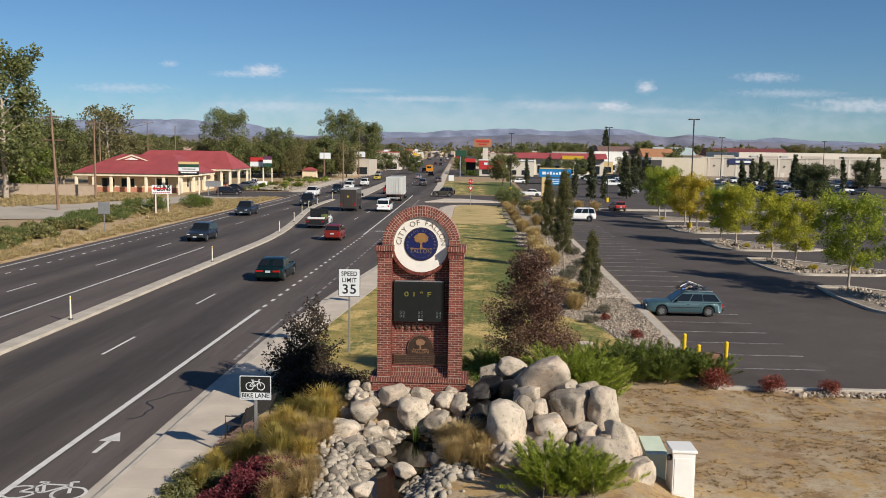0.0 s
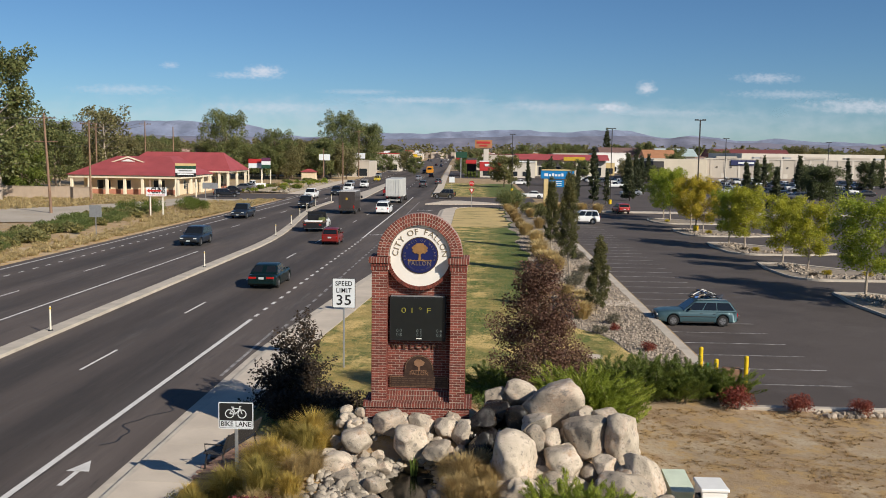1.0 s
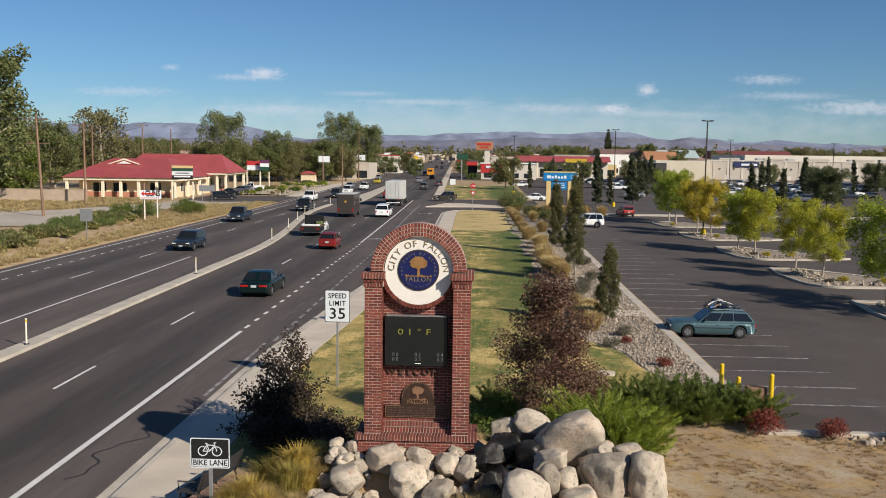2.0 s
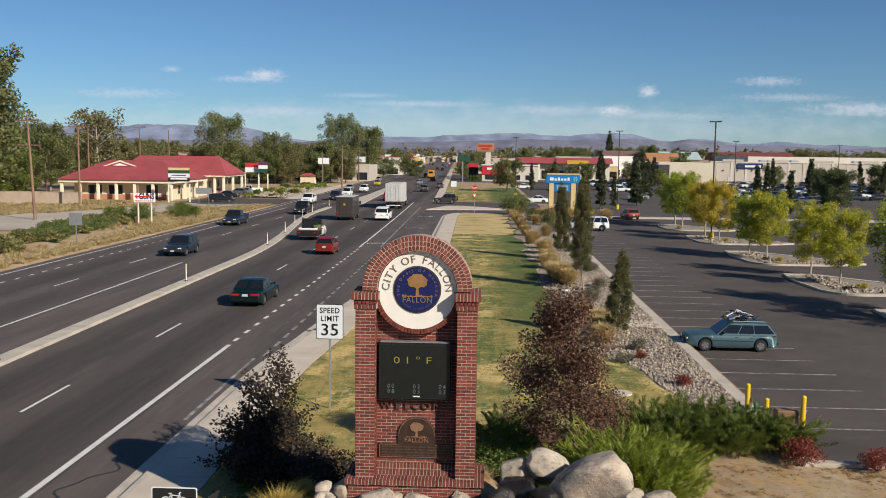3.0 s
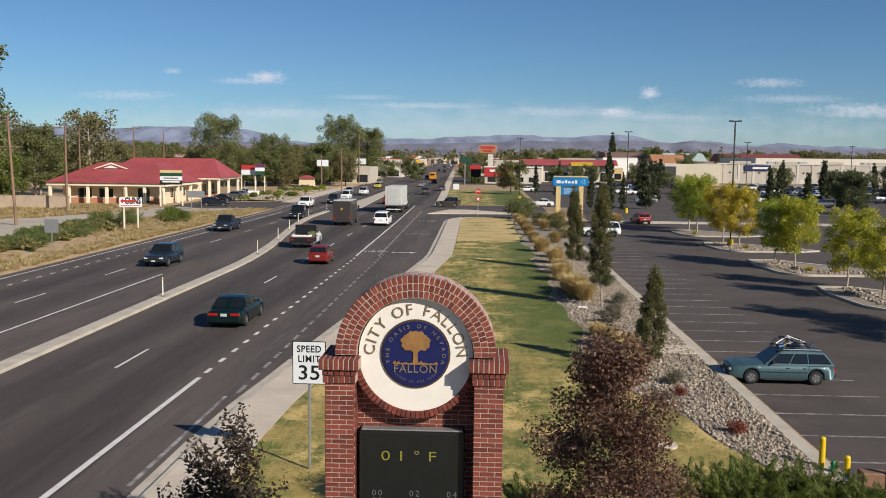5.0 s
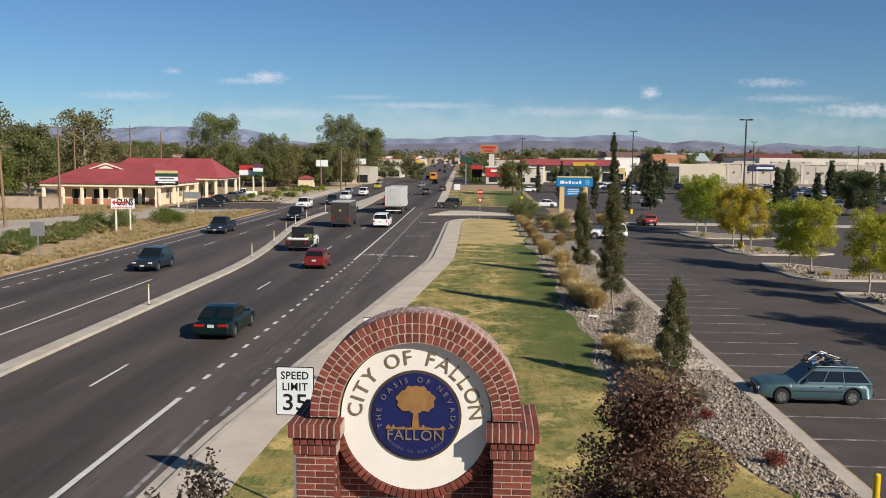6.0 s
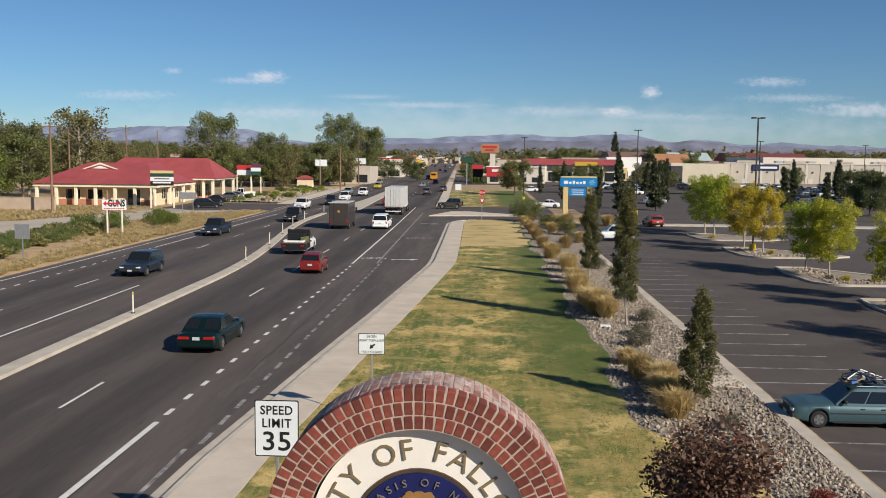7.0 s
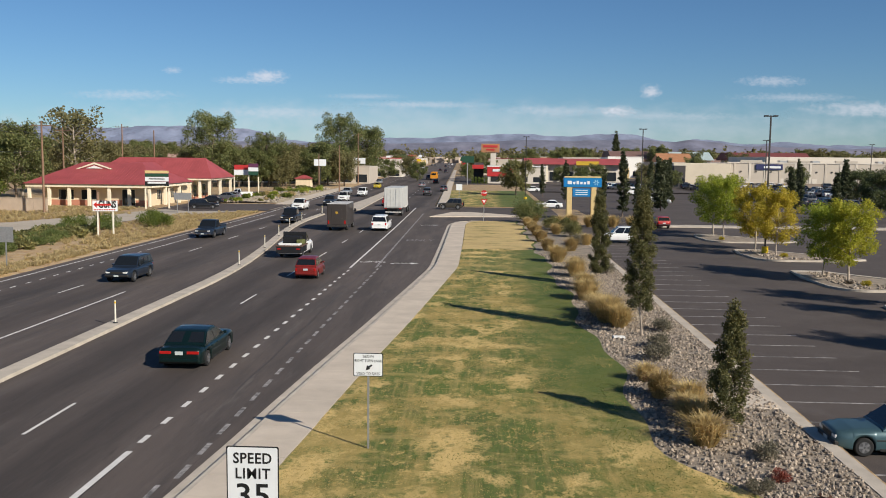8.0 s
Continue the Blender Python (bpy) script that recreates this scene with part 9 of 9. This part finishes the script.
for i in range(21):
    x = 86 + 4.8 * i
    part("pilaster", Geo().box(x, x + 0.7, 317.86, 318.0, -0.2, 7.45, 0.03), PALEWALL if i % 3 else BEIGE, big_store)
    part("lamp", Geo().box(x + 2.2, x + 2.6, 317.7, 318.0, 4.6, 5.0, 0.02), DARKSTEEL, big_store)
for i in range(6):
    part("parapet_block", Geo().box(88 + 15 * i, 95 + 15 * i, 317.7, 318.3, 7.8, 8.5, 0.03), BEIGE, big_store)
part("base_band", Geo().box(83.9, 185.1, 317.82, 318.1, -0.2, 1.1, 0.02), mat("brown_base", (0.24, 0.19, 0.15), 0.9, vary=0.1, scale=0.5, bump=0.05), big_store, "darker painted base band")
flat_shop(49, 63, 384, 404, 5.0, TAN, "low tan shop behind the parking lot", WHITE, 3)
flat_shop(62.5, 66, 296, 330, 6.6, DARKWALL, "dark grey store front beside the long store", PALEWALL, 2)
flat_shop(40, 56, 420, 450, 8.5, PALEWALL, "pale stucco shop with flat roof", BEIGE, 3)
flat_shop(62, 78, 440, 470, 9.0, WHITE, "white commercial building with low roof", None, 3)
ff = thing("restaurant", None, None, "red and white fast-food restaurant", "building")
part("wall", Geo().box(7, 15, 318, 330, -0.1, 2.3, 0.04), PALEWALL, ff)
part("band", Geo().box(6.8, 15, 317.7, 330, 2.3, 5.4, 0.04), SIGNRED, ff, "red parapet band")
part("cap", Geo().box(6.7, 26.2, 317.6, 330.2, 5.4, 5.7, 0.04), WHITE, ff, "white roof cap")
part("wing", Geo().box(15, 26, 318, 330, -0.1, 5.4, 0.04), PALEWALL, ff)
part("logo_bar", Geo().box(8.6, 13.2, 317.5, 317.72, 3.9, 4.7), SIGNWHITE, ff)
for i in range(4):
    part("window", Geo().box(8 + 4.6 * i, 10.8 + 4.6 * i, 317.9, 318.05, 0.6, 2.2), WINDOW, ff)
part("tower", Geo().box(2.2, 5.6, 330, 338, 0, 6.6, 0.04), DARKWALL, ff, "grey tower")
part("awning", Geo().box(1.8, 5.6, 327, 330, 4.6, 5.9, 0.04), SIGNRED, ff, "red awning")
mall = thing("store_building", None, None, "long low shop row with a maroon roof", "building")
part("wall", Geo().box(17, 54, 345, 365, -0.2, 6.2, 0.04), PALEWALL, mall)
part("roof", Geo().prism([(342.5, 6.2), (368, 6.2), (362, 8.3), (348, 8.3)], "x", 20, 55), ROOFRED, mall, "maroon hip roof")
for i in range(7):
    part("window", Geo().box(19 + 5 * i, 22.4 + 5 * i, 344.85, 345.02, 0.5, 3.6), WINDOW, mall)
    part("column", Geo().box(17.6 + 5 * i, 18.2 + 5 * i, 343, 343.6, -0.2, 6.2), CREAMTRIM, mall)
part("sign_band", Geo().box(38, 46, 342.3, 342.5, 6.0, 7.4), mat("yellow_sign", (0.5, 0.32, 0.03), 0.5), mall, "yellow shop sign")
brown = thing("store_building", None, None, "wide brown-roofed hall behind the shops", "building")
part("wall", Geo().box(76, 120, 520, 560, 0, 8.0), BEIGE, brown)
part("roof", Geo().prism([(517, 8.0), (563, 8.0), (550, 12.5), (530, 12.5)], "x", 74, 122), mat("brown_roof", (0.17, 0.10, 0.085), 0.8, vary=0.12, scale=0.4, bump=0.1), brown, "brown pitched roof")
redr = thing("store_building", None, None, "long building with a red roof in the distance", "building")
part("wall", Geo().box(128, 162, 470, 500, 0, 8.0), PALEWALL, redr)
part("roof", Geo().prism([(467, 8.0), (503, 8.0), (492, 12.0), (478, 12.0)], "x", 126, 164), BRICKROOF, redr, "red pitched roof")
tl = thing("store_building", None, None, "pale hall with a light teal roof", "building")
part("wall", Geo().box(98, 116, 470, 490, 0, 8), PALEWALL, tl)
part("roof", Geo().prism([(468, 8.0), (492, 8.0), (480, 12)], "x", 97, 117), TEALROOF, tl, "light teal gabled roof")
orr = thing("store_building", None, None, "pale house with an orange tiled roof", "building")
part("wall", Geo().box(84, 97, 430, 445, 0, 7), PALEWALL, orr)
part("roof", Geo().prism([(428, 7.0), (447, 7.0), (437, 11)], "x", 83, 98), TERRA, orr, "orange tiled roof")
flat_shop(-49, -29.5, 300, 322, 5.2, BEIGE, "beige flat-roofed workshop across the highway", None, 4)
flat_shop(-46, -28, 392, 410, 7.5, PALEWALL, "pale shop with a red band along the highway", SIGNRED, 3)
flat_shop(-55, -49.4, 302, 316, 3.6, DARKWALL, "dark open carport beside the workshop", None, 1)
flat_shop(-72, -50, 300, 320, 6.0, WHITE, "white building behind the trees", None, 3)
pub = thing("billboard", None, None, "orange store sign high on a pale post", "store sign")
part("post", Geo().box(8.2, 10.4, 392, 393, 0, 10.6, 0.03), PALEWALL, pub)
part("panel", Geo().box(4.4, 11.8, 391.6, 392.6, 10.4, 13.9, 0.05), TERRA, pub, "orange panel")
part("bar", Geo().box(5.2, 11.0, 391.5, 391.62, 12.4, 13.3), SIGNRED, pub)
part("bar", Geo().box(6.4, 9.8, 391.5, 391.62, 11.2, 11.9), SIGNRED, pub)
hd = Geo()
cl = [((x, y, z), 0.9) for x in range(-4, 5, 2) for y in (0, 2) for z in (0.8, 2.2)]
leaf_cloud(hd, cl, 3200, 0.3, random.Random(5))
me = hd.mesh("hedge")
me.materials.append(JUNIPER_D)
ob = thing("hedge", me, None, "clipped dark green block hedge", "hedge", outward=False)
ob.matrix_world = pose(4.3, 312, 0) @ Matrix.Diagonal((0.55, 0.8, 0.75, 1))
r = random.Random(44)
WALLS = (BEIGE, PALEWALL, WHITE, TERRA, PALEWALL, BEIGE)
for i in range(34):
    y = 420 + 620 * r.random()
    side = r.choice((-1, 1))
    x = bend(y) - 10 + side * (30 + 60 * r.random() ** 1.5 * (1 + y / 800))
    if 30 < x < 120 and y < 560:
        continue
    w, h = 7 + 9 * r.random(), 5 + 4 * r.random()
    flat_shop(x - w, x + w, y, y + 14, h, r.choice(WALLS), "low flat-roofed shop along the highway", r.choice((None, SIGNRED, BRICKROOF, WHITE)), 3)
sheet("forecourt", lambda y: walk_x(y) + 0.3, lambda y: 60.0, [252, 280, 320, 360, 420], 0.02, LOT, "worn asphalt forecourt beside the shops", "forecourt")
for i in range(13):
    for side in (-1, 1):
        y = 436 + 46 * i + (18 if side > 0 else 0)
        x = bend(y) - 13 + side * (25 + 6 * r.random())
        w, h = 6 + 3 * r.random(), 4.2 + 2.6 * r.random()
        flat_shop(x - w, x + w, y, y + 16, h, (PALEWALL, BEIGE, WHITE, TERRA, TAN)[(3 * i + side) % 5], "low roadside shop with a coloured parapet band", (SIGNRED, None, BRICKROOF, WHITE, DKGREEN)[(2 * i + side) % 5], 2)
for x, y, s, m in ((-0.5, 352, 0.5, 3), (1.5, 368, 0.55, 0), (30, 305, 0.5, 3), (35, 300, 0.4, 0), (-32, 420, 0.6, 0), (-34, 470, 0.65, 1), (6, 520, 0.7, 0), (-40, 540, 0.7, 3), (0, 610, 0.8, 1), (44, 330, 0.55, 3)):
    far_tree(m, x, y, s, 31 * y)
COLS = (DKGREEN, SIGNWHITE, SIGNRED, DKGREEN, TERRA, SIGNWHITE, YELLOW)
for i in range(16):
    y = 300 + 36 * i
    side = -1 if i % 2 else 1
    x = bend(y) - 13 + side * (17 + 3 * r.random())
    ps = thing("shop_sign", None, None, "coloured shop sign on a post along the highway", "store sign", "highway shop signs")
    ps.location = (x, y, 0)
    h = 5 + 3.5 * r.random()
    part("post", Geo().box(-0.15, 0.15, 0, 0.3, 0, h), STEEL, ps)
    part("panel", Geo().box(-1.4 - r.random(), 1.4 + r.random(), -0.1, 0.1, h - 0.8, h + 1.2, 0.02), COLS[i % 7], ps)
for i in range(14):
    y = 310 + 50 * i
    lane = (-5, -9, -19, -23)[i % 4]
    copy_thing(protos[i % 5], pose(lane + bend(y), y, 0, 0, 0, 0 if lane > -12 else 180))

# houses of the town, far off
town_walls, town_roofs = Geo(), Geo()
for i in range(330):
    y = 560 + 640 * r.random()
    x = -420 + 1100 * r.random()
    if abs(x - bend(y) + 13) < 34:
        continue
    w, d, h = 5 + 5 * r.random(), 5 + 3 * r.random(), 4.0 + 3.5 * r.random()
    town_walls.box(x - w, x + w, y, y + 2 * d, 0, h)
    town_roofs.add([(x - w - 0.4, y - 0.4, h), (x + w + 0.4, y - 0.4, h), (x + w + 0.4, y + 2 * d + 0.4, h), (x - w - 0.4, y + 2 * d + 0.4, h), (x - 0.6 * w, y + d, h + 2.2), (x + 0.6 * w, y + d, h + 2.2)],
                   [(0, 1, 5, 4), (1, 2, 5), (2, 3, 4, 5), (3, 0, 4)])
for i in range(26):
    y, x = 1190 + 60 * r.random(), -95 + 110 * r.random()
    town_walls.box(x - 6, x + 6, y, y + 8, 0, 5 + 4 * r.random())
thing("town_houses", town_walls, mat("town_wall", (0.46, 0.38, 0.31), 0.9, vary=0.12, scale=0.05, fine=0.6, bump=0.0, per_island=0.35), "distant low tan and white town buildings", "town", kind="stuff", outward=False)
thing("town_roofs", town_roofs, mat("town_roof", (0.30, 0.19, 0.15), 0.85, vary=0.15, scale=0.05, fine=0.6, bump=0.0, per_island=0.45), "distant brown and grey pitched town roofs", "town", kind="stuff", outward=False)

# hills on the horizon
def ridge(y, height, seed, color, name, x0=-4300, x1=4300):
    gg = Geo()
    n = 420
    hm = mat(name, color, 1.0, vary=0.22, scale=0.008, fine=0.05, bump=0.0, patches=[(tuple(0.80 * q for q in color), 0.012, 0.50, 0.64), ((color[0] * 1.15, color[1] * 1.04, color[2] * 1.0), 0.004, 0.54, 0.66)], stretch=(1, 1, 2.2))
    rows = 9
    for j in range(rows):
        for i in range(n + 1):
            x = x0 + (x1 - x0) * i / n
            h = height(x)
            u = j / (rows - 1)
            e = 1 + 0.30 * (1 - u) * noise.noise((x * 0.006, seed + j * 0.5, 0))
            gg.v.append((x, y - 320 * (1 - u) + 50 * noise.noise((x * 0.012, seed + 0.6 * j, 3)) * (u < 1), -10 + (h + 10) * u * e))
    for j in range(rows - 1):
        for i in range(n):
            a = j * (n + 1) + i
            gg.f.append((a, a + 1, a + n + 2, a + n + 1))
            gg.s.append(True)
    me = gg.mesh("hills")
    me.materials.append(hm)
    thing("hills", me, None, "desert hills on the horizon with blue-violet haze in their colour", "hills", kind="structure", outward=False)


def far_h(x):
    h = 95 + 26 * noise.noise((x * 0.0016, 1.3, 0)) + 14 * noise.noise((x * 0.006, 7.3, 0)) + 5 * noise.noise((x * 0.02, 2.3, 0))
    return h + 44 * (1 - smooth(-1330, -850, x)) - 14 * math.exp(-((x + 880) / 130) ** 2) + 30 * math.exp(-((x - 640) / 170) ** 2) + 16 * math.exp(-((x - 980) / 110) ** 2) - 22 * smooth(1100, 1800, x)


def near_h(x):
    h = 62 + 12 * noise.noise((x * 0.003, 4.1, 0)) + 6 * noise.noise((x * 0.012, 9.1, 0))
    return h + 22 * math.exp(-((x - 950) / 110) ** 2) + 26 * math.exp(-((x - 600) / 260) ** 2) + 18 * math.exp(-((x - 150) / 300) ** 2)


# distance haze is put into the base colours, paler on the far ridge
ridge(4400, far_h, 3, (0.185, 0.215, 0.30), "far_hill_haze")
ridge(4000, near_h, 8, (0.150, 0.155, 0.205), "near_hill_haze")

# small clouds, and one broad band of haze along the horizon
def cloud(x, z, w, h, n, seed, dense):
    """A self-lit sheet of thin vapour far behind the hills, torn by noise and fading out to its rim."""
    m = bpy.data.materials.new("vapour_glow")
    m.use_nodes = True
    nt = m.node_tree
    nt.nodes.remove(nt.nodes["Principled BSDF"])
    em = node(nt, "ShaderNodeEmission", Strength=1.0)
    em.inputs["Color"].default_value = (0.62, 0.63, 0.69, 1)
    tp = nt.nodes.new("ShaderNodeBsdfTransparent")
    mx = nt.nodes.new("ShaderNodeMixShader")
    tc = nt.nodes.new("ShaderNodeTexCoord")
    ball = nt.nodes.new("ShaderNodeTexGradient")
    ball.gradient_type = "SPHERICAL"
    nt.links.new(tc.outputs["Object"], ball.inputs["Vector"])
    mp = nt.nodes.new("ShaderNodeMapping")
    mp.inputs["Location"].default_value = (seed * 3.7, 0, seed * 1.9)
    mp.inputs["Scale"].default_value = (w / h * 0.55, 1, 1)
    nt.links.new(tc.outputs["Object"], mp.inputs["Vector"])
    ns = node(nt, "ShaderNodeTexNoise", Scale=2.6, Detail=6.0, Roughness=0.6)
    nt.links.new(mp.outputs[0], ns.inputs["Vector"])
    s1 = nt.nodes.new("ShaderNodeMath")
    s1.operation = "MULTIPLY_ADD"
    s1.inputs[1].default_value = 0.75
    nt.links.new(ball.outputs["Fac"], s1.inputs[0])
    nt.links.new(ns.outputs["Fac"], s1.inputs[2])
    mr = node(nt, "ShaderNodeMapRange")
    mr.interpolation_type = "SMOOTHSTEP"
    mr.inputs["From Min"].default_value, mr.inputs["From Max"].default_value = 0.60, 1.35
    mr.inputs["To Max"].default_value = dense
    nt.links.new(s1.outputs[0], mr.inputs["Value"])
    edge = node(nt, "ShaderNodeMapRange")
    edge.interpolation_type = "SMOOTHSTEP"
    edge.inputs["From Max"].default_value = 0.3
    nt.links.new(ball.outputs["Fac"], edge.inputs["Value"])
    s2 = nt.nodes.new("ShaderNodeMath")
    s2.operation = "MULTIPLY"
    nt.links.new(mr.outputs[0], s2.inputs[0])
    nt.links.new(edge.outputs[0], s2.inputs[1])
    nt.links.new(s2.outputs[0], mx.inputs[0])
    nt.links.new(tp.outputs[0], mx.inputs[1])
    nt.links.new(em.outputs[0], mx.inputs[2])
    nt.links.new(mx.outputs[0], nt.nodes["Material Output"].inputs["Surface"])
    me = Geo().add([(-1, 0, -1), (1, 0, -1), (1, 0, 1), (-1, 0, 1)], [(0, 1, 2, 3)]).mesh("cloud")
    me.materials.append(m)
    ob = thing("cloud", me, None, "thin glowing sheet of white cloud and horizon haze", "cloud", kind="structure", outward=False)
    ob.matrix_world = pose(x, 4500 + 4 * seed, z) @ Matrix.Diagonal((w, 1, h, 1))
    ob.visible_shadow = False


# broad glowing sheet added as painted haze over the horizon sky
cloud(0, 150, 4200, 190, 5, 11, 0.30)
cloud(-300, 262, 500, 26, 5, 12, 0.4)
cloud(900, 215, 600, 30, 5, 13, 0.25)
cloud(-600, 300, 300, 22, 5, 14, 0.3)
cloud(1500, 310, 420, 34, 5, 15, 0.35)
cloud(-1800, 300, 420, 40, 5, 16, 0.35)
cloud(-1075, 388, 150, 55, 6, 1, 0.75)
cloud(-1210, 372, 190, 28, 4, 2, 0.4)
cloud(800, 330, 75, 55, 6, 3, 0.7)
cloud(640, 236, 160, 40, 6, 4, 0.75)
cloud(-1050, 215, 520, 45, 5, 5, 0.38)
cloud(330, 235, 420, 40, 5, 6, 0.36)
cloud(1830, 255, 420, 55, 6, 7, 0.6)
cloud(1380, 385, 240, 38, 4, 8, 0.45)
cloud(-1555, 420, 70, 26, 4, 9, 0.4)
